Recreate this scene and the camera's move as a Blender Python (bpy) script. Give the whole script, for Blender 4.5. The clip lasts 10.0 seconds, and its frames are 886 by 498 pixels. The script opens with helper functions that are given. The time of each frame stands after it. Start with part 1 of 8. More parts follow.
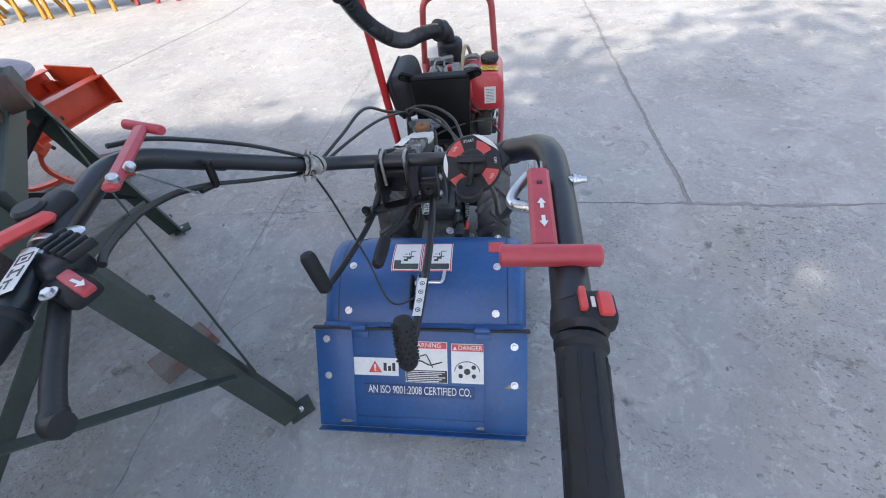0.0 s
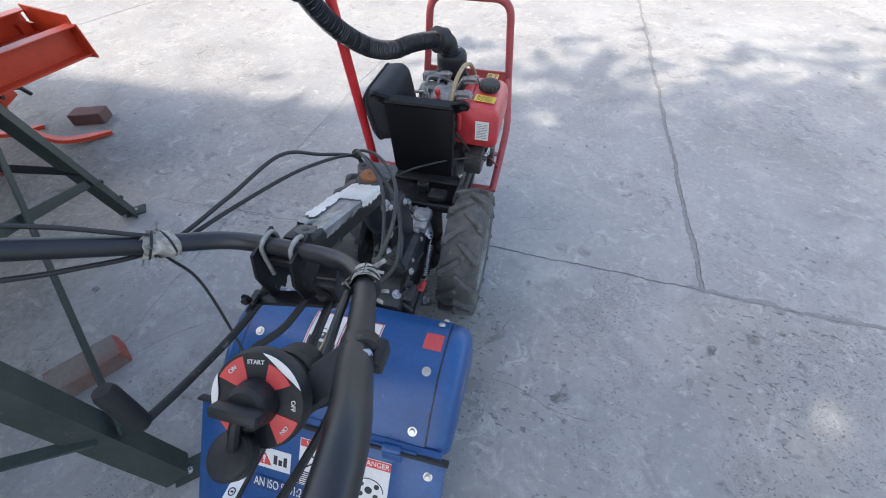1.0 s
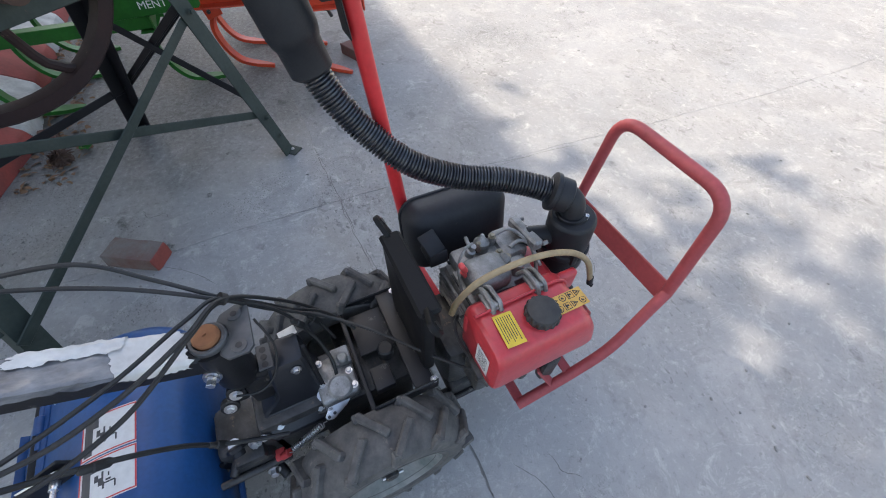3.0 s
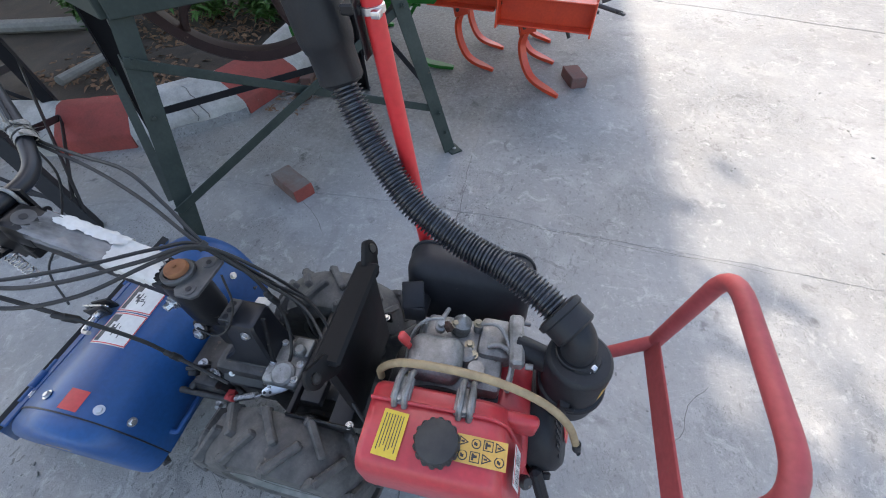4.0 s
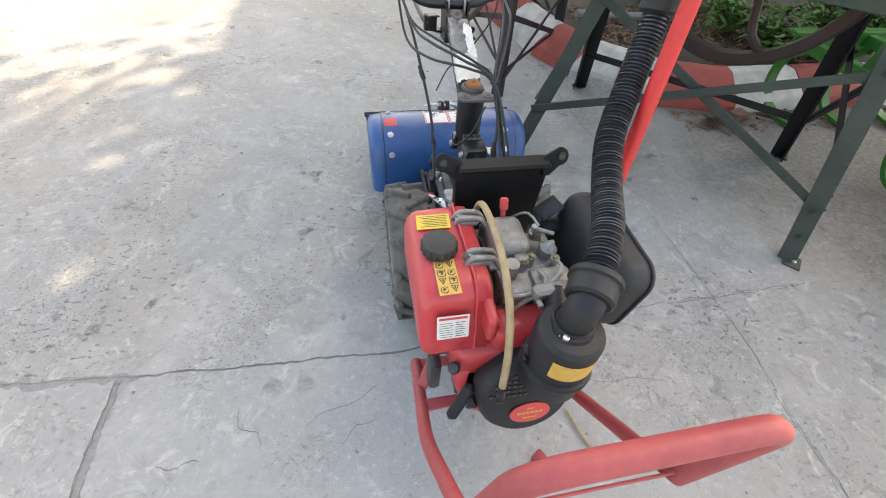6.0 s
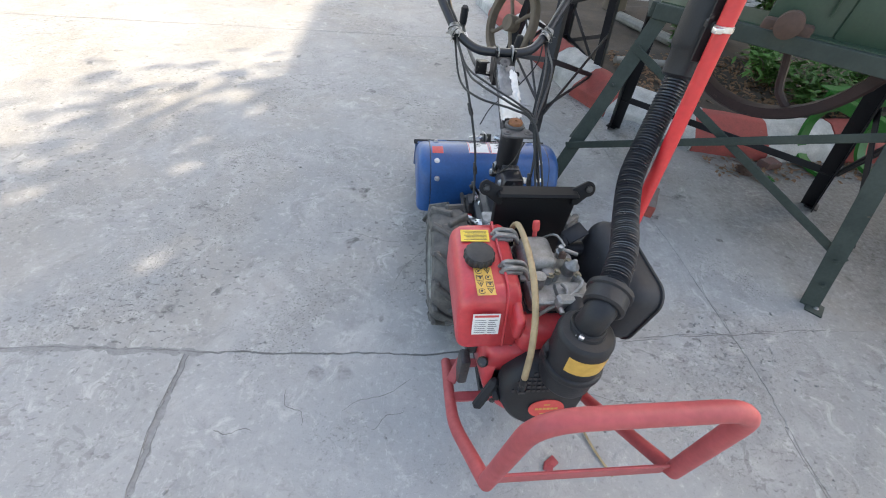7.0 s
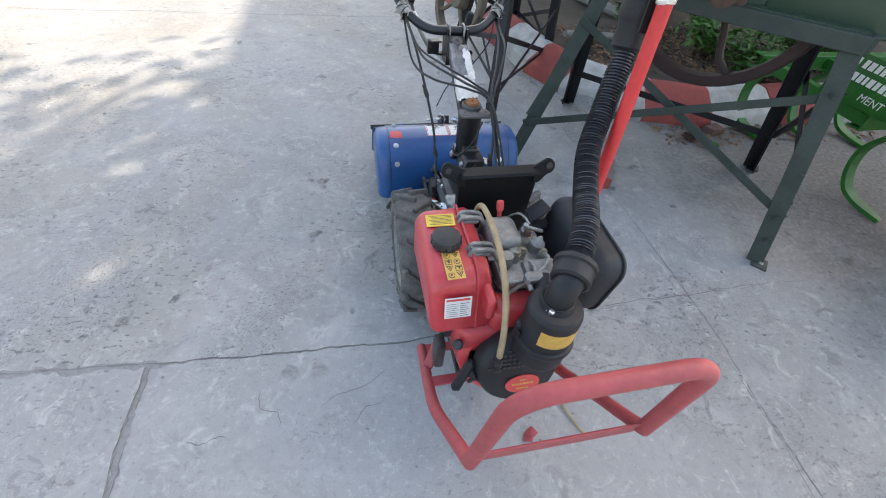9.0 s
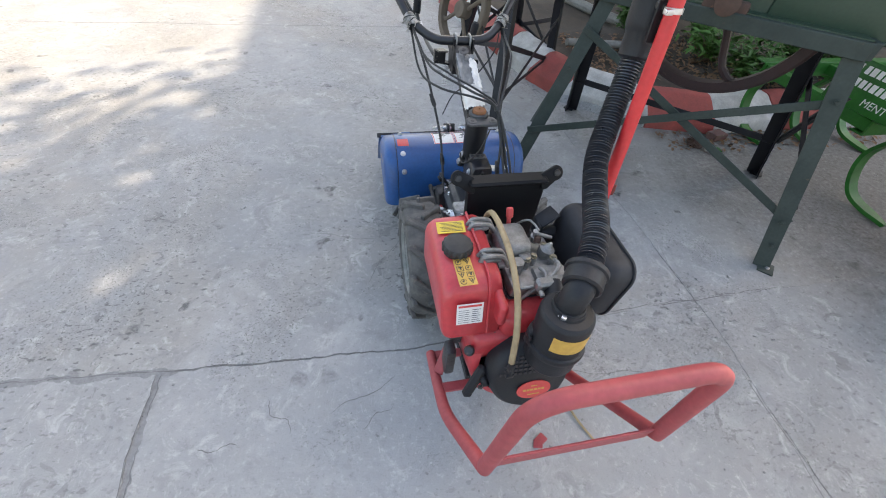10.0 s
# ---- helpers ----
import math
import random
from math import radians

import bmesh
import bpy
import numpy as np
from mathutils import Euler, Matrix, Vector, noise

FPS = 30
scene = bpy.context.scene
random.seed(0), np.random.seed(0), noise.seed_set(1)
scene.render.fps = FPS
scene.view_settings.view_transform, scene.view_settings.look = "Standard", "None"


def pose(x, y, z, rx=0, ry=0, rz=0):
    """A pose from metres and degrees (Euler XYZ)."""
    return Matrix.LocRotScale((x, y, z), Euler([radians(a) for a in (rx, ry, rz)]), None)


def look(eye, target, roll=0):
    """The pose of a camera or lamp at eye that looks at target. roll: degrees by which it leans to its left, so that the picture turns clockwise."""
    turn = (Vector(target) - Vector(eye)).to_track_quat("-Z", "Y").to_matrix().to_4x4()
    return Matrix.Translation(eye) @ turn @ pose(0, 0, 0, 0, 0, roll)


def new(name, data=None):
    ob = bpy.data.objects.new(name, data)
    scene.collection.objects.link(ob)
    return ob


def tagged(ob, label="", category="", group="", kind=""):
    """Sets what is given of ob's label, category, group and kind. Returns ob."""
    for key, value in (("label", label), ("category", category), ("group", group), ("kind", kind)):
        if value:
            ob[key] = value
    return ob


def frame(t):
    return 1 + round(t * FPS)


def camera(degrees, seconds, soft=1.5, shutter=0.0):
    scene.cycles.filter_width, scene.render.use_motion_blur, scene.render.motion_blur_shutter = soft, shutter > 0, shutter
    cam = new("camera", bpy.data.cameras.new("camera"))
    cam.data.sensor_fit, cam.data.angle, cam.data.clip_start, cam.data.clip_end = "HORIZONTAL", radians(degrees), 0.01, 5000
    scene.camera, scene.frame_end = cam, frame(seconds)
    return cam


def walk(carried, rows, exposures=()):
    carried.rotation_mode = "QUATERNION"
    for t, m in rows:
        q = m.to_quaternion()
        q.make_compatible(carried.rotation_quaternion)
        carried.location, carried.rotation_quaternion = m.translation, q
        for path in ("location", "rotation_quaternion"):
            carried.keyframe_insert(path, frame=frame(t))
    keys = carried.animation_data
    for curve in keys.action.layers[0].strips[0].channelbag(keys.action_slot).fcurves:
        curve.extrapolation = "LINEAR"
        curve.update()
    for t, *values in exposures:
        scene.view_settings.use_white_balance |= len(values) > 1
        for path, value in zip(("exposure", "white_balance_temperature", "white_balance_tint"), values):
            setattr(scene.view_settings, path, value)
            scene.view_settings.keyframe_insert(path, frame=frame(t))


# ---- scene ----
cam = camera(97.0, 10.0, soft=1.05)
PATH = [
    (0.0, (0.217, -1.524, 1.354), (-0.054, -0.162, -0.085), -8.5),
    (0.5, (0.332, -1.34, 1.333), (0.151, 0.055, -0.088), 2.2),
    (1, (0.372, -1.11, 1.352), (0.024, 0.16, -0.154), -1.6),
    (1.5, (0.484, -0.906, 1.362), (-0.203, 0.246, -0.12), 0.0),
    (2, (0.56, -0.674, 1.39), (-0.31, 0.349, -0.092), 1.5),
    (2.5, (0.499, -0.355, 1.396), (-0.442, 0.47, -0.164), 7.3),
    (2.7, (0.472, -0.278, 1.392), (-0.527, 0.487, -0.163), 6.1),
    (3.8, (0.404, 0.229, 1.377), (-0.857, 0.088, -0.168), -3.8),
    (4, (0.352, 0.285, 1.364), (-0.907, -0.01, -0.161), -1.6),
    (4.5, (0.231, 0.374, 1.334), (-0.674, -0.278, -0.327), 3.2),
    (5, (0.193, 0.48, 1.266), (-0.304, -0.591, -0.348), 2.2),
    (5.5, (0.229, 0.597, 1.265), (-0.119, -0.655, -0.256), 6.6),
    (5.7, (0.265, 0.655, 1.259), (-0.082, -0.617, -0.245), 5.6),
    (6.8, (0.379, 0.865, 1.345), (0.123, -0.476, -0.117), 6.5),
    (7, (0.378, 0.866, 1.355), (0.165, -0.533, -0.059), 6.0),
    (7.5, (0.383, 0.842, 1.347), (0.363, -0.522, -0.116), 6.2),
    (8, (0.373, 0.833, 1.361), (0.305, -0.545, -0.087), 8.4),
    (8.5, (0.364, 0.831, 1.36), (0.099, -0.537, -0.076), 6.4),
    (9, (0.376, 0.857, 1.353), (0.002, -0.46, -0.105), 6.6),
    (9.5, (0.387, 0.857, 1.361), (0.004, -0.482, -0.075), 5.7),
    (10, (0.4, 0.859, 1.359), (0.032, -0.484, -0.077), 5.9),
]
EXPOSURE = [(0.0, 1.67, 7100, 10), (0.5, 1.58, 7100, 10), (1.0, 1.67, 7100, 10), (2.7, 1.58, 7350, 10), (4.0, 1.70, 7150, 10), (4.6, 2.06, 7300, 8), (5.0, 2.66, 9200, 10), (5.6, 2.45, 9500, 10), (6.6, 2.09, 8500, 8), (7.0, 2.01, 8000, 8), (7.5, 1.94, 7700, 7), (8.0, 1.85, 7500, 7), (9.0, 1.97, 7700, 8), (9.5, 2.14, 8000, 9), (10.0, 1.97, 8000, 9)]
walk(cam, [(t, look(eye, target, roll)) for t, eye, target, roll in PATH], EXPOSURE)

# ---- light: clear midday sky, sun from the south-west ----
SUN_EL, SHADOW_AZ = 47.0, 40.0
world = bpy.data.worlds.new("sky")
scene.world = world
world.use_nodes = True
wn = world.node_tree
sky = wn.nodes.new("ShaderNodeTexSky")
sky.sky_type, sky.sun_disc = "NISHITA", False
sky.sun_elevation, sky.sun_rotation = radians(SUN_EL), radians(90 - (SHADOW_AZ + 180))
sky.air_density, sky.dust_density, sky.ozone_density = 1.0, 2.5, 1.0
wn.links.new(sky.outputs[0], wn.nodes["Background"].inputs[0])
wn.nodes["Background"].inputs[1].default_value = 0.15
sun = new("sun", bpy.data.lights.new("sun", "SUN"))
sun.data.energy, sun.data.angle, sun.data.color = 1.92, radians(0.75), (1.0, 0.93, 0.84)
_a = radians(SHADOW_AZ)
_ray = Vector((math.cos(_a) * math.cos(radians(SUN_EL)), math.sin(_a) * math.cos(radians(SUN_EL)), -math.sin(radians(SUN_EL))))
sun.matrix_world = Matrix.Translation((-8, -8, 12)) @ _ray.to_track_quat("-Z", "Y").to_matrix().to_4x4()


# ---- materials ----
def material(name, base, rough=0.5, metal=0.0, other=None, mix=0.5, scale=8.0, fine=90.0, bump=0.15, spots=None, spot_scale=30.0,
             spot_at=0.62, rough_var=0.12, coat=0.0, random_tint=0.0, stretch=(1, 1, 1), spec=0.5):
    """Base colour with soft mottling at one scale, grain at another, optional spots of dirt or wear, and a little relief."""
    m = bpy.data.materials.new(name)
    m.use_nodes = True
    n, l = m.node_tree.nodes, m.node_tree.links
    b = n["Principled BSDF"]
    tc, mp = n.new("ShaderNodeTexCoord"), n.new("ShaderNodeMapping")
    mp.inputs["Scale"].default_value = stretch
    l.new(tc.outputs["Object"], mp.inputs[0])
    n1, n2 = n.new("ShaderNodeTexNoise"), n.new("ShaderNodeTexNoise")
    n1.inputs["Scale"].default_value, n1.inputs["Detail"].default_value, n1.inputs["Roughness"].default_value = scale, 6.0, 0.62
    n2.inputs["Scale"].default_value, n2.inputs["Detail"].default_value = fine, 4.0
    l.new(mp.outputs[0], n1.inputs["Vector"]), l.new(mp.outputs[0], n2.inputs["Vector"])
    other = other or tuple(c * 0.78 for c in base)
    r1 = n.new("ShaderNodeMapRange")
    r1.inputs["From Min"].default_value, r1.inputs["From Max"].default_value = 0.35, 0.68
    r1.inputs["To Max"].default_value = mix
    l.new(n1.outputs["Fac"], r1.inputs["Value"])
    c1 = n.new("ShaderNodeMix")
    c1.data_type = "RGBA"
    c1.inputs["A"].default_value, c1.inputs["B"].default_value = (*base, 1), (*other, 1)
    l.new(r1.outputs[0], c1.inputs["Factor"])
    colour = c1.outputs["Result"]
    c2 = n.new("ShaderNodeMix")
    c2.data_type, c2.blend_type = "RGBA", "OVERLAY"
    c2.inputs["Factor"].default_value = 0.22
    l.new(colour, c2.inputs["A"]), l.new(n2.outputs["Fac"], c2.inputs["B"])
    colour = c2.outputs["Result"]
    if spots:
        n3 = n.new("ShaderNodeTexNoise")
        n3.inputs["Scale"].default_value, n3.inputs["Detail"].default_value, n3.inputs["Roughness"].default_value = spot_scale, 8.0, 0.7
        l.new(mp.outputs[0], n3.inputs["Vector"])
        r3 = n.new("ShaderNodeMapRange")
        r3.inputs["From Min"].default_value, r3.inputs["From Max"].default_value = spot_at, spot_at + 0.06
        l.new(n3.outputs["Fac"], r3.inputs["Value"])
        c3 = n.new("ShaderNodeMix")
        c3.data_type = "RGBA"
        c3.inputs["B"].default_value = (*spots, 1)
        l.new(colour, c3.inputs["A"]), l.new(r3.outputs[0], c3.inputs["Factor"])
        colour = c3.outputs["Result"]
    if random_tint:
        oi, hs = n.new("ShaderNodeObjectInfo"), n.new("ShaderNodeHueSaturation")
        rr = n.new("ShaderNodeMapRange")
        rr.inputs["To Min"].default_value, rr.inputs["To Max"].default_value = 1 - random_tint, 1 + random_tint
        l.new(oi.outputs["Random"], rr.inputs["Value"]), l.new(rr.outputs[0], hs.inputs["Value"]), l.new(colour, hs.inputs["Color"])
        colour = hs.outputs[0]
    l.new(colour, b.inputs["Base Color"])
    rr = n.new("ShaderNodeMapRange")
    rr.inputs["To Min"].default_value, rr.inputs["To Max"].default_value = max(0.03, rough - rough_var), min(1, rough + rough_var)
    l.new(n1.outputs["Fac"], rr.inputs["Value"]), l.new(rr.outputs[0], b.inputs["Roughness"])
    b.inputs["Metallic"].default_value = metal
    b.inputs["Specular IOR Level"].default_value = spec
    b.inputs["Coat Weight"].default_value = coat
    b.inputs["Coat Roughness"].default_value = 0.15
    if bump:
        bp = n.new("ShaderNodeBump")
        bp.inputs["Strength"].default_value, bp.inputs["Distance"].default_value = bump, 0.002
        l.new(n2.outputs["Fac"], bp.inputs["Height"]), l.new(bp.outputs[0], b.inputs["Normal"])
    return m


RED = material("red enamel", (0.53, 0.038, 0.047), 0.36, coat=0.25, other=(0.44, 0.045, 0.052), mix=0.8, scale=9, bump=0.05, spots=(0.36, 0.14, 0.12), spot_scale=26, spot_at=0.70)
RED_TUBE = material("faded red tube paint", (0.37, 0.062, 0.068), 0.55, other=(0.29, 0.050, 0.055), mix=0.8, scale=14, bump=0.12, spots=(0.22, 0.09, 0.07), spot_scale=40, spot_at=0.66)
RED_POLE = material("bright red pole paint", (0.62, 0.03, 0.035), 0.4, other=(0.52, 0.03, 0.03), bump=0.06, spots=(0.35, 0.1, 0.08), spot_at=0.7)
RED_PLASTIC = material("red plastic", (0.44, 0.050, 0.068), 0.45, other=(0.36, 0.042, 0.056), scale=20, bump=0.1)
BLUE = material("blue sheet paint", (0.006, 0.074, 0.236), 0.42, coat=0.15, other=(0.006, 0.052, 0.168), mix=0.9, scale=5, bump=0.04, spots=(0.09, 0.12, 0.19), spot_scale=38, spot_at=0.69)
RUBBER = material("dusty tyre rubber", (0.060, 0.059, 0.059), 0.85, other=(0.150, 0.143, 0.134), mix=0.75, scale=22, fine=160, bump=0.3, spots=(0.17, 0.15, 0.13), spot_scale=30, spot_at=0.62)
BLACK = material("black enamelled steel", (0.010, 0.010, 0.012), 0.44, other=(0.020, 0.019, 0.020), scale=12, bump=0.12, spec=0.36, spots=(0.10, 0.093, 0.086), spot_scale=32, spot_at=0.61)
BLACK_GLOSS = material("black tube paint", (0.010, 0.011, 0.015), 0.40, other=(0.022, 0.024, 0.030), coat=0.08, scale=18, bump=0.06, spots=(0.10, 0.10, 0.10), spot_scale=40, spot_at=0.68)
PLASTIC = material("black moulded plastic", (0.015, 0.016, 0.019), 0.48, other=(0.027, 0.028, 0.031), scale=16, fine=220, bump=0.2, spec=0.32, spots=(0.05, 0.047, 0.043), spot_scale=30, spot_at=0.67)
HINGE_BLACK = material("matt black hinge strip", (0.012, 0.012, 0.013), 0.7, other=(0.025, 0.024, 0.024), scale=30, bump=0.1)
HOSE_BLACK = material("glossy black hose rubber", (0.020, 0.022, 0.029), 0.30, other=(0.034, 0.037, 0.046), scale=18, bump=0.05, spec=0.9)
GRIP = material("black grip rubber", (0.010, 0.011, 0.014), 0.6, other=(0.02, 0.02, 0.022), scale=30, fine=240, bump=0.2, spec=0.35)
GREASE = material("oily dark cast iron", (0.028, 0.028, 0.029), 0.45, metal=0.2, other=(0.10, 0.097, 0.094), mix=0.7, scale=26, fine=140, bump=0.5, spots=(0.14, 0.11, 0.08), spot_scale=45, spot_at=0.6)
ALU = material("cast aluminium", (0.36, 0.355, 0.345), 0.45, metal=0.5, other=(0.13, 0.125, 0.118), mix=0.9, scale=20, fine=260, bump=0.5, spots=(0.10, 0.09, 0.08), spot_scale=50, spot_at=0.64)
BRASS = material("dull brassy bolt", (0.33, 0.30, 0.23), 0.4, metal=0.8, other=(0.25, 0.22, 0.16), scale=40, bump=0.1)
MUFFLER_BLACK = material("matt black heat paint", (0.019, 0.020, 0.024), 0.58, other=(0.030, 0.031, 0.035), mix=0.7, scale=14, bump=0.15, spec=0.35, spots=(0.06, 0.056, 0.05), spot_scale=26, spot_at=0.66)
SHIELD_BLACK = material("matt black pressed steel", (0.0045, 0.0045, 0.0055), 0.55, other=(0.009, 0.009, 0.010), scale=10, bump=0.1, spec=0.25)
CAP = material("dusty black plastic cap", (0.020, 0.020, 0.021), 0.65, other=(0.055, 0.052, 0.048), mix=0.7, scale=30, bump=0.2)
ZINC = material("zinc plated steel", (0.62, 0.62, 0.63), 0.30, metal=0.9, other=(0.42, 0.42, 0.42), scale=40, bump=0.08)
RIM = material("dusty silver wheel paint", (0.22, 0.216, 0.205), 0.6, metal=0.0, other=(0.10, 0.122, 0.112), mix=0.9, scale=20, bump=0.2, spots=(0.15, 0.13, 0.11), spot_at=0.62)
RUST = material("rusty brown steel", (0.30, 0.12, 0.05), 0.75, other=(0.20, 0.085, 0.045), scale=40, bump=0.4)
RUST_DARK = material("old dark rusted casting", (0.085, 0.045, 0.032), 0.8, other=(0.05, 0.035, 0.028), scale=30, bump=0.5, spots=(0.16, 0.075, 0.045), spot_at=0.62)
CABLE = material("black cable sheath", (0.013, 0.013, 0.014), 0.5, other=(0.03, 0.03, 0.03), scale=40, bump=0.1)
FOIL = material("translucent grey packing film", (0.26, 0.26, 0.265), 0.22, other=(0.075, 0.075, 0.08), mix=1.0, scale=22, fine=45, bump=0.5, stretch=(1, 0.4, 1), coat=0.4)
TAPE = material("torn whitish tape", (0.42, 0.40, 0.365), 0.7, other=(0.12, 0.112, 0.10), mix=0.8, scale=70, bump=0.5)
SCUFF = material("bare scuffed metal", (0.26, 0.22, 0.16), 0.6, metal=0.3, other=(0.12, 0.13, 0.16), mix=0.9, scale=60, bump=0.3)
PLATE = material("worn dark steel plate", (0.075, 0.075, 0.080), 0.5, metal=0.3, other=(0.12, 0.118, 0.115), mix=0.8, scale=30, bump=0.2)
BRICK_GREY = material("mud-caked brick", (0.19, 0.175, 0.162), 0.9, other=(0.17, 0.075, 0.055), mix=0.9, scale=7, fine=120, bump=0.6, spots=(0.20, 0.185, 0.17), spot_scale=40, spot_at=0.64)
WHITE = material("white sticker vinyl", (0.70, 0.69, 0.67), 0.45, other=(0.58, 0.57, 0.55), scale=30, bump=0.02)
STICK_NAVY = material("dark blue torn sticker", (0.008, 0.03, 0.10), 0.5, other=(0.02, 0.07, 0.22), mix=0.8, scale=60, bump=0.1)
STICK_GREY = material("dark grey sticker print", (0.06, 0.06, 0.065), 0.5, bump=0.02)
PACKING = material("white packing foam", (0.70, 0.68, 0.65), 0.5, other=(0.46, 0.44, 0.42), mix=0.8, scale=14, fine=70, bump=0.4)
STICK_RED = material("red sticker print", (0.60, 0.06, 0.06), 0.45, other=(0.52, 0.07, 0.06), scale=30, bump=0.02)
STICK_BLACK = material("dark sticker print", (0.02, 0.02, 0.025), 0.45, bump=0.02)
STICK_YELLOW = material("yellow sticker vinyl", (0.68, 0.47, 0.04), 0.45, other=(0.60, 0.40, 0.05), scale=30, bump=0.02)
STICK_TAN = material("orange-yellow label", (0.58, 0.35, 0.075), 0.5, other=(0.48, 0.28, 0.07), scale=30, bump=0.02)
HOSE_TAN = material("yellowed fuel hose", (0.37, 0.275, 0.155), 0.6, other=(0.24, 0.175, 0.10), mix=0.8, scale=36, bump=0.3)
STAND_GREEN = material("grey-green stand paint", (0.030, 0.041, 0.036), 0.62, other=(0.054, 0.066, 0.057), mix=0.8, scale=7, bump=0.12, spec=0.28, spots=(0.12, 0.085, 0.06), spot_scale=24, spot_at=0.66)
CUTTER_GREEN = material("dark green sheet paint", (0.022, 0.05, 0.03), 0.45, other=(0.035, 0.06, 0.04), scale=4, bump=0.1, spots=(0.12, 0.06, 0.04), spot_at=0.7)
STAND_BLACK = material("black stand paint", (0.010, 0.010, 0.013), 0.5, other=(0.024, 0.024, 0.028), scale=10, bump=0.15, spec=0.3, spots=(0.10, 0.08, 0.06), spot_at=0.68)
ORANGE = material("orange implement paint", (0.64, 0.062, 0.018), 0.42, coat=0.15, other=(0.50, 0.045, 0.018), mix=0.8, scale=8, bump=0.1, spots=(0.24, 0.08, 0.05), spot_scale=22, spot_at=0.69)
GREEN = material("green implement paint", (0.014, 0.130, 0.016), 0.5, other=(0.010, 0.080, 0.012), mix=0.9, scale=8, bump=0.12, spec=0.3, spots=(0.06, 0.07, 0.04), spot_scale=30, spot_at=0.66)
MAROON = material("maroon wheel paint", (0.034, 0.014, 0.014), 0.6, other=(0.024, 0.013, 0.013), mix=0.8, scale=10, bump=0.2, spots=(0.13, 0.09, 0.07), spot_at=0.64)
BRICK = material("red clay brick", (0.15, 0.066, 0.055), 0.9, other=(0.12, 0.085, 0.075), mix=0.8, scale=18, fine=120, bump=0.6, spots=(0.30, 0.24, 0.20), spot_scale=40, spot_at=0.64, random_tint=0.12)
BRICK_END = material("freshly broken red brick", (0.33, 0.075, 0.055), 0.85, other=(0.24, 0.06, 0.05), mix=0.8, scale=18, fine=120, bump=0.5)
KERB_RED = material("red oxide kerb paint", (0.36, 0.066, 0.053), 0.8, other=(0.24, 0.062, 0.052), mix=0.9, scale=10, fine=90, bump=0.5, spots=(0.30, 0.25, 0.23), spot_scale=18, spot_at=0.66)
KERB_WHITE = material("weathered white kerb paint", (0.52, 0.505, 0.475), 0.85, other=(0.32, 0.305, 0.285), mix=0.9, scale=9, fine=90, bump=0.5, spots=(0.25, 0.22, 0.19), spot_scale=16, spot_at=0.66)
SOIL = material("dry garden soil with litter", (0.040, 0.030, 0.022), 0.95, other=(0.075, 0.055, 0.038), mix=0.9, scale=6, fine=70, bump=1.0, spots=(0.14, 0.095, 0.055), spot_scale=40, spot_at=0.63)
LEAF = material("green leaf", (0.05, 0.13, 0.025), 0.5, other=(0.09, 0.19, 0.035), scale=9, bump=0.1, random_tint=0.25)
DRY_LEAF = material("dry brown leaf", (0.16, 0.085, 0.045), 0.8, other=(0.24, 0.14, 0.07), scale=20, bump=0.1)
BARK = material("grey-brown bark", (0.12, 0.09, 0.065), 0.9, other=(0.20, 0.16, 0.12), scale=9, fine=40, bump=1.0, stretch=(1, 1, 0.3))
DEADWOOD = material("bleached dead wood", (0.24, 0.225, 0.20), 0.85, other=(0.14, 0.125, 0.105), scale=14, fine=60, bump=0.6)
PLASTER = material("weathered cream plaster", (0.55, 0.50, 0.42), 0.9, other=(0.45, 0.41, 0.35), scale=1.2, fine=30, bump=0.3)
GLASS_DARK = material("dark window glass", (0.03, 0.035, 0.04), 0.12, other=(0.04, 0.045, 0.05), bump=0.0)
PURPLE = material("faded purple-grey sheet", (0.20, 0.17, 0.21), 0.6, other=(0.30, 0.28, 0.30), mix=0.8, scale=12, bump=0.2)
BLUE_SHEET = material("blue implement paint", (0.03, 0.16, 0.38), 0.5, other=(0.03, 0.12, 0.30), bump=0.1)
AMBER = material("amber implement paint", (0.62, 0.30, 0.04), 0.5, other=(0.5, 0.22, 0.04), bump=0.1)


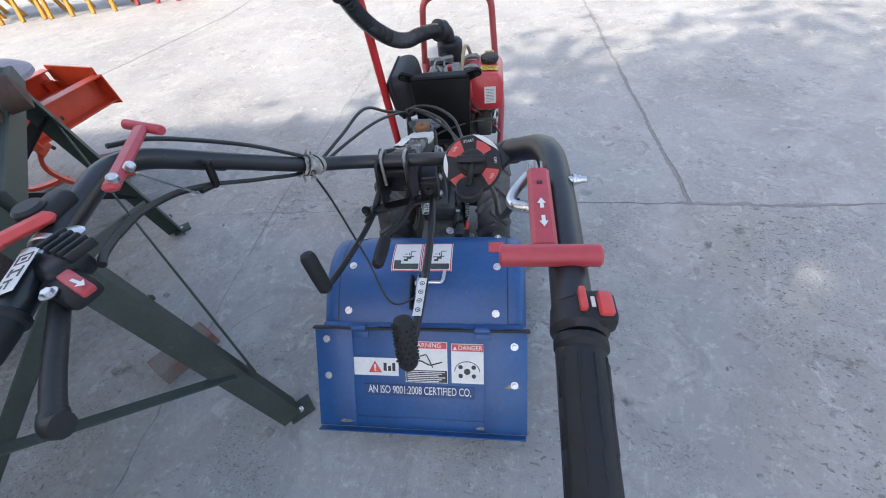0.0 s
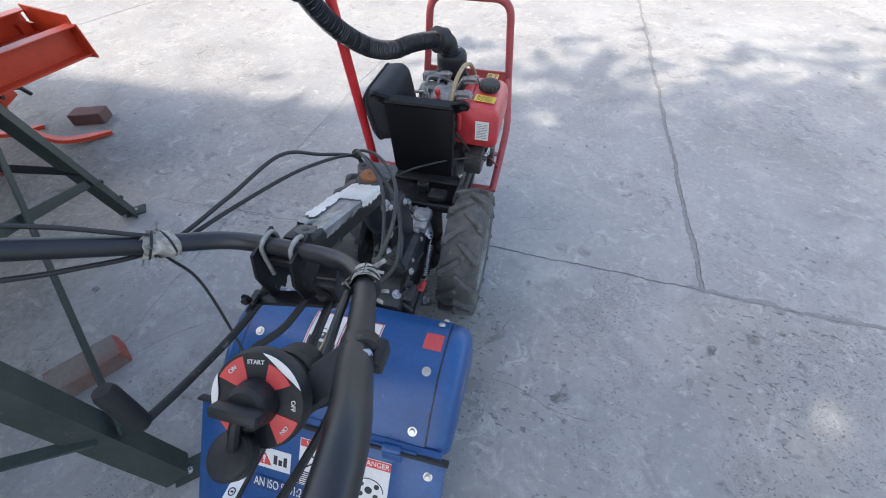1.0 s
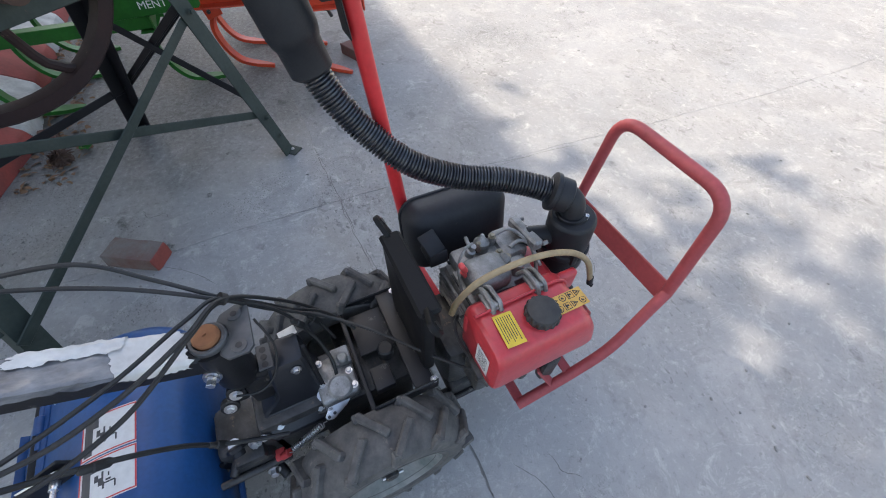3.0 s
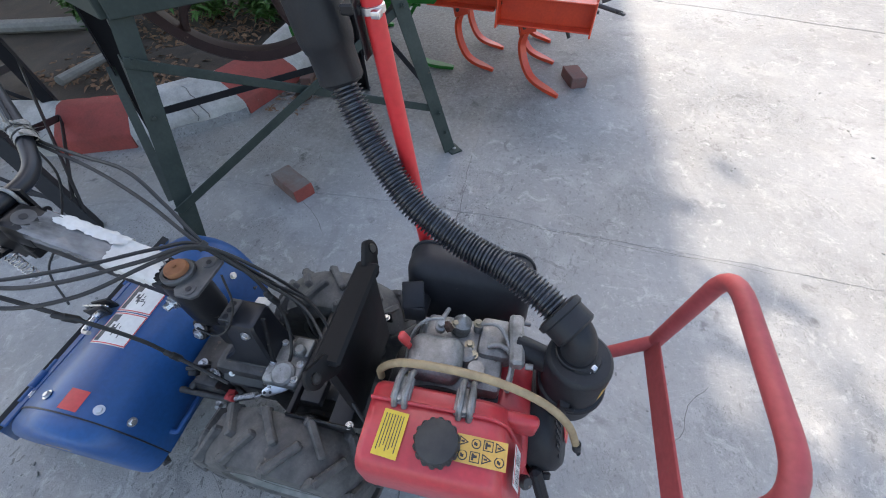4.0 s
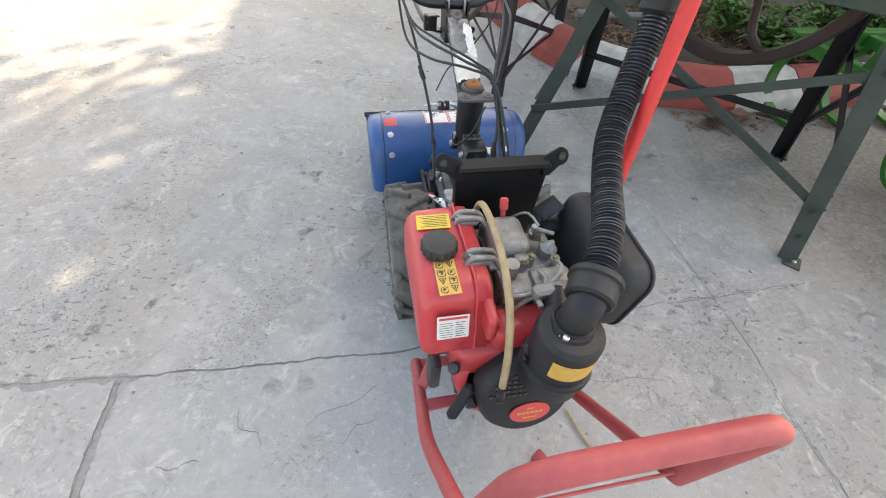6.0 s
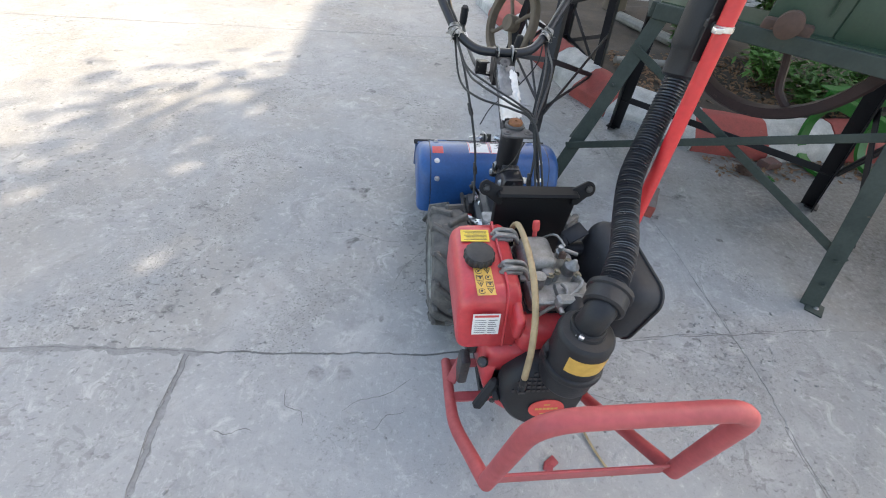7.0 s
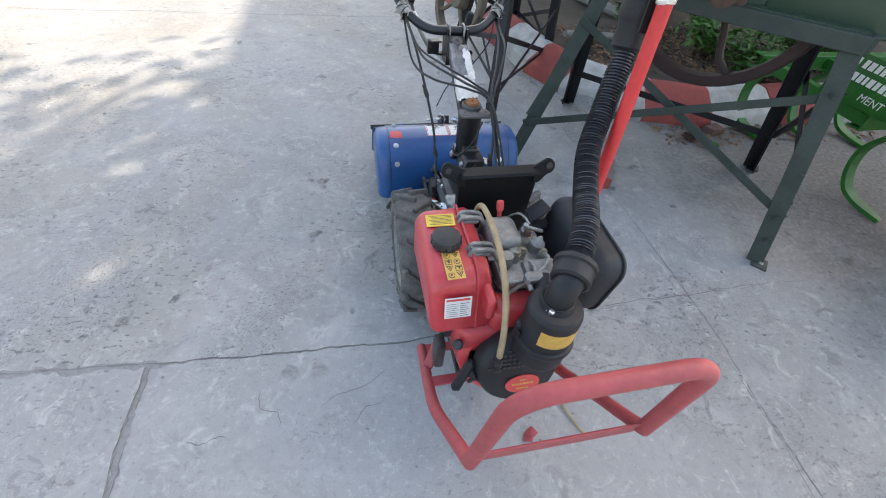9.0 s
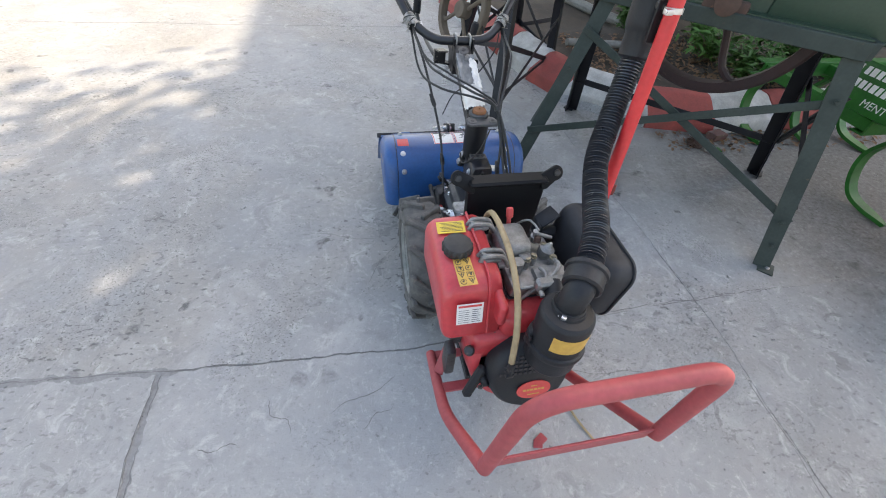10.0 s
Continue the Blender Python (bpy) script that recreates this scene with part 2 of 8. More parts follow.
def concrete(name, warm, marks):
    """Trowelled slab: warm sets how brown its mottling is, marks how strong its pits and scuffs are."""
    m = bpy.data.materials.new(name)
    m.use_nodes = True
    n, l = m.node_tree.nodes, m.node_tree.links
    b = n["Principled BSDF"]
    g = n.new("ShaderNodeNewGeometry")
    pos = g.outputs["Position"]

    def noise_tex(scale, detail=6.0, rough=0.6, dist=0.0):
        t = n.new("ShaderNodeTexNoise")
        t.inputs["Scale"].default_value, t.inputs["Detail"].default_value = scale, detail
        t.inputs["Roughness"].default_value, t.inputs["Distortion"].default_value = rough, dist
        l.new(pos, t.inputs["Vector"])
        return t.outputs["Fac"]

    def ramp(v, lo, hi, a=0.0, z=1.0):
        r = n.new("ShaderNodeMapRange")
        for k, x in (("From Min", lo), ("From Max", hi), ("To Min", a), ("To Max", z)):
            r.inputs[k].default_value = x
        l.new(v, r.inputs["Value"])
        return r.outputs[0]

    def blend(a, col, f):
        x = n.new("ShaderNodeMix")
        x.data_type = "RGBA"
        if isinstance(a, tuple):
            x.inputs["A"].default_value = a
        else:
            l.new(a, x.inputs["A"])
        x.inputs["B"].default_value = (*col, 1)
        l.new(f, x.inputs["Factor"])
        return x.outputs["Result"]

    def product(p, q):
        x = n.new("ShaderNodeMath")
        x.operation = "MULTIPLY"
        l.new(p, x.inputs[0]), l.new(q, x.inputs[1])
        return x.outputs[0]

    def cells(scale, lo, hi, stretch=(1, 1, 1), turn=0.0):
        mp = n.new("ShaderNodeMapping")
        mp.inputs["Scale"].default_value, mp.inputs["Rotation"].default_value = stretch, (0, 0, turn)
        v = n.new("ShaderNodeTexVoronoi")
        v.inputs["Scale"].default_value = scale
        w = n.new("ShaderNodeTexNoise")
        w.inputs["Scale"].default_value, w.inputs["Detail"].default_value = scale * 2.5, 3.0
        l.new(pos, mp.inputs[0])
        mx = n.new("ShaderNodeMix")
        mx.data_type, mx.blend_type = "RGBA", "LINEAR_LIGHT"
        mx.inputs["Factor"].default_value = 0.06
        l.new(pos, w.inputs["Vector"]), l.new(mp.outputs[0], mx.inputs["A"]), l.new(w.outputs["Color"], mx.inputs["B"])
        l.new(mx.outputs["Result"], v.inputs["Vector"])
        return ramp(v.outputs["Distance"], lo, hi)

    def stretched(scale, detail, rough, stretch, turn, dist=0.0):
        mp = n.new("ShaderNodeMapping")
        mp.inputs["Scale"].default_value, mp.inputs["Rotation"].default_value = stretch, (0, 0, turn)
        t = n.new("ShaderNodeTexNoise")
        t.inputs["Scale"].default_value, t.inputs["Detail"].default_value = scale, detail
        t.inputs["Roughness"].default_value, t.inputs["Distortion"].default_value = rough, dist
        l.new(pos, mp.inputs[0]), l.new(mp.outputs[0], t.inputs["Vector"])
        return t.outputs["Fac"]

    def ridge(v, width):
        """One along the thin level line of a noise, zero off it."""
        x, y = n.new("ShaderNodeMath"), n.new("ShaderNodeMath")
        x.operation, y.operation = "SUBTRACT", "ABSOLUTE"
        x.inputs[1].default_value = 0.5
        l.new(v, x.inputs[0]), l.new(x.outputs[0], y.inputs[0])
        return ramp(y.outputs[0], width, width * 0.3)

    big, mid, fine, grit = noise_tex(0.6, 5.0), noise_tex(3.0, 9.0, 0.70, 0.7), noise_tex(38.0, 7.0, 0.75), noise_tex(190.0, 4.0, 0.8)
    zone, zone2, zone3 = ramp(noise_tex(1.1, 4.0, 0.6, 0.3), 0.46, 0.58), ramp(noise_tex(1.9, 5.0, 0.65, 0.5), 0.50, 0.60), ramp(noise_tex(1.45, 4.0, 0.6), 0.54, 0.44)
    c = blend((0.335, 0.335, 0.332, 1), (0.262, 0.264, 0.266), ramp(big, 0.36, 0.62))
    c = blend(c, (0.305, 0.288, 0.265), ramp(noise_tex(1.25, 6.0, 0.62, 0.6), 0.44, 0.60, 0, warm))
    c = blend(c, (0.42, 0.415, 0.405), ramp(mid, 0.50, 0.70, 0, 0.7))
    c = blend(c, (0.215, 0.212, 0.208), ramp(noise_tex(4.7, 9.0, 0.72, 1.3), 0.55, 0.70, 0, 0.75))
    c = blend(c, (0.47, 0.462, 0.445), ramp(noise_tex(9.0, 8.0, 0.75, 1.0), 0.56, 0.66, 0, 0.7))
    c = blend(c, (0.50, 0.49, 0.475), ramp(fine, 0.56, 0.68, 0, 0.6))
    c = blend(c, (0.17, 0.168, 0.165), ramp(fine, 0.43, 0.33, 0, 0.55))
    c = blend(c, (0.18, 0.178, 0.175), ramp(grit, 0.43, 0.33, 0, 0.45))
    worms = product(ridge(noise_tex(15.0, 5.0, 0.62, 1.6), 0.014), zone2)
    scuffs = product(ridge(stretched(9.0, 6.0, 0.62, (1, 0.4, 1), 0.35, 1.2), 0.010), zone3)
    c = blend(c, (0.56, 0.55, 0.53), product(scuffs, ramp(fine, 0.35, 0.6, 0.05, 0.32)))
    c = blend(c, (0.15, 0.147, 0.143), product(worms, ramp(fine, 0.40, 0.60, 0.0, 0.9)))
    pits = product(ramp(stretched(52.0, 2.5, 0.55, (0.62, 1, 1), 0.25), 0.615, 0.645), zone)
    small = product(ramp(stretched(120.0, 2.0, 0.5, (0.8, 1, 1), -0.3), 0.615, 0.65), zone2)
    rare = product(cells(5.0, 0.17, 0.12), ramp(noise_tex(2.3, 4.0), 0.50, 0.56))
    stain = product(ramp(noise_tex(11.0, 6.0, 0.6, 0.8), 0.60, 0.635), zone)
    c = blend(c, (0.20, 0.197, 0.192), product(stain, ramp(grit, 0.3, 0.6, 0.5, 0.9)))
    c = blend(c, (0.125, 0.122, 0.117), product(pits, ramp(grit, 0.25, 0.55, 0.25 * marks, 0.9 * marks)))
    c = blend(c, (0.135, 0.132, 0.127), product(small, ramp(grit, 0.25, 0.55, 0.5 * marks, 1.0 * marks)))
    c = blend(c, (0.11, 0.108, 0.105), product(rare, ramp(fine, 0.40, 0.56, 0.05 * marks, 0.95 * marks)))
    # soil-brown darkening towards the bed: shade under stand and implements put into colour
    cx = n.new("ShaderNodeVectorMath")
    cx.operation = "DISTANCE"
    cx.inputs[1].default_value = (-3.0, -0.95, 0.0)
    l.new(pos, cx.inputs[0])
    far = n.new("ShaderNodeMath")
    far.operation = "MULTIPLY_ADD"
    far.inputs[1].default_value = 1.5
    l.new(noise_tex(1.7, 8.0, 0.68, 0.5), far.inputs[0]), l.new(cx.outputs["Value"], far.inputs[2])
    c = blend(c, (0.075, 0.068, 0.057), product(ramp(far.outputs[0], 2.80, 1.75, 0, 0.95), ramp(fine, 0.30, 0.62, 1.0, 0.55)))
    l.new(c, b.inputs["Base Color"])
    l.new(ramp(mid, 0.3, 0.7, 0.60, 0.85), b.inputs["Roughness"])
    h = n.new("ShaderNodeMath")
    h.operation = "MULTIPLY_ADD"
    l.new(fine, h.inputs[0])
    h.inputs[1].default_value = 1.4
    l.new(grit, h.inputs[2])
    for extra in (pits, small, rare, worms):
        sub = n.new("ShaderNodeMath")
        sub.operation = "SUBTRACT"
        l.new(h.outputs[0], sub.inputs[0]), l.new(extra, sub.inputs[1])
        h = sub
    bp = n.new("ShaderNodeBump")
    bp.inputs["Strength"].default_value, bp.inputs["Distance"].default_value = 0.6, 0.004
    l.new(h.outputs[0], bp.inputs["Height"]), l.new(bp.outputs[0], b.inputs["Normal"])
    return m


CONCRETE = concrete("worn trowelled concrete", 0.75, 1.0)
CONCRETE_COOL = concrete("smooth trowelled concrete", 0.25, 0.6)
JOINT = material("joint grit", (0.215, 0.214, 0.210), 0.95, other=(0.30, 0.298, 0.292), scale=30, fine=120, bump=1.0, spots=(0.09, 0.088, 0.084), spot_scale=60, spot_at=0.60)
CRACK = material("dark crack", (0.165, 0.162, 0.156), 0.95, bump=0.3)


# ---- shape helpers: each returns (vertices, faces) in metres ----
def box(cx, cy, cz, sx, sy, sz, bevel=0.004, rot=None, seg=2):
    bm = bmesh.new()
    bmesh.ops.create_cube(bm, size=1.0)
    for v in bm.verts:
        v.co = Vector((v.co.x * sx, v.co.y * sy, v.co.z * sz))
    if bevel:
        bmesh.ops.bevel(bm, geom=list(bm.edges), offset=min(bevel, 0.49 * min(sx, sy, sz)), segments=seg, affect="EDGES", profile=0.5)
    m = Matrix.Translation((cx, cy, cz)) @ (Euler([radians(a) for a in rot]).to_matrix().to_4x4() if rot else Matrix())
    return grab(bm, m)


def grab(bm, m=None):
    m = m or Matrix()
    bm.verts.index_update()
    out = ([m @ v.co for v in bm.verts], [[v.index for v in f.verts] for f in bm.faces])
    bm.free()
    return out


def moved(chunk, m):
    return [m @ Vector(v) for v in chunk[0]], chunk[1]


def axis_matrix(p, d):
    d = Vector(d).normalized()
    return Matrix.Translation(Vector(p)) @ d.to_track_quat("Z", "Y").to_matrix().to_4x4()


def lathe(profile, p, d, seg=24, cap=True):
    """A turned shape: profile of (radius, height) along the direction d from p."""
    m, vs, fs = axis_matrix(p, d), [], []
    for r, h in profile:
        for k in range(seg):
            a = 2 * math.pi * k / seg
            vs.append(m @ Vector((r * math.cos(a), r * math.sin(a), h)))
    for i in range(len(profile) - 1):
        for k in range(seg):
            a, b = i * seg + k, i * seg + (k + 1) % seg
            fs.append([a, b, b + seg, a + seg])
    if cap:
        fs.append(list(range(seg))[::-1])
        fs.append([(len(profile) - 1) * seg + k for k in range(seg)])
    return vs, fs


def rod(p, q, r, seg=14, r2=None):
    p, q = Vector(p), Vector(q)
    n = (q - p).length
    r2 = r if r2 is None else r2
    e = min(0.15 * r, 0.2 * n)
    return lathe([(r - e, 0), (r, e), (r2, n - e), (r2 - e, n)], p, q - p, seg)


def smooth_path(pts, step=0.012):
    """A rounded line through the points."""
    p = [Vector(a) for a in pts]
    p = [2 * p[0] - p[1]] + p + [2 * p[-1] - p[-2]]
    out = []
    for i in range(1, len(p) - 2):
        n = max(2, int((p[i + 1] - p[i]).length / step))
        for k in range(n):
            u = k / n
            a, b, c, d = p[i - 1], p[i], p[i + 1], p[i + 2]
            out.append(0.5 * (2 * b + (c - a) * u + (2 * a - 5 * b + 4 * c - d) * u * u + (3 * b - a - 3 * c + d) * u ** 3))
    out.append(p[-2])
    return out


def fillet(pts, radius, n=7):
    """Straight runs with rounded corners."""
    p, out = [Vector(a) for a in pts], []
    out.append(p[0])
    for i in range(1, len(p) - 1):
        a, b = (p[i - 1] - p[i]), (p[i + 1] - p[i])
        r = min(radius, 0.45 * a.length, 0.45 * b.length)
        s, e = p[i] + a.normalized() * r, p[i] + b.normalized() * r
        for k in range(n + 1):
            u = k / n
            out.append((1 - u) ** 2 * s + 2 * u * (1 - u) * p[i] + u * u * e)
    out.append(p[-1])
    return out


def tube(path, r, seg=12, radii=None):
    """A round tube along a list of points; radii may vary along it."""
    p = [Vector(a) for a in path]
    vs, fs = [], []
    t = (p[1] - p[0]).normalized()
    u = t.orthogonal().normalized()
    for i, c in enumerate(p):
        d = (p[min(i + 1, len(p) - 1)] - p[max(i - 1, 0)]).normalized()
        u = (u - d * u.dot(d)).normalized()
        w = d.cross(u)
        rr = radii[i] if radii else r
        for k in range(seg):
            a = 2 * math.pi * k / seg
            vs.append(c + rr * (math.cos(a) * u + math.sin(a) * w))
    for i in range(len(p) - 1):
        for k in range(seg):
            a, b = i * seg + k, i * seg + (k + 1) % seg
            fs.append([a, b, b + seg, a + seg])
    fs.append(list(range(seg))[::-1])
    fs.append([(len(p) - 1) * seg + k for k in range(seg)])
    return vs, fs


def beam(p, q, w, h, up=(0, 0, 1), bevel=0.003):
    """A bar of rectangular section from p to q."""
    p, q = Vector(p), Vector(q)
    d = (q - p)
    x = d.normalized()
    z = Vector(up)
    z = (z - x * z.dot(x)).normalized()
    y = z.cross(x)
    c = box(0, 0, 0, d.length, w, h, bevel, seg=1)
    m = Matrix.Translation((p + q) / 2) @ Matrix((x, y, z)).transposed().to_4x4()
    return moved(c, m)


def angle_iron(p, q, w, t, side, up):
    """An L-section from p to q: one leg along side, the other along up."""
    p, q = Vector(p), Vector(q)
    x = (q - p).normalized()
    s = Vector(side)
    s = (s - x * s.dot(x)).normalized()
    u = Vector(up)
    u = (u - x * u.dot(x) - s * u.dot(s)).normalized()
    sec = [(0, 0), (w, 0), (w, t), (t, t), (t, w), (0, w)]
    vs = [p + s * a + u * b for a, b in sec] + [q + s * a + u * b for a, b in sec]
    fs = [[i, (i + 1) % 6, (i + 1) % 6 + 6, i + 6] for i in range(6)] + [[5, 4, 3, 2, 1, 0], [6, 7, 8, 9, 10, 11]]
    return vs, fs


def prism(poly, m, depth, bevel=0.0):
    """A flat outline in the x-y plane of m, given thickness along its z."""
    bm = bmesh.new()
    a = [bm.verts.new((x, y, 0)) for x, y in poly]
    f = bm.faces.new(a)
    r = bmesh.ops.extrude_face_region(bm, geom=[f])
    for v in [g for g in r["geom"] if isinstance(g, bmesh.types.BMVert)]:
        v.co.z += depth
    bmesh.ops.recalc_face_normals(bm, faces=bm.faces)
    if bevel:
        bmesh.ops.bevel(bm, geom=[e for e in bm.edges], offset=bevel, segments=2, affect="EDGES", profile=0.5, clamp_overlap=True)
    return grab(bm, m)


def sweep_sheet(profile, x0, x1, t, nx=1):
    """Sheet metal of thickness t: the outline (y, z) drawn along x."""
    p = [Vector((0, a, b)) for a, b in profile]
    nrm = []
    for i in range(len(p)):
        d = (p[min(i + 1, len(p) - 1)] - p[max(i - 1, 0)]).normalized()
        nrm.append(Vector((0, d.z, -d.y)))
    n, vs, fs = len(p), [], []
    for k in range(nx + 1):
        x = x0 + (x1 - x0) * k / nx
        vs += [Vector((x, a.y, a.z)) for a in p] + [Vector((x, a.y - t * b.y, a.z - t * b.z)) for a, b in zip(p, nrm)]
    for k in range(nx):
        o, q = k * 2 * n, (k + 1) * 2 * n
        for i in range(n - 1):
            fs.append([o + i, o + i + 1, q + i + 1, q + i])
            fs.append([o + n + i + 1, o + n + i, q + n + i, q + n + i + 1])
        fs.append([o, q, q + n, o + n])
        fs.append([o + n - 1, o + 2 * n - 1, q + 2 * n - 1, q + n - 1])
    fs += [[i, i + n, i + n + 1, i + 1] for i in range(n - 1)]
    o = nx * 2 * n
    fs += [[o + i, o + i + 1, o + i + n + 1, o + i + n] for i in range(n - 1)]
    return vs, fs


def quad_plate(a, b, c, d, t):
    """A thin plate with the four corners given on its upper face, thickness t below."""
    a, b, c, d = map(Vector, (a, b, c, d))
    n = (b - a).cross(d - a).normalized() * t
    vs = [a, b, c, d, a - n, b - n, c - n, d - n]
    return vs, [[0, 1, 2, 3], [7, 6, 5, 4], [0, 4, 5, 1], [1, 5, 6, 2], [2, 6, 7, 3], [3, 7, 4, 0]]


def bolt(p, d, r=0.007, h=0.005):
    """A hexagon head on a washer."""
    d = Vector(d).normalized()
    a = lathe([(r * 1.55, 0), (r * 1.55, 0.0015)], p, d, 16)
    b = lathe([(r, 0.0015), (r, h), (r * 0.85, h + 0.001)], p, d, 6)
    return joined([a, b])


def joined(chunks):
    vs, fs = [], []
    for v, f in chunks:
        o = len(vs)
        vs += list(v)
        fs += [[i + o for i in q] for q in f]
    return vs, fs


def mesh_of(name, chunks, mat, smooth=35):
    v, f = joined(chunks if isinstance(chunks, list) else [chunks])
    me = bpy.data.meshes.new(name)
    me.from_pydata([tuple(a) for a in v], [], f)
    me.validate()
    bm = bmesh.new()
    bm.from_mesh(me)
    bmesh.ops.recalc_face_normals(bm, faces=bm.faces)
    bm.to_mesh(me)
    bm.free()
    me.materials.append(mat)
    if smooth:
        me.polygons.foreach_set("use_smooth", [True] * len(me.polygons))
        me.set_sharp_from_angle(angle=radians(smooth))
    return me


def part(name, chunks, mat, parent, label="", smooth=35):
    """One mesh under a thing or under a part of it."""
    ob = new(name, mesh_of(name, chunks, mat, smooth))
    ob.parent = parent
    if parent is not None and parent.parent is None:
        ob.matrix_parent_inverse = parent.matrix_basis.inverted()
    return tagged(ob, label) if label else ob


def thing(name, at, label, category, group="", kind=""):
    ob = new(name)
    ob.empty_display_size = 0.1
    ob.location = at
    return tagged(ob, label, category, group, kind)


def single(name, chunks, mat, label, category, group="", kind="", smooth=35):
    return tagged(new(name, mesh_of(name, chunks, mat, smooth)), label, category, group, kind)


def lettering(name, text, size, m, mat, parent, width=None, depth=0.0004):
    """Printed words as thin raised shapes on the plane of m."""
    cu = bpy.data.curves.new(name, "FONT")
    cu.body, cu.size, cu.extrude = text, size, depth
    cu.align_x, cu.align_y = "CENTER", "CENTER"
    tmp = bpy.data.objects.new(name, cu)
    scene.collection.objects.link(tmp)
    bpy.context.view_layer.update()
    me = bpy.data.meshes.new_from_object(tmp.evaluated_get(bpy.context.evaluated_depsgraph_get()))
    bpy.data.objects.remove(tmp)
    xs = [v.co.x for v in me.vertices]
    k = width / (max(xs) - min(xs)) if width else 1.0
    for v in me.vertices:
        v.co = m @ Vector((v.co.x * k, v.co.y, v.co.z))
    me.materials.clear()
    me.materials.append(mat)
    ob = new(name, me)
    ob.parent = parent
    if parent is not None and parent.parent is None:
        ob.matrix_parent_inverse = parent.matrix_basis.inverted()
    return ob


def frame_of(origin, x, y):
    """A pose whose x and y axes lie in a surface and whose z leaves it."""
    x = Vector(x).normalized()
    y = Vector(y)
    y = (y - x * y.dot(x)).normalized()
    return Matrix.Translation(Vector(origin)) @ Matrix((x, y, x.cross(y))).transposed().to_4x4()


def flat(m, x0, y0, x1, y1, lift=0.0, t=0.0006):
    return moved(box((x0 + x1) / 2, (y0 + y1) / 2, lift + t / 2, abs(x1 - x0), abs(y1 - y0), t, 0), m)


# ---- the yard: concrete slabs with open joints ----
def wobble(x, y, k=1.0):
    return k * (0.022 * noise.noise((x * 1.7, y * 1.7, 3.1)) + 0.008 * noise.noise((x * 9, y * 9, 7.7)) + 0.006 * noise.noise((x * 34, y * 34, 1.3)) + 0.004 * noise.noise((x * 85, y * 85, 5.1)))


def drift(x, y, nx, ny):
    """How far a joint strays from its ruled line: sideways for joints along y, lengthways for those along x."""
    if nx and abs(x + 1.0) < 0.01:
        return -0.032 + 0.068 * min(y, 3.0), 0.0
    if nx and abs(x + 4.2) < 0.01:
        return -0.08 + 0.30 * max(0.0, min(y - 1.2, 3.0)), 0.0
    if ny and abs(y - 0.05) < 0.01:
        return 0.0, 0.035 - 0.062 * max(0.0, min(1.0, (x - 0.7) / 0.9)) - 0.035 * max(0.0, min(1.0, -x / 0.9))
    return 0.0, 0.0


def slab(x0, x1, y0, y1, gaps):
    """One cast slab; gaps: half widths of its joints at the low x, high x, low y and high y edges."""
    pts = []

    def corner(x, y):
        return x + drift(x, y, 1, 0)[0], y + drift(x, y, 0, 1)[1]

    def run(a, b, nx, ny, line, g):
        (ax, ay), (bx, by) = corner(*a), corner(*b)
        length = max(abs(bx - ax), abs(by - ay))
        n = max(2, int(length / 0.011))
        for k in range(n):
            u = k / n
            x, y = (line, ay + (by - ay) * u) if nx else (ax + (bx - ax) * u, line)
            w = wobble(x, y) * min(1.0, u * length / 0.10, (1 - u) * length / 0.10)
            gg = g * (0.70 + 0.7 * abs(noise.noise((x * 5, y * 5, 9.0))) + 0.45 * noise.noise((x * 31, y * 31, nx + 2.0 * ny)) + 0.50 * noise.noise((x * 80, y * 80, nx + 2.0 * ny)))
            if ny and abs(y - 0.05) < 0.01 and x < -0.1:
                gg = 0.0002
            if nx and abs(x + 1.0) < 0.05:
                gg = 0.0020 * (0.4 + abs(noise.noise((x * 3, y * 6, 2.0))))
            dx, dy = drift(x, y, nx, ny)
            pts.append((x + dx + (w if nx else 0) + nx * gg, y + dy + (w if ny else 0) + ny * gg))
    run((x0, y0), (x1, y0), 0, 1, y0, gaps[2])
    run((x1, y0), (x1, y1), -1, 0, x1, gaps[1])
    run((x1, y1), (x0, y1), 0, -1, y1, gaps[3])
    run((x0, y1), (x0, y0), 1, 0, x0, gaps[0])
    n = len(pts)
    vs = [Vector((x, y, 0)) for x, y in pts] + [Vector((x, y, -0.03)) for x, y in pts]
    return vs, [list(range(n))] + [[i, i + n, (i + 1) % n + n, (i + 1) % n] for i in range(n)]


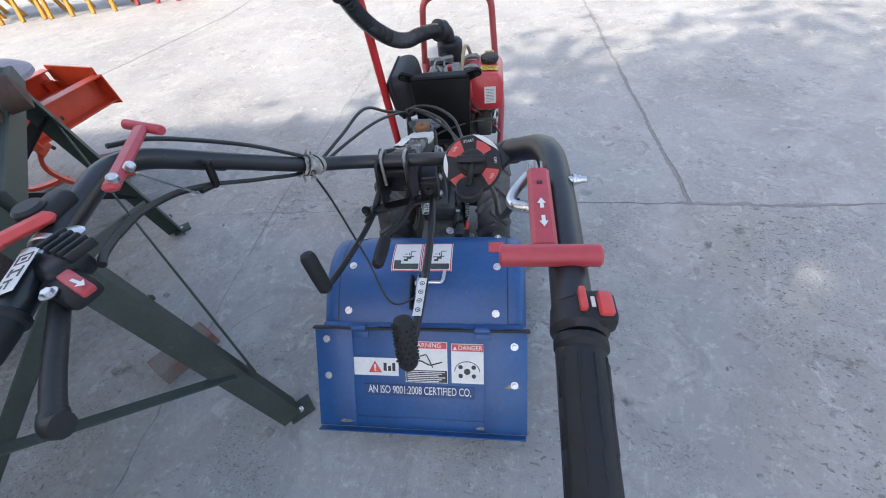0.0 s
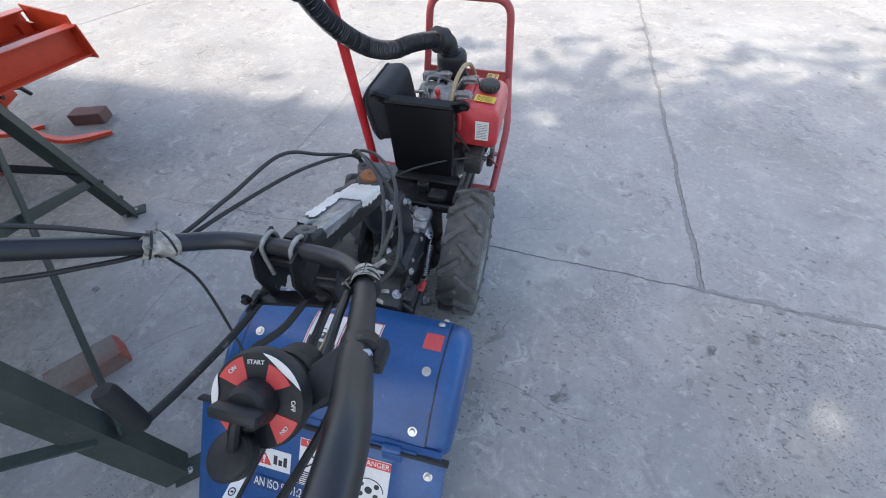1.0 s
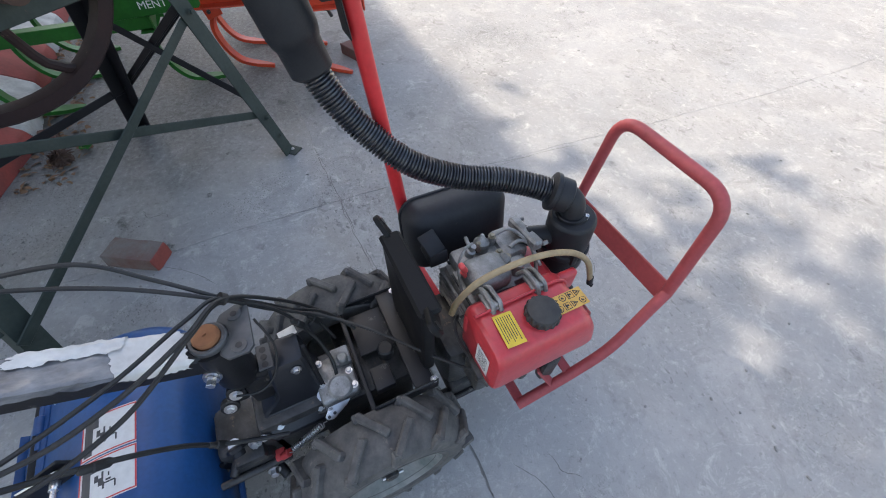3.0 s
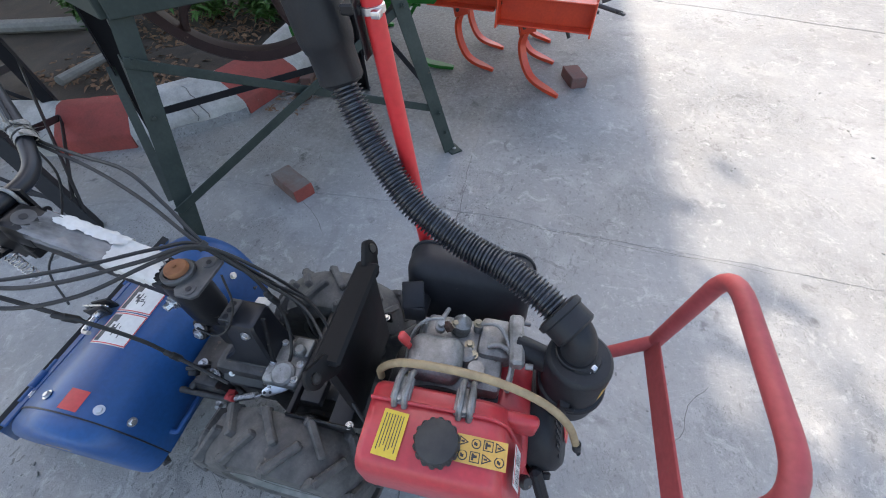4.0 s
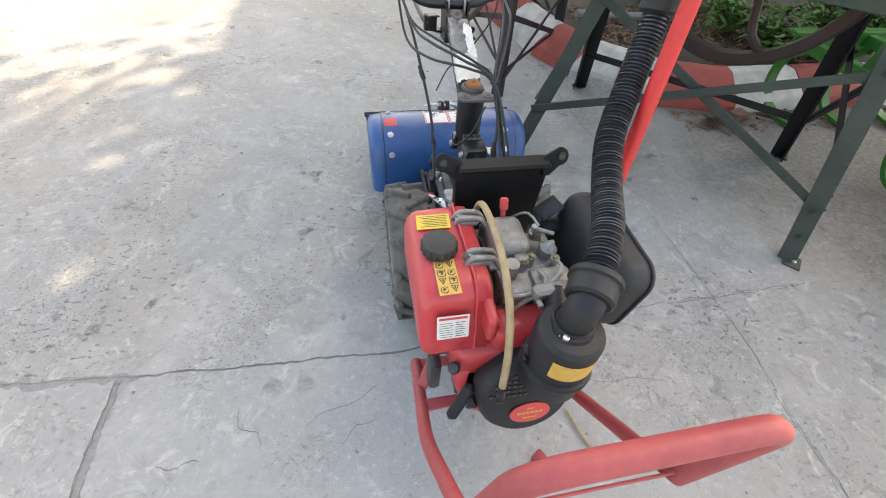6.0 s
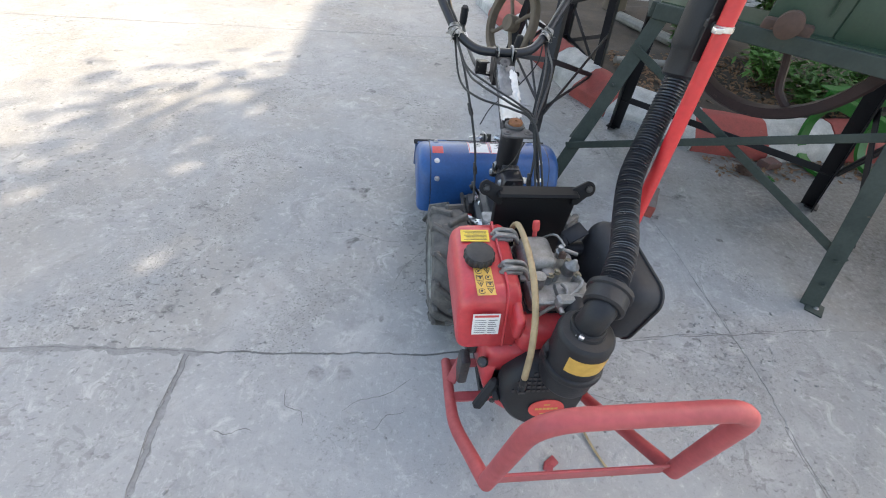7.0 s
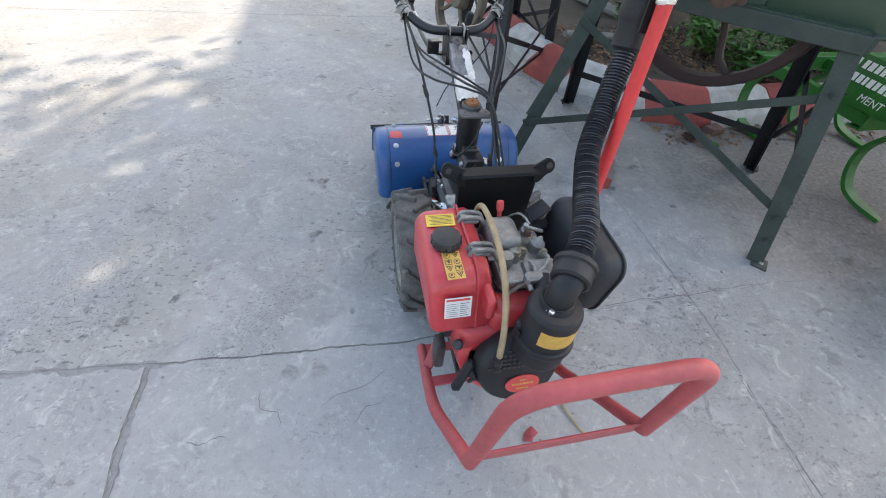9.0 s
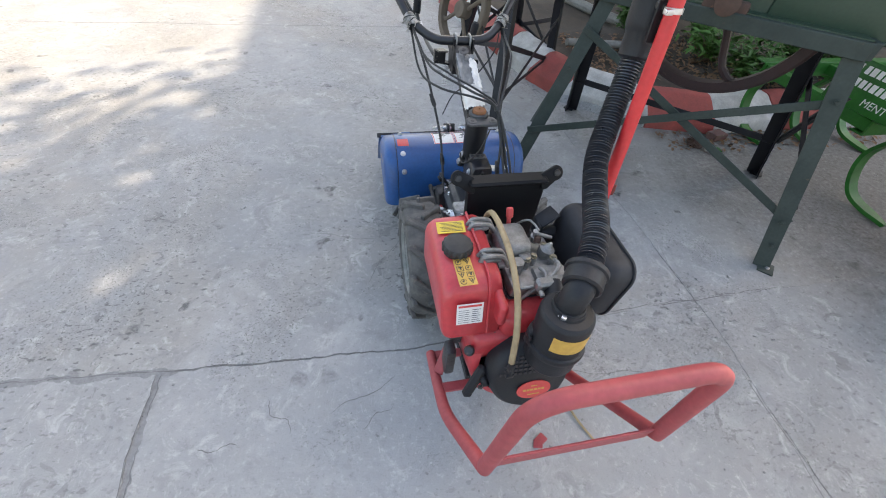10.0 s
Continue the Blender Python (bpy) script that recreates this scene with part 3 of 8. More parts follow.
bm = bmesh.new()
bmesh.ops.create_grid(bm, x_segments=8, y_segments=8, size=400)
bmesh.ops.translate(bm, verts=bm.verts, vec=(0, 0, -0.003))
ground = single("ground", grab(bm), JOINT, "grey gritty ground under and beyond the concrete yard", "ground", kind="structure")
A, B, C = 0.0006, 0.0032, 0.0130
SLABS = [
    (-4.2, -1.0, 0.05, 6.0, (C, A, B, A)), (-1.0, 1.16, 0.05, 6.0, (A, C, B, A)), (1.16, 5.2, 0.05, 6.0, (C, A, B, A)),
    (-1.03, 5.2, -3.62, 0.05, (A, A, B, B)), (-4.6, -1.03, -3.62, 0.05, (A, A, A, 0.0003)),
    (-4.6, 5.2, -9.0, -3.62, (A, A, A, B)), (5.2, 12.0, -9.0, -1.2, (A, A, A, A)), (5.2, 12.0, -1.2, 6.0, (A, A, A, A)),
    (-4.2, 1.16, 6.0, 14.0, (A, A, A, A)), (1.16, 12.0, 6.0, 14.0, (A, A, A, A)), (-14.0, -4.2, 2.2, 14.0, (A, C, A, A)),
    (-14.0, -4.2, 0.05, 2.2, (A, A, A, A)), (-14.0, -4.6, -9.0, 0.05, (A, A, A, A)),
    (-14.0, 12.0, -20.0, -9.0, (A, A, A, A)), (-14.0, 12.0, 14.0, 30.0, (A, A, A, A)),
]
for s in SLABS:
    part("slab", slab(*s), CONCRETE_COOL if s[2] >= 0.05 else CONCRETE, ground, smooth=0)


def hairline(pts, w):
    """A narrow branching crack: a sunken dark thread lying just proud of the slab's skin."""
    vs, fs = [], []
    for i, (x, y) in enumerate(pts):
        d = Vector((pts[min(i + 1, len(pts) - 1)][0] - pts[max(i - 1, 0)][0], pts[min(i + 1, len(pts) - 1)][1] - pts[max(i - 1, 0)][1])).normalized()
        k = w * (0.5 + abs(noise.noise((x * 30, y * 30, 0)))) * (1 if 0 < i < len(pts) - 1 else 0.1)
        vs += [Vector((x - d.y * k, y + d.x * k, 0.0012)), Vector((x + d.y * k, y - d.x * k, 0.0012))]
    for i in range(len(pts) - 1):
        fs.append([2 * i, 2 * i + 1, 2 * i + 3, 2 * i + 2])
    return vs, fs


def wander(a, b, amp, seed):
    r = random.Random(seed)
    n = 14
    d = Vector((b[0] - a[0], b[1] - a[1]))
    s = Vector((-d.y, d.x)).normalized()
    return [(a[0] + d.x * k / n + s.x * (amp * math.sin(k * 0.55 + seed) + r.uniform(-amp, amp) * 0.25), a[1] + d.y * k / n + s.y * (amp * math.sin(k * 0.55 + seed) + r.uniform(-amp, amp) * 0.25)) for k in range(n + 1)]


CRACKS = [((-1.053, -0.28), (-1.022, 0.06), 0.010, 2), ((-1.00, 0.38), (-0.935, 1.15), 0.010, 41), ((-0.985, 0.50), (-0.90, 1.45), 0.012, 8), ((0.79, 0.22), (0.70, 0.34), 0.014, 21), ((0.48, 0.36), (0.37, 0.30), 0.010, 23), ((0.98, 0.35), (0.86, 0.35), 0.008, 27),
          ((0.36, -0.52), (0.72, -0.60), 0.01, 31), ((-0.35, 1.05), (-0.12, 0.9), 0.012, 33), ((0.34, 0.20), (0.58, 0.30), 0.01, 5), ((0.42, -0.25), (0.2, -0.6), 0.01, 12), ((-0.65, 0.35), (-0.3, 0.28), 0.01, 15), ((-1.25, -0.72), (-1.34, -0.84), 0.02, 3), ((-0.75, -0.55), (-1.15, -0.95), 0.012, 9)]
for a, b, w, s in CRACKS:
    part("crack", hairline(wander(a, b, w, s), 0.0013), CRACK, ground, smooth=0)

# crumbled dark lips along the open joints
def lip(ax, ay, bx, by, off, seed):
    r, out, k = random.Random(seed), [], 0.0
    n = math.hypot(bx - ax, by - ay)
    ux, uy = (bx - ax) / n, (by - ay) / n
    while k < n:
        q = k + r.uniform(0.10, 0.5)
        pts = []
        for i in range(12):
            s = k + (min(q, n) - k) * i / 11
            x, y = ax + ux * s, ay + uy * s
            w = wobble(x, y) + sum(drift(x, y, abs(uy), abs(ux))) + off * (0.5 + 1.1 * abs(noise.noise((x * 5, y * 5, 9.0)))) + 0.003 * noise.noise((x * 40, y * 40, seed))
            pts.append((x + abs(uy) * w, y + abs(ux) * w))
        out.append(hairline(pts, r.uniform(0.0008, 0.0022)))
        k = q + r.uniform(0.0, 0.12)
    return out


for i, q in enumerate(((1.16, 0.06, 1.16, 4.5, 0.014), (1.16, 0.06, 1.16, 4.5, -0.013), (-0.1, 0.05, 4.5, 0.05, 0.002), (0.6, 0.05, 4.5, 0.05, -0.003), (-1.7, 0.05, -0.05, 0.05, 0.004), (-1.5, 0.05, -0.2, 0.05, -0.008))):
    part("crack", lip(*q, i), CRACK, ground, smooth=0)

# crumbled mortar that fills the cross joint where the slabs meet
fill = []
for k in range(81):
    x = 1.05 + 0.95 * k / 80
    yc = 0.05 + wobble(x, 0.05) + drift(x, 0.05, 0, 1)[1]
    fade = min(1.0, k / 8, (80 - k) / 25)
    up_w, dn_w = (0.020 * fade * (0.7 + 0.8 * noise.noise((x * 9, 2.0, 0)) + 0.5 * noise.noise((x * 37, 2.0, 5))), 0.010 * fade * (0.7 + 0.8 * noise.noise((x * 9, 7.0, 0)) + 0.5 * noise.noise((x * 37, 8.0, 5))))
    fill += [Vector((x, yc + max(0.001, up_w) + 0.002, 0.0007)), Vector((x, yc - max(0.001, dn_w) - 0.002, 0.0007))]
part("joint_fill", (fill, [[2 * k, 2 * k + 1, 2 * k + 3, 2 * k + 2] for k in range(80)]), JOINT, ground, "crumbled grey mortar in the joint", smooth=0)

# grit and crumbs on the concrete
_r = random.Random(4)
grit = []
for k in range(1080):
    x, y = (_r.uniform(-3.2, 3.0), _r.uniform(-3.2, 3.0)) if k < 900 else (_r.gauss(-0.99, 0.09), _r.gauss(0.13, 0.14))
    s = 0.004 if k < 900 else 0.003
    s *= _r.choice((0.5, 0.75, 1.0, 1.5, 2.0))
    grit.append(moved(box(0, 0, 0, s * _r.uniform(0.7, 2.2), s, s * 0.7, s * 0.2, seg=1), pose(x, y, 0.001 + s * 0.3, _r.uniform(-20, 20), 0, _r.uniform(0, 360))))
single("grit", grit, JOINT, "scattered grey grit and crumbs on the concrete", "grit", kind="stuff", smooth=0)

# ---- planting bed with a painted kerb ----
KERB = [(-0.62, -5.1), (-0.70, -4.55), (-0.78, -4.0), (-0.86, -3.42), (-0.95, -2.86), (-1.04, -2.32), (-1.20, -1.93), (-1.67, -1.455), (-2.16, -1.325), (-2.73, -1.345), (-3.30, -1.345), (-3.85, -1.335), (-4.40, -1.325), (-4.95, -1.31), (-5.5, -1.30)]
kerb_line = [Vector((x, y, 0)) for x, y in KERB]
kerb = thing("kerb", (-1.7, -1.6, 0), "low concrete kerb painted in red and white blocks round a planting bed", "kerb", kind="structure")
for i in range(len(kerb_line) - 1):
    a, b = kerb_line[i], kerb_line[i + 1]
    d = (b - a).normalized()
    s = Vector((d.y, -d.x, 0)) * (-1)
    s = s if s.dot(Vector((-1, -1, 0))) > 0 else -s
    sec = [(0.0, -0.005), (0.004, 0.04), (0.006, 0.082), (0.014, 0.094), (0.10, 0.147), (0.185, 0.196), (0.205, 0.203), (0.27, 0.203), (0.28, 0.0)]
    n, m = len(sec), 7
    vs = []
    for k in range(m + 1):
        u = k / m
        p = a.lerp(b, u) + d * (0.004 * (1 - 2 * u))
        squeeze = 0.012 if k in (0, m) else 0.0
        for w, v in sec:
            lump = 0.004 * noise.noise((p.x * 9, p.y * 9, v * 14 + w * 5)) + 0.003 * noise.noise((p.x * 30, p.y * 30, v * 40))
            vs.append(p + s * (w + lump + squeeze * (v > 0.05)) + Vector((0, 0, max(-0.005, v + (lump * 0.7 - squeeze * 0.6) * (v > 0.05)))))
    fs = [[k * n + j, k * n + (j + 1) % n, (k + 1) * n + (j + 1) % n, (k + 1) * n + j] for k in range(m) for j in range(n)]
    fs += [list(range(n))[::-1], [m * n + j for j in range(n)]]
    part("kerb_block", (vs, fs), KERB_RED if i % 2 else KERB_WHITE, kerb, smooth=50)

a, b = kerb_line[6], kerb_line[7]
s_ = Vector(((b - a).y, -(b - a).x, 0)).normalized()
s_ = s_ if s_.dot(Vector((-1, -1, 0))) > 0 else -s_
rows = []
for k in range(25):
    p = a.lerp(b, 0.02 + 0.96 * k / 24)
    j1, j2 = 0.012 * noise.noise((p.x * 14, p.y * 14, 3)), 0.016 * noise.noise((p.x * 11, p.y * 11, 8))
    rows.append([p - s_ * (0.040 + j1) + Vector((0, 0, -0.003)), p - s_ * (0.022 + j1 * 0.6) + Vector((0, 0, 0.014 + j2 * 0.4)), p - s_ * 0.006 + Vector((0, 0, 0.042 + j2)), p + s_ * 0.012 + Vector((0, 0, 0.050 + j2))])
part("mortar_fillet", ([v for r in rows for v in r], [[4 * k + j, 4 * k + j + 1, 4 * k + 5 + j, 4 * k + 4 + j] for k in range(24) for j in range(3)]), CONCRETE, kerb, "rough grey mortar along the foot", smooth=50)
cracks = []
for u0, lean, top in ((0.66, 0.10, 1.0), (0.56, 0.05, 0.45)):
    pts = []
    for k in range(13):
        h = k / 12 * top
        w, z = (0.004, 0.05 + 0.04 * h / 0.3) if h < 0.3 else (0.010 + 0.175 * (h - 0.3) / 0.7, 0.092 + 0.105 * (h - 0.3) / 0.7)
        pts.append(a.lerp(b, u0 - lean * h + 0.025 * noise.noise((h * 7, u0, 2))) + s_ * (w - 0.002) + Vector((0, 0, z + 0.003)))
    cracks.append(tube(pts, 0.0024, 5))
part("crack", cracks, CRACK, kerb, "dark crack through the white paint")

inner = [p + Vector((-0.17, -0.17, 0)) for p in kerb_line]
bedpts = [(p.x, p.y) for p in inner] + [(-5.6, -5.2)]
bm = bmesh.new()
f = bm.faces.new([bm.verts.new((x, y, 0.13)) for x, y in bedpts])
bmesh.ops.triangulate(bm, faces=[f])
for _ in range(4):
    bmesh.ops.subdivide_edges(bm, edges=[e for e in bm.edges if e.calc_length() > 0.25], cuts=1, use_grid_fill=True)
for v in bm.verts:
    v.co.z += 0.05 * noise.noise(v.co * 2.1) + 0.02 * noise.noise(v.co * 9)
single("planting_bed", grab(bm), SOIL, "dark dry soil of the planting bed behind the kerb", "soil", kind="structure", smooth=60)


def leaf_blade(m, length, width, bend=0.25):
    """One pointed leaf with a fold along its rib."""
    vs, fs = [], []
    for i in range(5):
        u = i / 4
        w = width * math.sin(math.pi * min(0.98, 0.08 + u * 0.92)) * 0.5
        z = -bend * length * u * u
        for s in (-1, 0, 1):
            vs.append(m @ Vector((length * u, s * w, z + abs(s) * w * 0.3)))
    for i in range(4):
        for k in range(2):
            a = i * 3 + k
            fs.append([a, a + 1, a + 4, a + 3])
    return vs, fs


def shrub(at, h, spread, n, seed, label):
    r = random.Random(seed)
    t = thing("shrub", at, label, "plant")
    stems, leaves = [], []
    for _ in range(max(5, n // 28)):
        a, k = r.uniform(0, 6.283), r.uniform(0.3, 1.0)
        top = Vector(at) + Vector((math.cos(a) * spread * k, math.sin(a) * spread * k, h * r.uniform(0.6, 1.0)))
        mid = (Vector(at) + top) / 2 + Vector((r.uniform(-0.04, 0.04), r.uniform(-0.04, 0.04), 0.05))
        path = smooth_path([Vector(at), mid, top], 0.05)
        stems.append(tube(path, 0.004, 5))
        for p in path[2:]:
            for _ in range(max(2, n // (len(path) * 10))):
                q = p + Vector((r.gauss(0, 0.035), r.gauss(0, 0.035), r.gauss(0, 0.03)))
                leaves.append(leaf_blade(pose(*q, r.uniform(-40, 40), r.uniform(-50, 30), r.uniform(0, 360)), r.uniform(0.05, 0.10), r.uniform(0.022, 0.04)))
    part("stem", stems, BARK, t)
    part("foliage", leaves, LEAF, t, smooth=0)
    return t


# the three tall bushes get extra height, out of view, to block skylight
for x, y, h, w, n, k, label in (
        (-2.75, -1.85, 0.32, 0.25, 420, 5, "small leafy green bush growing behind the kerb"),
        (-3.2, -1.85, 0.5, 0.3, 620, 4, "leafy green bush in the bed behind the implements"), (-3.1, -2.9, 1.4, 0.50, 1200, 7, "tall leafy green bush deep in the planting bed, raised to block skylight"),
        (-3.7, -1.95, 1.3, 0.45, 1200, 9, "tall leafy green bush in the planting bed, raised to block skylight"), (-2.45, -3.2, 1.4, 0.45, 1200, 13, "tall dark green bush under the shade tree, raised to block skylight"),
        (-2.75, -2.35, 0.3, 0.3, 420, 15, "low leafy green weed in the planting bed")):
    shrub((x, y, 0.13), h, w, n, k, label)
_r = random.Random(11)
litter = []
for _ in range(2600):
    x, y = _r.uniform(-3.6, -1.2), _r.uniform(-3.0, -1.10)
    inside = (x < -1.55 and y < -1.95) or (x < -2.2 and y < -1.75)
    if not inside and not (x < -1.7 and -1.37 < y < -1.10):
        continue
    litter.append(leaf_blade(pose(x, y, 0.155 if inside else 0.008, _r.uniform(-25, 25), _r.uniform(-20, 20), _r.uniform(0, 360)), _r.uniform(0.03, 0.07), _r.uniform(0.015, 0.03)))
single("leaf_litter", litter, DRY_LEAF, "dry brown fallen leaves on the soil and along the kerb", "leaves", kind="stuff", smooth=0)

single("fallen_pole", [tube(smooth_path([(-1.48, -2.58, 0.215), (-1.75, -2.60, 0.20), (-2.15, -2.58, 0.19)], 0.05), 0.03, 10, None)], DEADWOOD, "pale weathered pole lying in the planting bed", "pole")
single("fallen_pole", [tube(smooth_path([(-2.15, -4.1, 0.19), (-2.3, -3.6, 0.185), (-2.5, -3.05, 0.18)], 0.05), 0.05, 10, None)], DEADWOOD, "thick pale pole lying deep in the planting bed", "pole")

# ---- trees whose shade dapples the yard, and one added against skylight ----
def tree(at, centre, radii, n, seed, tufts=150, limbs=26):
    r = random.Random(seed)
    t = thing("tree", at, "unseen tall leafy shade tree with a grey-brown trunk in the planting bed", "tree")
    base, c = Vector(at), Vector(centre)
    trunk_path = smooth_path([base, base + Vector((0.05, 0.03, 1.4)), base + Vector((0.12, 0.08, 2.8)), c + Vector((0, 0, -0.6))], 0.2)
    k = len(trunk_path)
    chunks = [tube(trunk_path, 0.1, 12, [0.11 * (1 - 0.6 * i / k) + 0.04 * max(0, 1 - i / 3) for i in range(k)])]
    tips = []
    for _ in range(limbs):
        d = Vector((r.gauss(0, 1), r.gauss(0, 1), r.gauss(0.1, 0.6))).normalized()
        tip = c + Vector((d.x * radii[0], d.y * radii[1], d.z * radii[2])) * r.uniform(0.55, 0.98)
        s = trunk_path[int(k * r.uniform(0.6, 0.97))]
        path = smooth_path([s, (s + tip) / 2 + Vector((0, 0, 0.25)), tip], 0.3)
        chunks.append(tube(path, 0.02, 6, [0.035 * (1 - 0.8 * i / len(path)) for i in range(len(path))]))
        tips += path[len(path) // 3:]
    part("trunk", chunks, BARK, t)
    leaves = []
    clumps = []
    for _ in range(tufts):
        d = Vector((r.gauss(0, 1), r.gauss(0, 1), r.gauss(0, 1))).normalized() * (r.random() ** 0.4)
        clumps.append((c + Vector((d.x * radii[0], d.y * radii[1], d.z * radii[2])), r.uniform(0.22, 0.5)))
    clumps += [(p, 0.3) for p in tips]
    for _ in range(n):
        p, s = r.choice(clumps)
        q = p + Vector((r.gauss(0, s), r.gauss(0, s), r.gauss(0, s * 0.6)))
        k = q.z / math.tan(radians(SUN_EL))
        if math.hypot(q.x + k * math.cos(radians(SHADOW_AZ)) - 1.44, q.y + k * math.sin(radians(SHADOW_AZ)) + 0.405) < 0.175:
            continue  # a natural hole in the crown
        leaves.append(leaf_blade(pose(*q, r.uniform(-60, 60), r.uniform(-60, 60), r.uniform(0, 360)), r.uniform(0.16, 0.26), r.uniform(0.08, 0.13)))
    part("crown", leaves, LEAF, t, smooth=0)
    return t


tree((-3.05, -3.6, 0.13), (-2.75, -3.05, 6.2), (2.5, 2.0, 1.1), 5200, 21)
# low crown added out of view to block skylight over bed and stand
tree((-4.4, -3.6, 0.13), (-3.6, -2.75, 3.5), (1.3, 1.1, 0.55), 3000, 47, 110, 16)
tree((-2.35, -4.7, 0.13), (-3.2, -5.05, 6.1), (2.05, 1.55, 1.0), 900, 33, 42, 10)

# ---- the building that shades this side of the yard ----
H_B = 10.0
BX, BY = 1.37 - H_B / math.tan(radians(SUN_EL)) * math.cos(radians(SHADOW_AZ)), 1.12 - H_B / math.tan(radians(SUN_EL)) * math.sin(radians(SHADOW_AZ))
house = thing("building", (BX - 4, BY - 4, 0), "three-storey plastered building beside the planting bed", "building")
part("wall", box(BX - 5, BY - 5, H_B / 2, 10, 10, H_B, 0.02), PLASTER, house, smooth=0)
part("roof", box(BX - 5, BY - 5, H_B - 0.08, 10.0, 10.0, 0.14, 0.02), PLASTER, house, smooth=0)
for i in range(3):
    for k in range(3):
        z = 1.7 + 3.2 * i
        part("window", box(BX + 0.01, BY - 1.8 - 3 * k, z, 0.05, 1.2, 1.3, 0.01), GLASS_DARK, house, smooth=0)
        part("window", box(BX - 1.8 - 3 * k, BY + 0.01, z, 1.2, 0.05, 1.3, 0.01), GLASS_DARK, house, smooth=0)


# ---- the power tiller ----
tiller = thing("power_tiller", (0, -0.15, 0), "red and blue walking tiller with a small diesel engine", "tiller")


def build_wheel(side):
    """Lugged pneumatic wheel on its hub; side: +1 or -1 along x."""
    cx, cy, cz, R = 0.205 * side, -0.160, 0.236, 0.222
    ax = (side, 0, 0)
    hubp = (cx, cy, cz)
    hub = part("wheel", [lathe([(0.03, -0.11), (0.034, -0.02), (0.034, 0.018), (0.026, 0.026)], hubp, ax, 18), lathe([(0.019, 0.020), (0.019, 0.050), (0.014, 0.054)], hubp, ax, 12)], GREASE, tiller, "pneumatic lugged drive wheel with a dusty silver rim")
    prof = [(0.122, -0.048), (0.136, -0.056), (0.170, -0.065), (0.203, -0.062), (0.216, -0.046), (0.221, -0.020), (0.222, 0.0), (0.221, 0.020), (0.216, 0.046), (0.203, 0.062), (0.182, 0.067), (0.158, 0.065), (0.136, 0.058), (0.122, 0.050)]
    part("tyre", lathe(prof + [prof[0]], hubp, ax, 56, cap=False), RUBBER, hub, "dusty black tyre carcass")
    part("tyre_bead", lathe([(0.150, 0.0625), (0.153, 0.0665), (0.157, 0.0665), (0.160, 0.0640)], hubp, ax, 56, cap=False), RUBBER, hub)
    for k in range(13):
        for s in (-1, 1):
            a = 2 * math.pi * (k + (0.5 if s > 0 else 0)) / 13
            m = Matrix.Translation(hubp) @ Matrix.Rotation(a, 4, "X")
            lug = [moved(box(0, 0, 0, 0.088, 0.019, 0.026, 0.004, seg=1), m @ Matrix.Translation((s * 0.026, 0, R)) @ Matrix.Rotation(radians(-40 * s), 4, "Z") @ Matrix.Rotation(radians(5 * s), 4, "Y")),
                   moved(box(0, 0, 0, 0.020, 0.018, 0.040, 0.004, seg=1), m @ Matrix.Translation((s * 0.0575, -0.030, R - 0.013)) @ Matrix.Rotation(radians(-14 * s), 4, "Y"))]
            part("lug", lug, RUBBER, hub, smooth=30)
    rim = [lathe([(0.122, -0.048), (0.134, -0.055), (0.134, -0.050), (0.116, -0.040), (0.110, 0.0), (0.116, 0.040), (0.128, 0.052), (0.135, 0.057), (0.137, 0.061), (0.133, 0.062), (0.127, 0.055), (0.114, 0.040), (0.106, 0.022), (0.094, 0.014), (0.060, 0.017), (0.040, 0.015), (0.040, 0.010), (0.092, 0.008), (0.104, -0.03)], hubp, ax, 56, cap=False)]
    part("rim", rim, RIM, hub, "dusty grey painted steel rim")
    for k in range(5):
        a = 2 * math.pi * k / 5 + 0.4
        part("wheel_bolt", bolt((cx + 0.015 * side, cy + 0.052 * math.cos(a), cz + 0.052 * math.sin(a)), ax, 0.0085, 0.012), GREASE, hub)
    part("hub_flange", [lathe([(0.066, 0.013), (0.068, 0.016), (0.064, 0.021), (0.036, 0.024)], hubp, ax, 28)], GREASE, hub)
    part("hub_pin", [rod((cx + 0.045 * side, cy - 0.026, cz + 0.010), (cx + 0.045 * side, cy + 0.030, cz - 0.008), 0.0045)], ZINC, hub)
    part("valve", rod((cx + 0.020 * side, cy + 0.098, cz + 0.02), (cx + 0.046 * side, cy + 0.094, cz + 0.02), 0.0045), BLACK, hub)
    return hub


build_wheel(1)
build_wheel(-1)
part("axle", rod((-0.2, -0.16, 0.236), (0.2, -0.16, 0.236), 0.022), GREASE, tiller)

# gearbox under and behind the engine
gearbox = part("gearbox", [box(0, -0.15, 0.27, 0.16, 0.26, 0.22, 0.02), box(0, -0.30, 0.30, 0.13, 0.22, 0.20, 0.018), lathe([(0.07, -0.09), (0.08, -0.08), (0.08, 0.08), (0.07, 0.09)], (0, -0.15, 0.205), (1, 0, 0), 26)], GREASE, tiller, "oily dark cast gearbox")
part("rotary_drive", [box(0, -0.44, 0.26, 0.13, 0.16, 0.16, 0.018), box(0, -0.60, 0.24, 0.11, 0.24, 0.12, 0.02), lathe([(0.045, 0), (0.052, 0.006), (0.052, 0.03), (0.04, 0.036)], (0.06, -0.455, 0.275), (1, 0, 0), 22)], GREASE, gearbox)
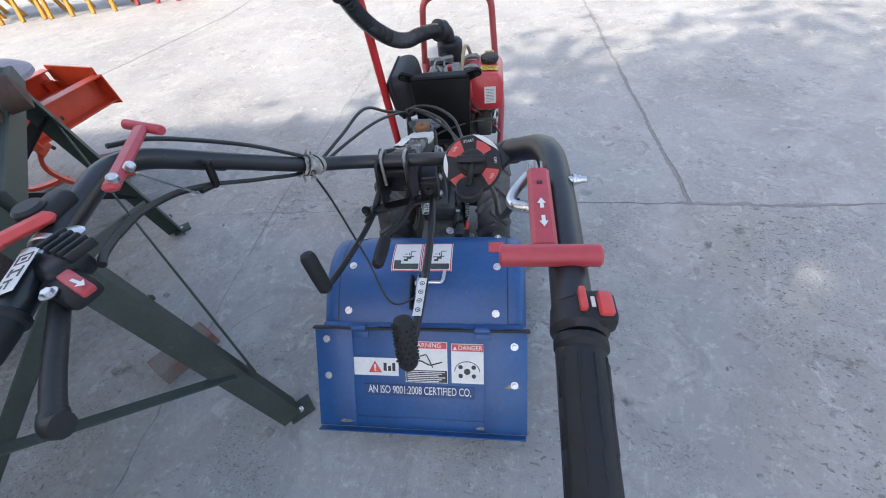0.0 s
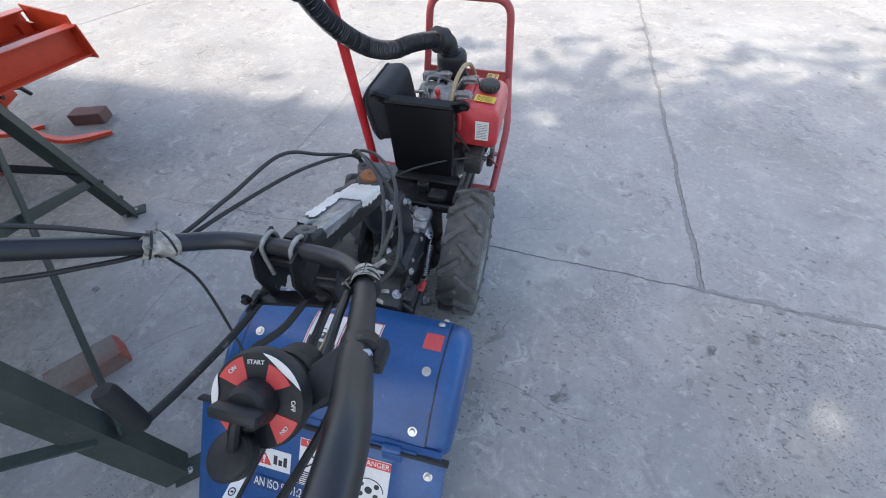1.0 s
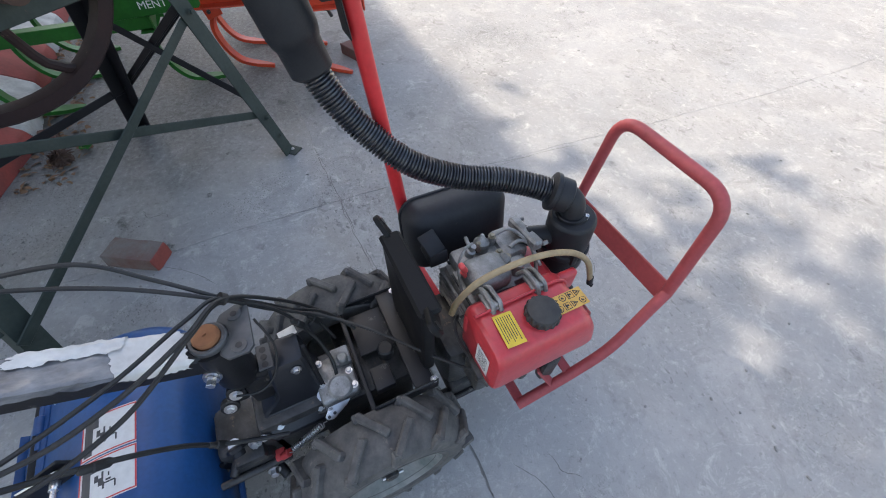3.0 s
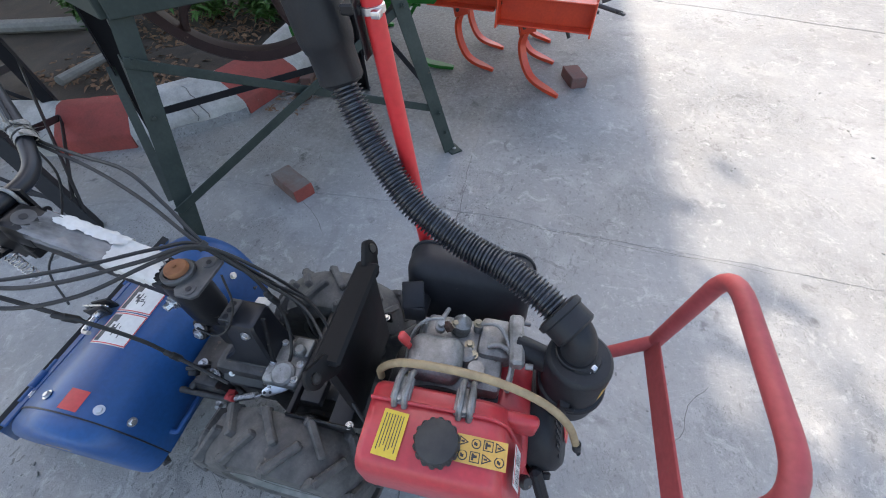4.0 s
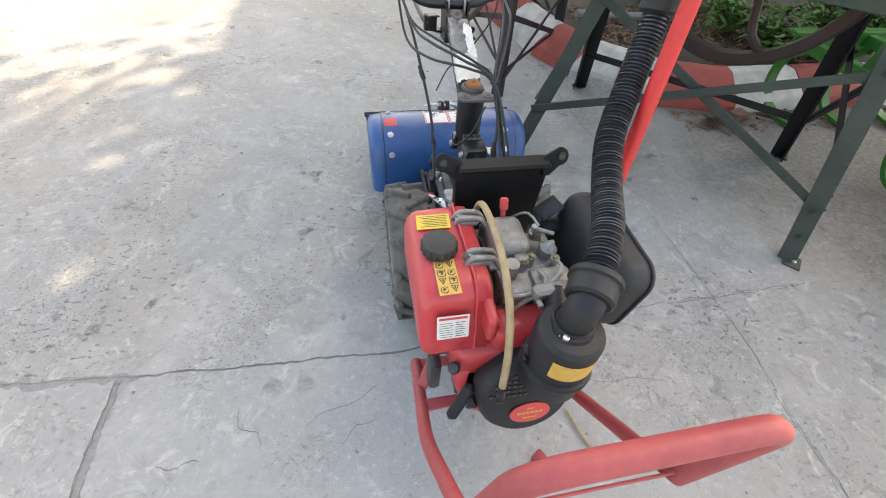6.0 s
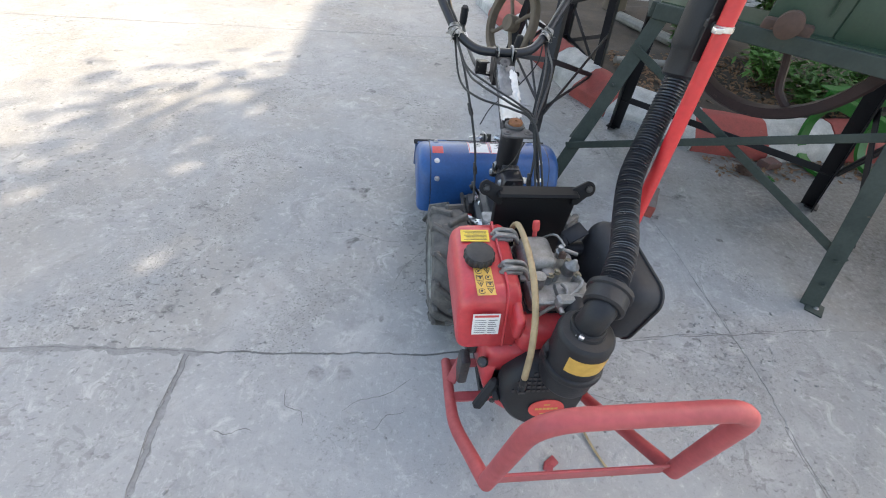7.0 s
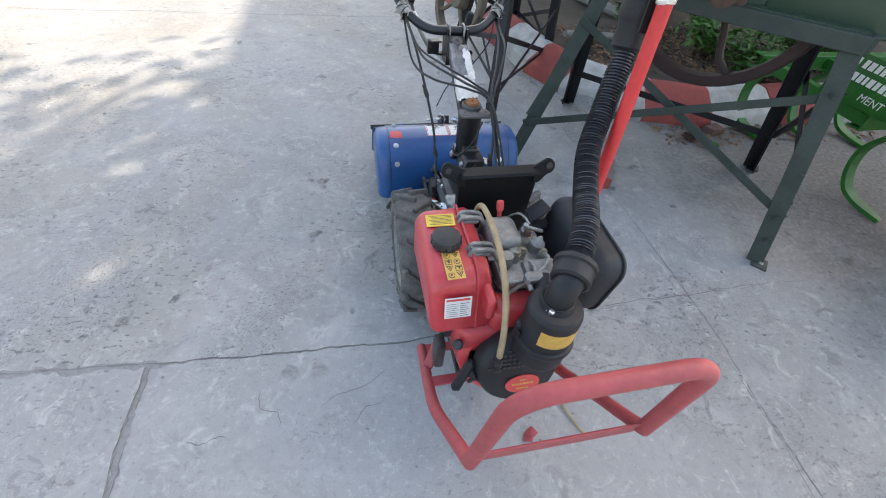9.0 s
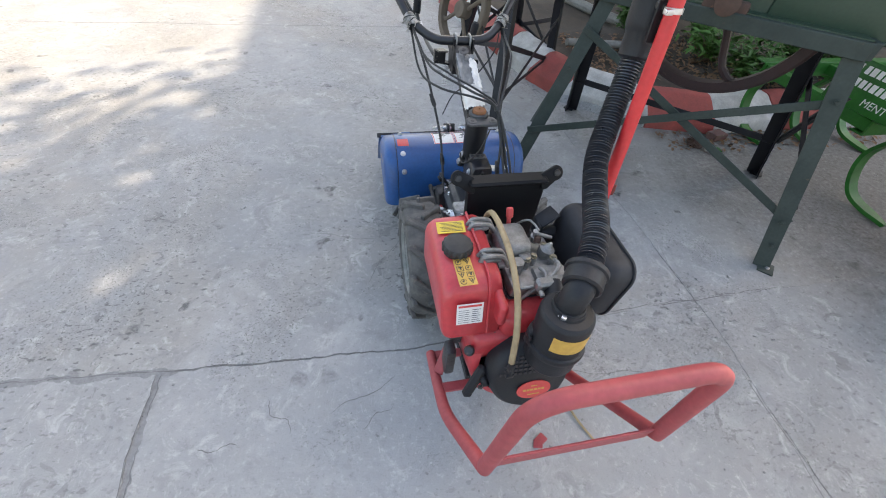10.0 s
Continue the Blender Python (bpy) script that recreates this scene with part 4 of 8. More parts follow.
COVER_RINGS = [(0.352, -0.060, 0.082, -0.385, -0.232), (0.362, -0.062, 0.080, -0.388, -0.230), (0.397, -0.062, 0.043, -0.388, -0.232), (0.404, -0.062, 0.037, -0.384, -0.234), (0.440, -0.060, 0.034, -0.350, -0.240), (0.462, -0.059, 0.032, -0.336, -0.242), (0.556, -0.056, 0.021, -0.324, -0.246), (0.568, -0.053, 0.015, -0.321, -0.249), (0.572, -0.048, 0.008, -0.317, -0.254)]
cv_vs, cv_fs = [], []
for z, x0, x1, y0, y1 in COVER_RINGS:
    c = 0.006
    cv_vs += [Vector((x, y, z)) for x, y in ((x0 + c, y0), (x1 - c, y0), (x1, y0 + c), (x1, y1 - c), (x1 - c, y1), (x0 + c, y1), (x0, y1 - c), (x0, y0 + c))]
for i in range(len(COVER_RINGS) - 1):
    cv_fs += [[8 * i + k, 8 * i + (k + 1) % 8, 8 * i + 8 + (k + 1) % 8, 8 * i + 8 + k] for k in range(8)]
cv_fs += [list(range(8))[::-1], [8 * len(COVER_RINGS) - 8 + k for k in range(8)]]
cover = part("gear_cover", (cv_vs, cv_fs), BLACK_GLOSS, gearbox, "glossy black gear cover with a row of holes", smooth=30)
part("cover_flange", [beam((-0.050, -0.321, 0.5735), (0.010, -0.321, 0.5735), 0.030, 0.004, bevel=0.001)], PLATE, cover, "worn steel flange")
for x in (-0.036, -0.018, 0.000):
    part("cover_hole", lathe([(0.0070, 0), (0.0070, 0.0015)], (x, -0.322, 0.5750), (0, 0, 1), 14), STICK_BLACK, cover)
part("cover_bolt", bolt((0.024, -0.270, 0.545), (1, 0, 0.12), 0.008, 0.007), ZINC, cover)
for y in (-0.262, -0.360):
    part("cover_bolt", bolt((0.062, y, 0.380), (0.67, 0, 0.74), 0.006, 0.006), ZINC, cover)
part("cover_lip", beam((-0.020, -0.244, 0.560), (0.030, -0.238, 0.430), 0.012, 0.010, bevel=0.003), BLACK, cover)
part("white_tag", box(-0.066, -0.268, 0.556, 0.030, 0.040, 0.004, 0.0015, rot=(0, -18, 10)), WHITE, gearbox, "small white plastic tag")
for p, d, r in (((0.062, -0.43, 0.345), (1, -0.2, 0.5), 0.010), ((0.045, -0.475, 0.345), (0.4, -0.2, 1), 0.010), ((0.070, -0.40, 0.375), (1, -0.2, 0.5), 0.007), ((0.075, -0.24, 0.385), (1, 0, 0.3), 0.007)):
    part("bolt", bolt(p, d, r, r), ZINC, gearbox)
part("lug_plate", [prism([(-0.022, -0.03), (0.022, -0.03), (0.024, 0.008), (0.012, 0.024), (-0.012, 0.024), (-0.024, 0.008)], frame_of((0.075, -0.455, 0.385), (0.2, -1, 0), (0.5, 0, 0.85)), 0.010, 0.002), lathe([(0.014, 0), (0.014, 0.012), (0.007, 0.013)], (0.078, -0.456, 0.388), (0.85, 0.1, -0.5), 18)], BLACK, gearbox, "black cast lug")
part("gearbox_cover", [box(0.022, -0.205, 0.412, 0.115, 0.095, 0.034, 0.010, seg=3), lathe([(0.030, 0), (0.030, 0.012), (0.024, 0.018)], (0.052, -0.20, 0.424), (0.25, 0, 1), 20), box(-0.02, -0.18, 0.430, 0.05, 0.05, 0.02, 0.006), lathe([(0.013, 0), (0.013, 0.022), (0.010, 0.026)], (-0.005, -0.175, 0.436), (0, 0, 1), 16)], ALU, gearbox, "dull cast aluminium cover")
for x, y in ((-0.025, -0.235), (0.030, -0.240), (-0.032, -0.165), (0.062, -0.168), (0.022, -0.170)):
    part("bolt", bolt((x, y, 0.429), (0, 0, 1), 0.006, 0.007), ZINC, tiller)
# tray between gearbox and engine
part("tray", [beam((-0.15, -0.145, 0.43), (-0.15, 0.02, 0.43), 0.006, 0.045), beam((0.145, -0.145, 0.43), (0.145, 0.02, 0.43), 0.006, 0.045), box(0, -0.015, 0.44, 0.30, 0.05, 0.012, 0.003),
              box(0, -0.145, 0.42, 0.30, 0.012, 0.03, 0.003), box(-0.06, -0.08, 0.425, 0.12, 0.10, 0.006, 0.001), box(0.08, -0.10, 0.435, 0.06, 0.05, 0.03, 0.005), lathe([(0.02, 0), (0.02, 0.03), (0.016, 0.034)], (0.02, -0.07, 0.43), (0, 0, 1), 16)], BLACK, tiller, "black steel tray and straps")
for x in (-0.14, 0.14):
    part("bolt", bolt((x, 0.01, 0.447), (0, 0, 1), 0.006, 0.008), ZINC, tiller)

# engine shield
shield_m = frame_of((0, 0.005, 0.575), (1, 0, 0), (0, -0.02, 1))
shield = part("shield", prism([(-0.108, -0.145), (0.108, -0.145), (0.118, 0.125), (0.108, 0.145), (-0.108, 0.145), (-0.118, 0.125)], shield_m @ Matrix.Translation((0, 0, -0.022)), 0.030, 0.010), SHIELD_BLACK, tiller, "black pressed engine shield")
part("shield_flange", beam((-0.116, 0.014, 0.716), (0.116, 0.014, 0.716), 0.050, 0.014, bevel=0.006), SHIELD_BLACK, shield)
for s in (-1, 1):
    ear = []
    for k in range(13):
        a = math.pi * k / 12
        ear.append((0.143 + 0.022 * math.sin(a), 0.0 + 0.022 * math.cos(a)))
    ear += [(0.115, -0.045), (0.10, -0.045), (0.10, 0.0)]
    ear = [(s * x, y) for x, y in ear]
    part("shield_ear", [prism(ear if s > 0 else ear[::-1], frame_of((0, 0.012, 0.728), (1, 0, 0), (0, -0.50, 0.87)), 0.012, 0.002)], SHIELD_BLACK, shield)
    part("grommet", [lathe([(0.010, -0.003), (0.010, 0.015), (0.006, 0.015), (0.006, 0.010)], Vector((s * 0.146, 0.012, 0.728)), Vector((0, -0.87, -0.50)), 16), lathe([(0.010, 0), (0.010, 0.003), (0.006, 0.003), (0.006, 0.001)], Vector((s * 0.146, 0.012, 0.728)), Vector((0, 0.87, 0.50)), 16)], GREASE, shield)

# ---- diesel engine ----
part("crankcase", [box(0.02, 0.19, 0.36, 0.20, 0.26, 0.20, 0.03), box(0.02, 0.21, 0.235, 0.22, 0.28, 0.06, 0.012)], GREASE, tiller, "dark oily cast crankcase")
shroud = part("engine_shroud", [box(0.075, 0.330, 0.470, 0.20, 0.13, 0.105, 0.03, seg=3), box(0.015, 0.345, 0.505, 0.170, 0.085, 0.150, 0.028, seg=3), lathe([(0.10, -0.175), (0.134, -0.165), (0.141, -0.150), (0.141, -0.030), (0.138, -0.014), (0.131, -0.004), (0.118, 0.0)], (0.030, 0.410, 0.418), (0, 0.94, 0.34), 48, cap=False)], RED, tiller, "glossy red pressed cooling shroud", smooth=45)
for a in (35, 80, 128, 215, 300):
    q = frame_of((0.030, 0.410, 0.418), (-1, 0, 0), (0, -0.34, 0.94)) @ Vector((0.132 * math.cos(radians(a)), 0.132 * math.sin(radians(a)), -0.004))
    part("shroud_bolt", bolt(q, (0, 0.94, 0.34), 0.0055, 0.005), GREASE, shroud)
block = part("cylinder_block", [box(0.0, 0.22, 0.50, 0.15, 0.17, 0.16, 0.012)], ALU, tiller, "finned grey cylinder block")
for k in range(6):
    part("cooling_fin", box(0.0, 0.22, 0.455 + 0.02 * k, 0.165, 0.185, 0.006, 0.002), ALU, block)
head = part("cylinder_head", [box(-0.005, 0.235, 0.600, 0.15, 0.17, 0.045, 0.012), box(-0.04, 0.30, 0.612, 0.09, 0.07, 0.05, 0.012), lathe([(0.016, 0), (0.016, 0.06)], (0.045, 0.27, 0.60), (0, 0, 1), 16)], ALU, tiller, "grimy cast aluminium cylinder head")
part("rocker_cover", [box(0.035, 0.19, 0.646, 0.088, 0.108, 0.064, 0.026, seg=5), box(0.035, 0.19, 0.618, 0.104, 0.122, 0.012, 0.005), lathe([(0.018, 0), (0.016, 0.03), (0.010, 0.034)], (0.018, 0.248, 0.625), (0, 0, 1), 18)], ALU, head, "smooth cast rocker cover")
# thin black plates put the shade of the gaps between castings into colour
part("dark_gap", box(0.035, 0.19, 0.6105, 0.106, 0.124, 0.003, 0.001), STICK_BLACK, head)
part("dark_gap", box(-0.005, 0.235, 0.5765, 0.152, 0.172, 0.003, 0.001), STICK_BLACK, head)
part("breather_pipe", tube(smooth_path([(-0.010, 0.285, 0.645), (-0.015, 0.31, 0.652), (0.0, 0.335, 0.645), (0.03, 0.338, 0.62), (0.05, 0.335, 0.59)]), 0.005, 10), ALU, head)
part("pump_body", [lathe([(0.018, 0), (0.020, 0.01), (0.020, 0.028), (0.012, 0.034), (0.006, 0.046), (0.004, 0.050)], (-0.048, 0.225, 0.622), (-0.15, 0.1, 1), 18)], ALU, head)
part("union_nut", lathe([(0.0095, 0), (0.0095, 0.014), (0.006, 0.018)], (-0.030, 0.205, 0.652), (-0.2, -0.5, 1), 6), RUST_DARK, head, "rust-red union nut")
for x, y in ((0.075, 0.15), (-0.005, 0.25), (0.015, 0.26), (-0.045, 0.215), (-0.055, 0.26)):
    part("head_bolt", [lathe([(0.009, -0.03), (0.009, 0.01)], (x, y, 0.64), (0, 0, 1), 14), ], ALU, head)
    part("head_nut", bolt((x, y, 0.65), (0, 0, 1), 0.0065, 0.007), BRASS, head)
part("decompression_lever", [rod((0.028, 0.142, 0.655), (0.028, 0.130, 0.680), 0.006), box(0.029, 0.130, 0.696, 0.019, 0.014, 0.030, 0.006, rot=(25, 0, 0), seg=3)], STICK_RED, head, "small red decompression lever")
part("injector", [lathe([(0.012, 0), (0.012, 0.02), (0.007, 0.022), (0.007, 0.04)], (-0.035, 0.185, 0.64), (0.2, 0.1, 1), 14), rod((-0.035, 0.185, 0.665), (-0.075, 0.195, 0.655), 0.005), tube(smooth_path([(-0.035, 0.19, 0.68), (-0.02, 0.16, 0.69), (0.0, 0.135, 0.66), (0.05, 0.125, 0.60)]), 0.003, 8)], ALU, head, "brass-grey injector with pipe")
part("injection_pipe", tube(smooth_path([(-0.055, 0.265, 0.65), (-0.05, 0.30, 0.665), (-0.02, 0.325, 0.655), (0.02, 0.335, 0.64), (0.06, 0.33, 0.63)]), 0.0045, 8), ALU, head)
part("inlet_flange", [beam((0.025, 0.345, 0.655), (-0.085, 0.335, 0.650), 0.028, 0.03, bevel=0.006), rod((0.018, 0.36, 0.65), (0.018, 0.375, 0.65), 0.006), rod((-0.075, 0.352, 0.65), (-0.075, 0.365, 0.65), 0.006)], ALU, head, "grey inlet flange")

# fuel tank with a moulded seam, cap and stickers
tank_out = [(0.100, 0.005), (0.232, 0.0), (0.247, 0.012), (0.250, 0.03), (0.250, 0.115), (0.243, 0.140), (0.225, 0.155), (0.115, 0.160), (0.103, 0.150), (0.098, 0.13)]


def tank_mesh():
    bm = bmesh.new()
    rings = []
    for y, k, dz in ((0.098, 0.90, 0.0), (0.102, 0.97, 0.0), (0.115, 1.0, 0.0), (0.326, 1.0, 0.0), (0.358, 1.0, -0.006), (0.374, 0.965, -0.016), (0.380, 0.88, -0.026)):
        c = Vector((0.175, 0, 0.08))
        ring = []
        for x, z in tank_out:
            q = c + (Vector((x, 0, z)) - c) * k
            back = 0.040 * (z / 0.16) * min(1.0, max(0.0, (y - 0.286) / 0.07))
            ring.append(bm.verts.new((q.x, y - back, 0.518 + q.z + dz * (z / 0.16))))
        rings.append(ring)
    n = len(tank_out)
    for a, b in zip(rings, rings[1:]):
        for i in range(n):
            bm.faces.new([a[i], a[(i + 1) % n], b[(i + 1) % n], b[i]])
    bm.faces.new(rings[0])
    bm.faces.new(rings[-1][::-1])
    bmesh.ops.recalc_face_normals(bm, faces=bm.faces)
    bmesh.ops.bevel(bm, geom=[e for e in bm.edges], offset=0.0025, segments=2, affect="EDGES", clamp_overlap=True)
    return grab(bm)


tank = part("fuel_tank", [tank_mesh(), box(0.112, 0.245, 0.612, 0.022, 0.30, 0.07, 0.01, seg=3), tube(fillet([(0.14, 0.10, 0.682), (0.136, 0.311, 0.681), (0.136, 0.338, 0.66), (0.136, 0.378, 0.53)], 0.02), 0.0035, 6)], RED, tiller, "glossy red fuel tank with worn corners", smooth=50)
cap_p = Vector((0.192, 0.228, 0.675))
cap = part("filler_cap", lathe([(0.032, -0.004), (0.033, 0.004), (0.0350, 0.007), (0.0352, 0.021), (0.0335, 0.026), (0.028, 0.0285), (0.015, 0.0300), (0.0, 0.0305)], cap_p, (0, 0, 1), 40, cap=False), CAP, tank, "lobed dusty black plastic filler cap")
for k in range(16):
    a = 2 * math.pi * k / 16
    part("cap_rib", lathe([(0.0044, 0), (0.0054, 0.002), (0.0054, 0.014), (0.0030, 0.018)], cap_p + Vector((0.0330 * math.cos(a), 0.0330 * math.sin(a), 0.006)), (0, 0, 1), 10), CAP, cap)
top_m = frame_of((0.197, 0.146, 0.6788), (1, -0.06, -0.045), (0.06, 1, 0))
part("sticker", flat(top_m, -0.042, -0.018, 0.030, 0.025), STICK_YELLOW, tank, "yellow warning sticker with dense print")
for k in range(7):
    part("print_line", flat(top_m, -0.036, -0.013 + 0.005 * k, 0.022 - 0.004 * (k % 3), -0.0115 + 0.005 * k, 0.0006, 0.0003), STICK_BLACK, tank)
top2 = frame_of((0.186, 0.301, 0.6788), (1, 0, -0.045), (0, 1, 0))
part("sticker", flat(top2, -0.018, -0.042, 0.024, 0.040), STICK_TAN, tank, "yellow sticker with black pictograms")
for i in range(2):
    for k in range(4):
        y0, x0 = -0.038 + 0.0195 * k, -0.0155 + 0.0200 * i
        lo, hi = top2 @ Matrix.Translation((0, 0, 0.0006)), top2 @ Matrix.Translation((0, 0, 0.0010))
        if (i + k) % 3 == 0:
            part("pictogram", prism([(x0, y0), (x0 + 0.016, y0), (x0 + 0.008, y0 + 0.016)], lo, 0.0003), STICK_BLACK, tank)
            part("pictogram", prism([(x0 + 0.003, y0 + 0.0018), (x0 + 0.013, y0 + 0.0018), (x0 + 0.008, y0 + 0.012)], hi, 0.0003), STICK_TAN, tank)
            part("pictogram", flat(top2, x0 + 0.0066, y0 + 0.003, x0 + 0.0094, y0 + 0.0085, 0.0014, 0.0003), STICK_BLACK, tank)
        elif (i + k) % 3 == 1:
            part("pictogram", lathe([(0.0080, 0), (0.0080, 0.0003)], lo @ Vector((x0 + 0.008, y0 + 0.008, 0)), (0, 0, 1), 18), STICK_BLACK, tank)
            part("pictogram", lathe([(0.0062, 0), (0.0062, 0.0003)], hi @ Vector((x0 + 0.008, y0 + 0.008, 0)), (0, 0, 1), 18), STICK_TAN, tank)
            part("pictogram", flat(top2, x0 + 0.0055, y0 + 0.0045, x0 + 0.0105, y0 + 0.0075, 0.0014, 0.0003), STICK_BLACK, tank)
            part("pictogram", flat(top2, x0 + 0.0070, y0 + 0.0070, x0 + 0.0115, y0 + 0.0100, 0.0014, 0.0003), STICK_BLACK, tank)
        else:
            part("pictogram", flat(top2, x0, y0, x0 + 0.016, y0 + 0.016, 0.0006, 0.0003), STICK_BLACK, tank)
            part("pictogram", flat(top2, x0 + 0.0015, y0 + 0.0015, x0 + 0.0145, y0 + 0.0145, 0.0010, 0.0003), STICK_TAN, tank)
            part("pictogram", flat(top2, x0 + 0.003, y0 + 0.003, x0 + 0.013, y0 + 0.0065, 0.0014, 0.0003), STICK_BLACK, tank)
            part("pictogram", flat(top2, x0 + 0.005, y0 + 0.0065, x0 + 0.009, y0 + 0.0115, 0.0014, 0.0003), STICK_BLACK, tank)
front_m = frame_of((0.182, 0.3650, 0.602), (-1, 0, 0), (0, -0.27, 1))
part("sticker", flat(front_m, -0.034, -0.030, 0.030, 0.030), WHITE, tank, "white data sticker with fine print")
part("print_line", flat(front_m, -0.030, 0.020, 0.026, 0.026, 0.0006, 0.0003), STICK_RED, tank)
for k in range(7):
    part("print_line", flat(front_m, -0.029, -0.025 + 0.006 * k, -0.004 + 0.003 * (k % 2), -0.0240 + 0.006 * k, 0.0006, 0.0003), STICK_BLACK, tank)
    part("print_line", flat(front_m, 0.003, -0.025 + 0.006 * k, 0.024 - 0.003 * (k % 3), -0.0236 + 0.006 * k, 0.0006, 0.0003), STICK_BLACK, tank)
rear_m = frame_of((0.192, 0.0965, 0.590), (1, 0, 0), (0, 0.0, 1))
part("sticker", flat(rear_m, -0.022, -0.038, 0.026, 0.034), WHITE, tank, "white sticker with fine print")
for k in range(9):
    part("print_line", flat(rear_m, -0.016, -0.030 + 0.0065 * k, 0.019, -0.0286 + 0.0065 * k, 0.0006, 0.0003), STICK_BLACK, tank)
for y in (0.150, 0.262):
    part("tank_clamp", [box(0.118, y, 0.678, 0.05, 0.036, 0.012, 0.005), tube(fillet([(0.145, y - 0.008, 0.675), (0.135, y - 0.008, 0.695), (0.09, y - 0.008, 0.69), (0.07, y - 0.008, 0.65)], 0.012), 0.006, 8), tube(fillet([(0.145, y + 0.010, 0.675), (0.135, y + 0.010, 0.693), (0.09, y + 0.010, 0.688), (0.07, y + 0.010, 0.65)], 0.012), 0.006, 8), bolt((0.135, y, 0.684), (0, 0, 1), 0.006, 0.008)], ALU, tank, "cast aluminium tank clamp")
part("fuel_hose", tube(smooth_path([(0.072, 0.085, 0.60), (0.078, 0.095, 0.655), (0.082, 0.14, 0.708), (0.083, 0.22, 0.722), (0.086, 0.31, 0.715), (0.092, 0.39, 0.682), (0.100, 0.445, 0.625), (0.107, 0.478, 0.545)], 0.01), 0.0075, 12), HOSE_TAN, tiller, "yellowed rubber fuel hose")
part("hose_clip", [rod((0.107, 0.478, 0.552), (0.108, 0.485, 0.520), 0.0085), box(0.108, 0.49, 0.515, 0.018, 0.006, 0.014, 0.002)], BLACK, tiller)
part("fuel_pipe", tube(smooth_path([(0.09, 0.10, 0.60), (0.10, 0.13, 0.625), (0.085, 0.20, 0.63), (0.09, 0.30, 0.62)]), 0.004, 8), CABLE, tiller)
part("fuel_pipe", tube(smooth_path([(0.06, 0.11, 0.55), (0.09, 0.085, 0.58), (0.12, 0.08, 0.56), (0.15, 0.10, 0.50)]), 0.004, 8), CABLE, tiller)
# injection pump and linkage under the tank
part("injection_pump", [box(0.165, 0.14, 0.44, 0.07, 0.09, 0.09, 0.012), lathe([(0.02, 0), (0.02, 0.05), (0.014, 0.056)], (0.18, 0.20, 0.42), (0.6, 0.2, 0.5), 14), box(0.17, 0.26, 0.40, 0.06, 0.10, 0.06, 0.01), rod((0.14, 0.10, 0.47), (0.215, 0.12, 0.46), 0.008), rod((0.19, 0.15, 0.48), (0.225, 0.17, 0.50), 0.007)], GREASE, tiller, "oily injection pump")
part("pump_levers", [beam((0.205, 0.12, 0.45), (0.215, 0.18, 0.47), 0.003, 0.014), beam((0.215, 0.17, 0.44), (0.218, 0.21, 0.49), 0.003, 0.012), bolt((0.205, 0.14, 0.46), (1, 0, 0), 0.007, 0.008), bolt((0.205, 0.20, 0.43), (1, 0, 0), 0.007, 0.008)], ZINC, tiller, "plated governor levers")
part("drain_tag", box(0.215, 0.335, 0.36, 0.006, 0.014, 0.045, 0.002, rot=(20, 0, 0)), ORANGE, tiller, "orange plastic tag")
part("oil_filler", box(0.205, 0.33, 0.34, 0.03, 0.05, 0.12, 0.01), GREASE, tiller)
part("filler_plug", lathe([(0.012, 0), (0.014, 0.012), (0.010, 0.02)], (0.175, 0.39, 0.475), (0.3, 0.5, 0.8), 14), GREASE, tiller)

# flywheel housing, starter and badge
fc = Vector((0.026, 0.410, 0.416))
fan_m = frame_of(fc, (-1, 0, 0), (0, -0.34, 0.94))
fan = part("fan_housing", [lathe([(0.108, 0.0), (0.110, 0.03), (0.106, 0.050), (0.094, 0.063), (0.0, 0.070)], fc, (0, 0.94, 0.34), 44, cap=False)], PLASTIC, tiller, "black recoil starter housing with a punched grille", smooth=50)

for i in range(9):
    for k in range(6):
        x, z = -0.086 + 0.0125 * i, 0.026 + 0.0125 * k
        if x * x + z * z < 0.090 ** 2:
            part("vent_hole", lathe([(0.0046, 0.0), (0.0046, 0.0022)], fan_m @ Vector((x, z, 0.0642 + 0.005 * (1 - math.hypot(x, z) / 0.1))), (0, 0.94, 0.34), 8), STICK_BLACK, fan)
badge_m = fan_m @ Matrix.Translation((0.004, -0.032, 0.0700))
ell = [(0.046 * math.cos(2 * math.pi * k / 32), 0.029 * math.sin(2 * math.pi * k / 32)) for k in range(32)]
part("badge", prism(ell, badge_m, 0.002), STICK_RED, fan, "red oval maker's badge")
for k in range(6):
    part("badge_bar", flat(badge_m, -0.029 + 0.010 * k, -0.0025, -0.0215 + 0.010 * k, 0.0035, 0.002, 0.0005), STICK_TAN, fan)
part("badge_bar", flat(badge_m, -0.016, -0.016, 0.016, -0.013, 0.002, 0.0005), STICK_TAN, fan)
part("badge_bar", flat(badge_m, -0.008, 0.012, 0.008, 0.015, 0.002, 0.0005), STICK_TAN, fan)
part("starter_grip", [beam((0.190, 0.456, 0.360), (0.138, 0.418, 0.436), 0.028, 0.026, (0, 1, 0), bevel=0.009), rod((0.164, 0.437, 0.398), (0.126, 0.432, 0.404), 0.010), lathe([(0.016, 0), (0.018, 0.004), (0.014, 0.014)], (0.136, 0.440, 0.404), (0.9, 0.2, -0.2), 16)], GRIP, tiller, "black pull-start handle")

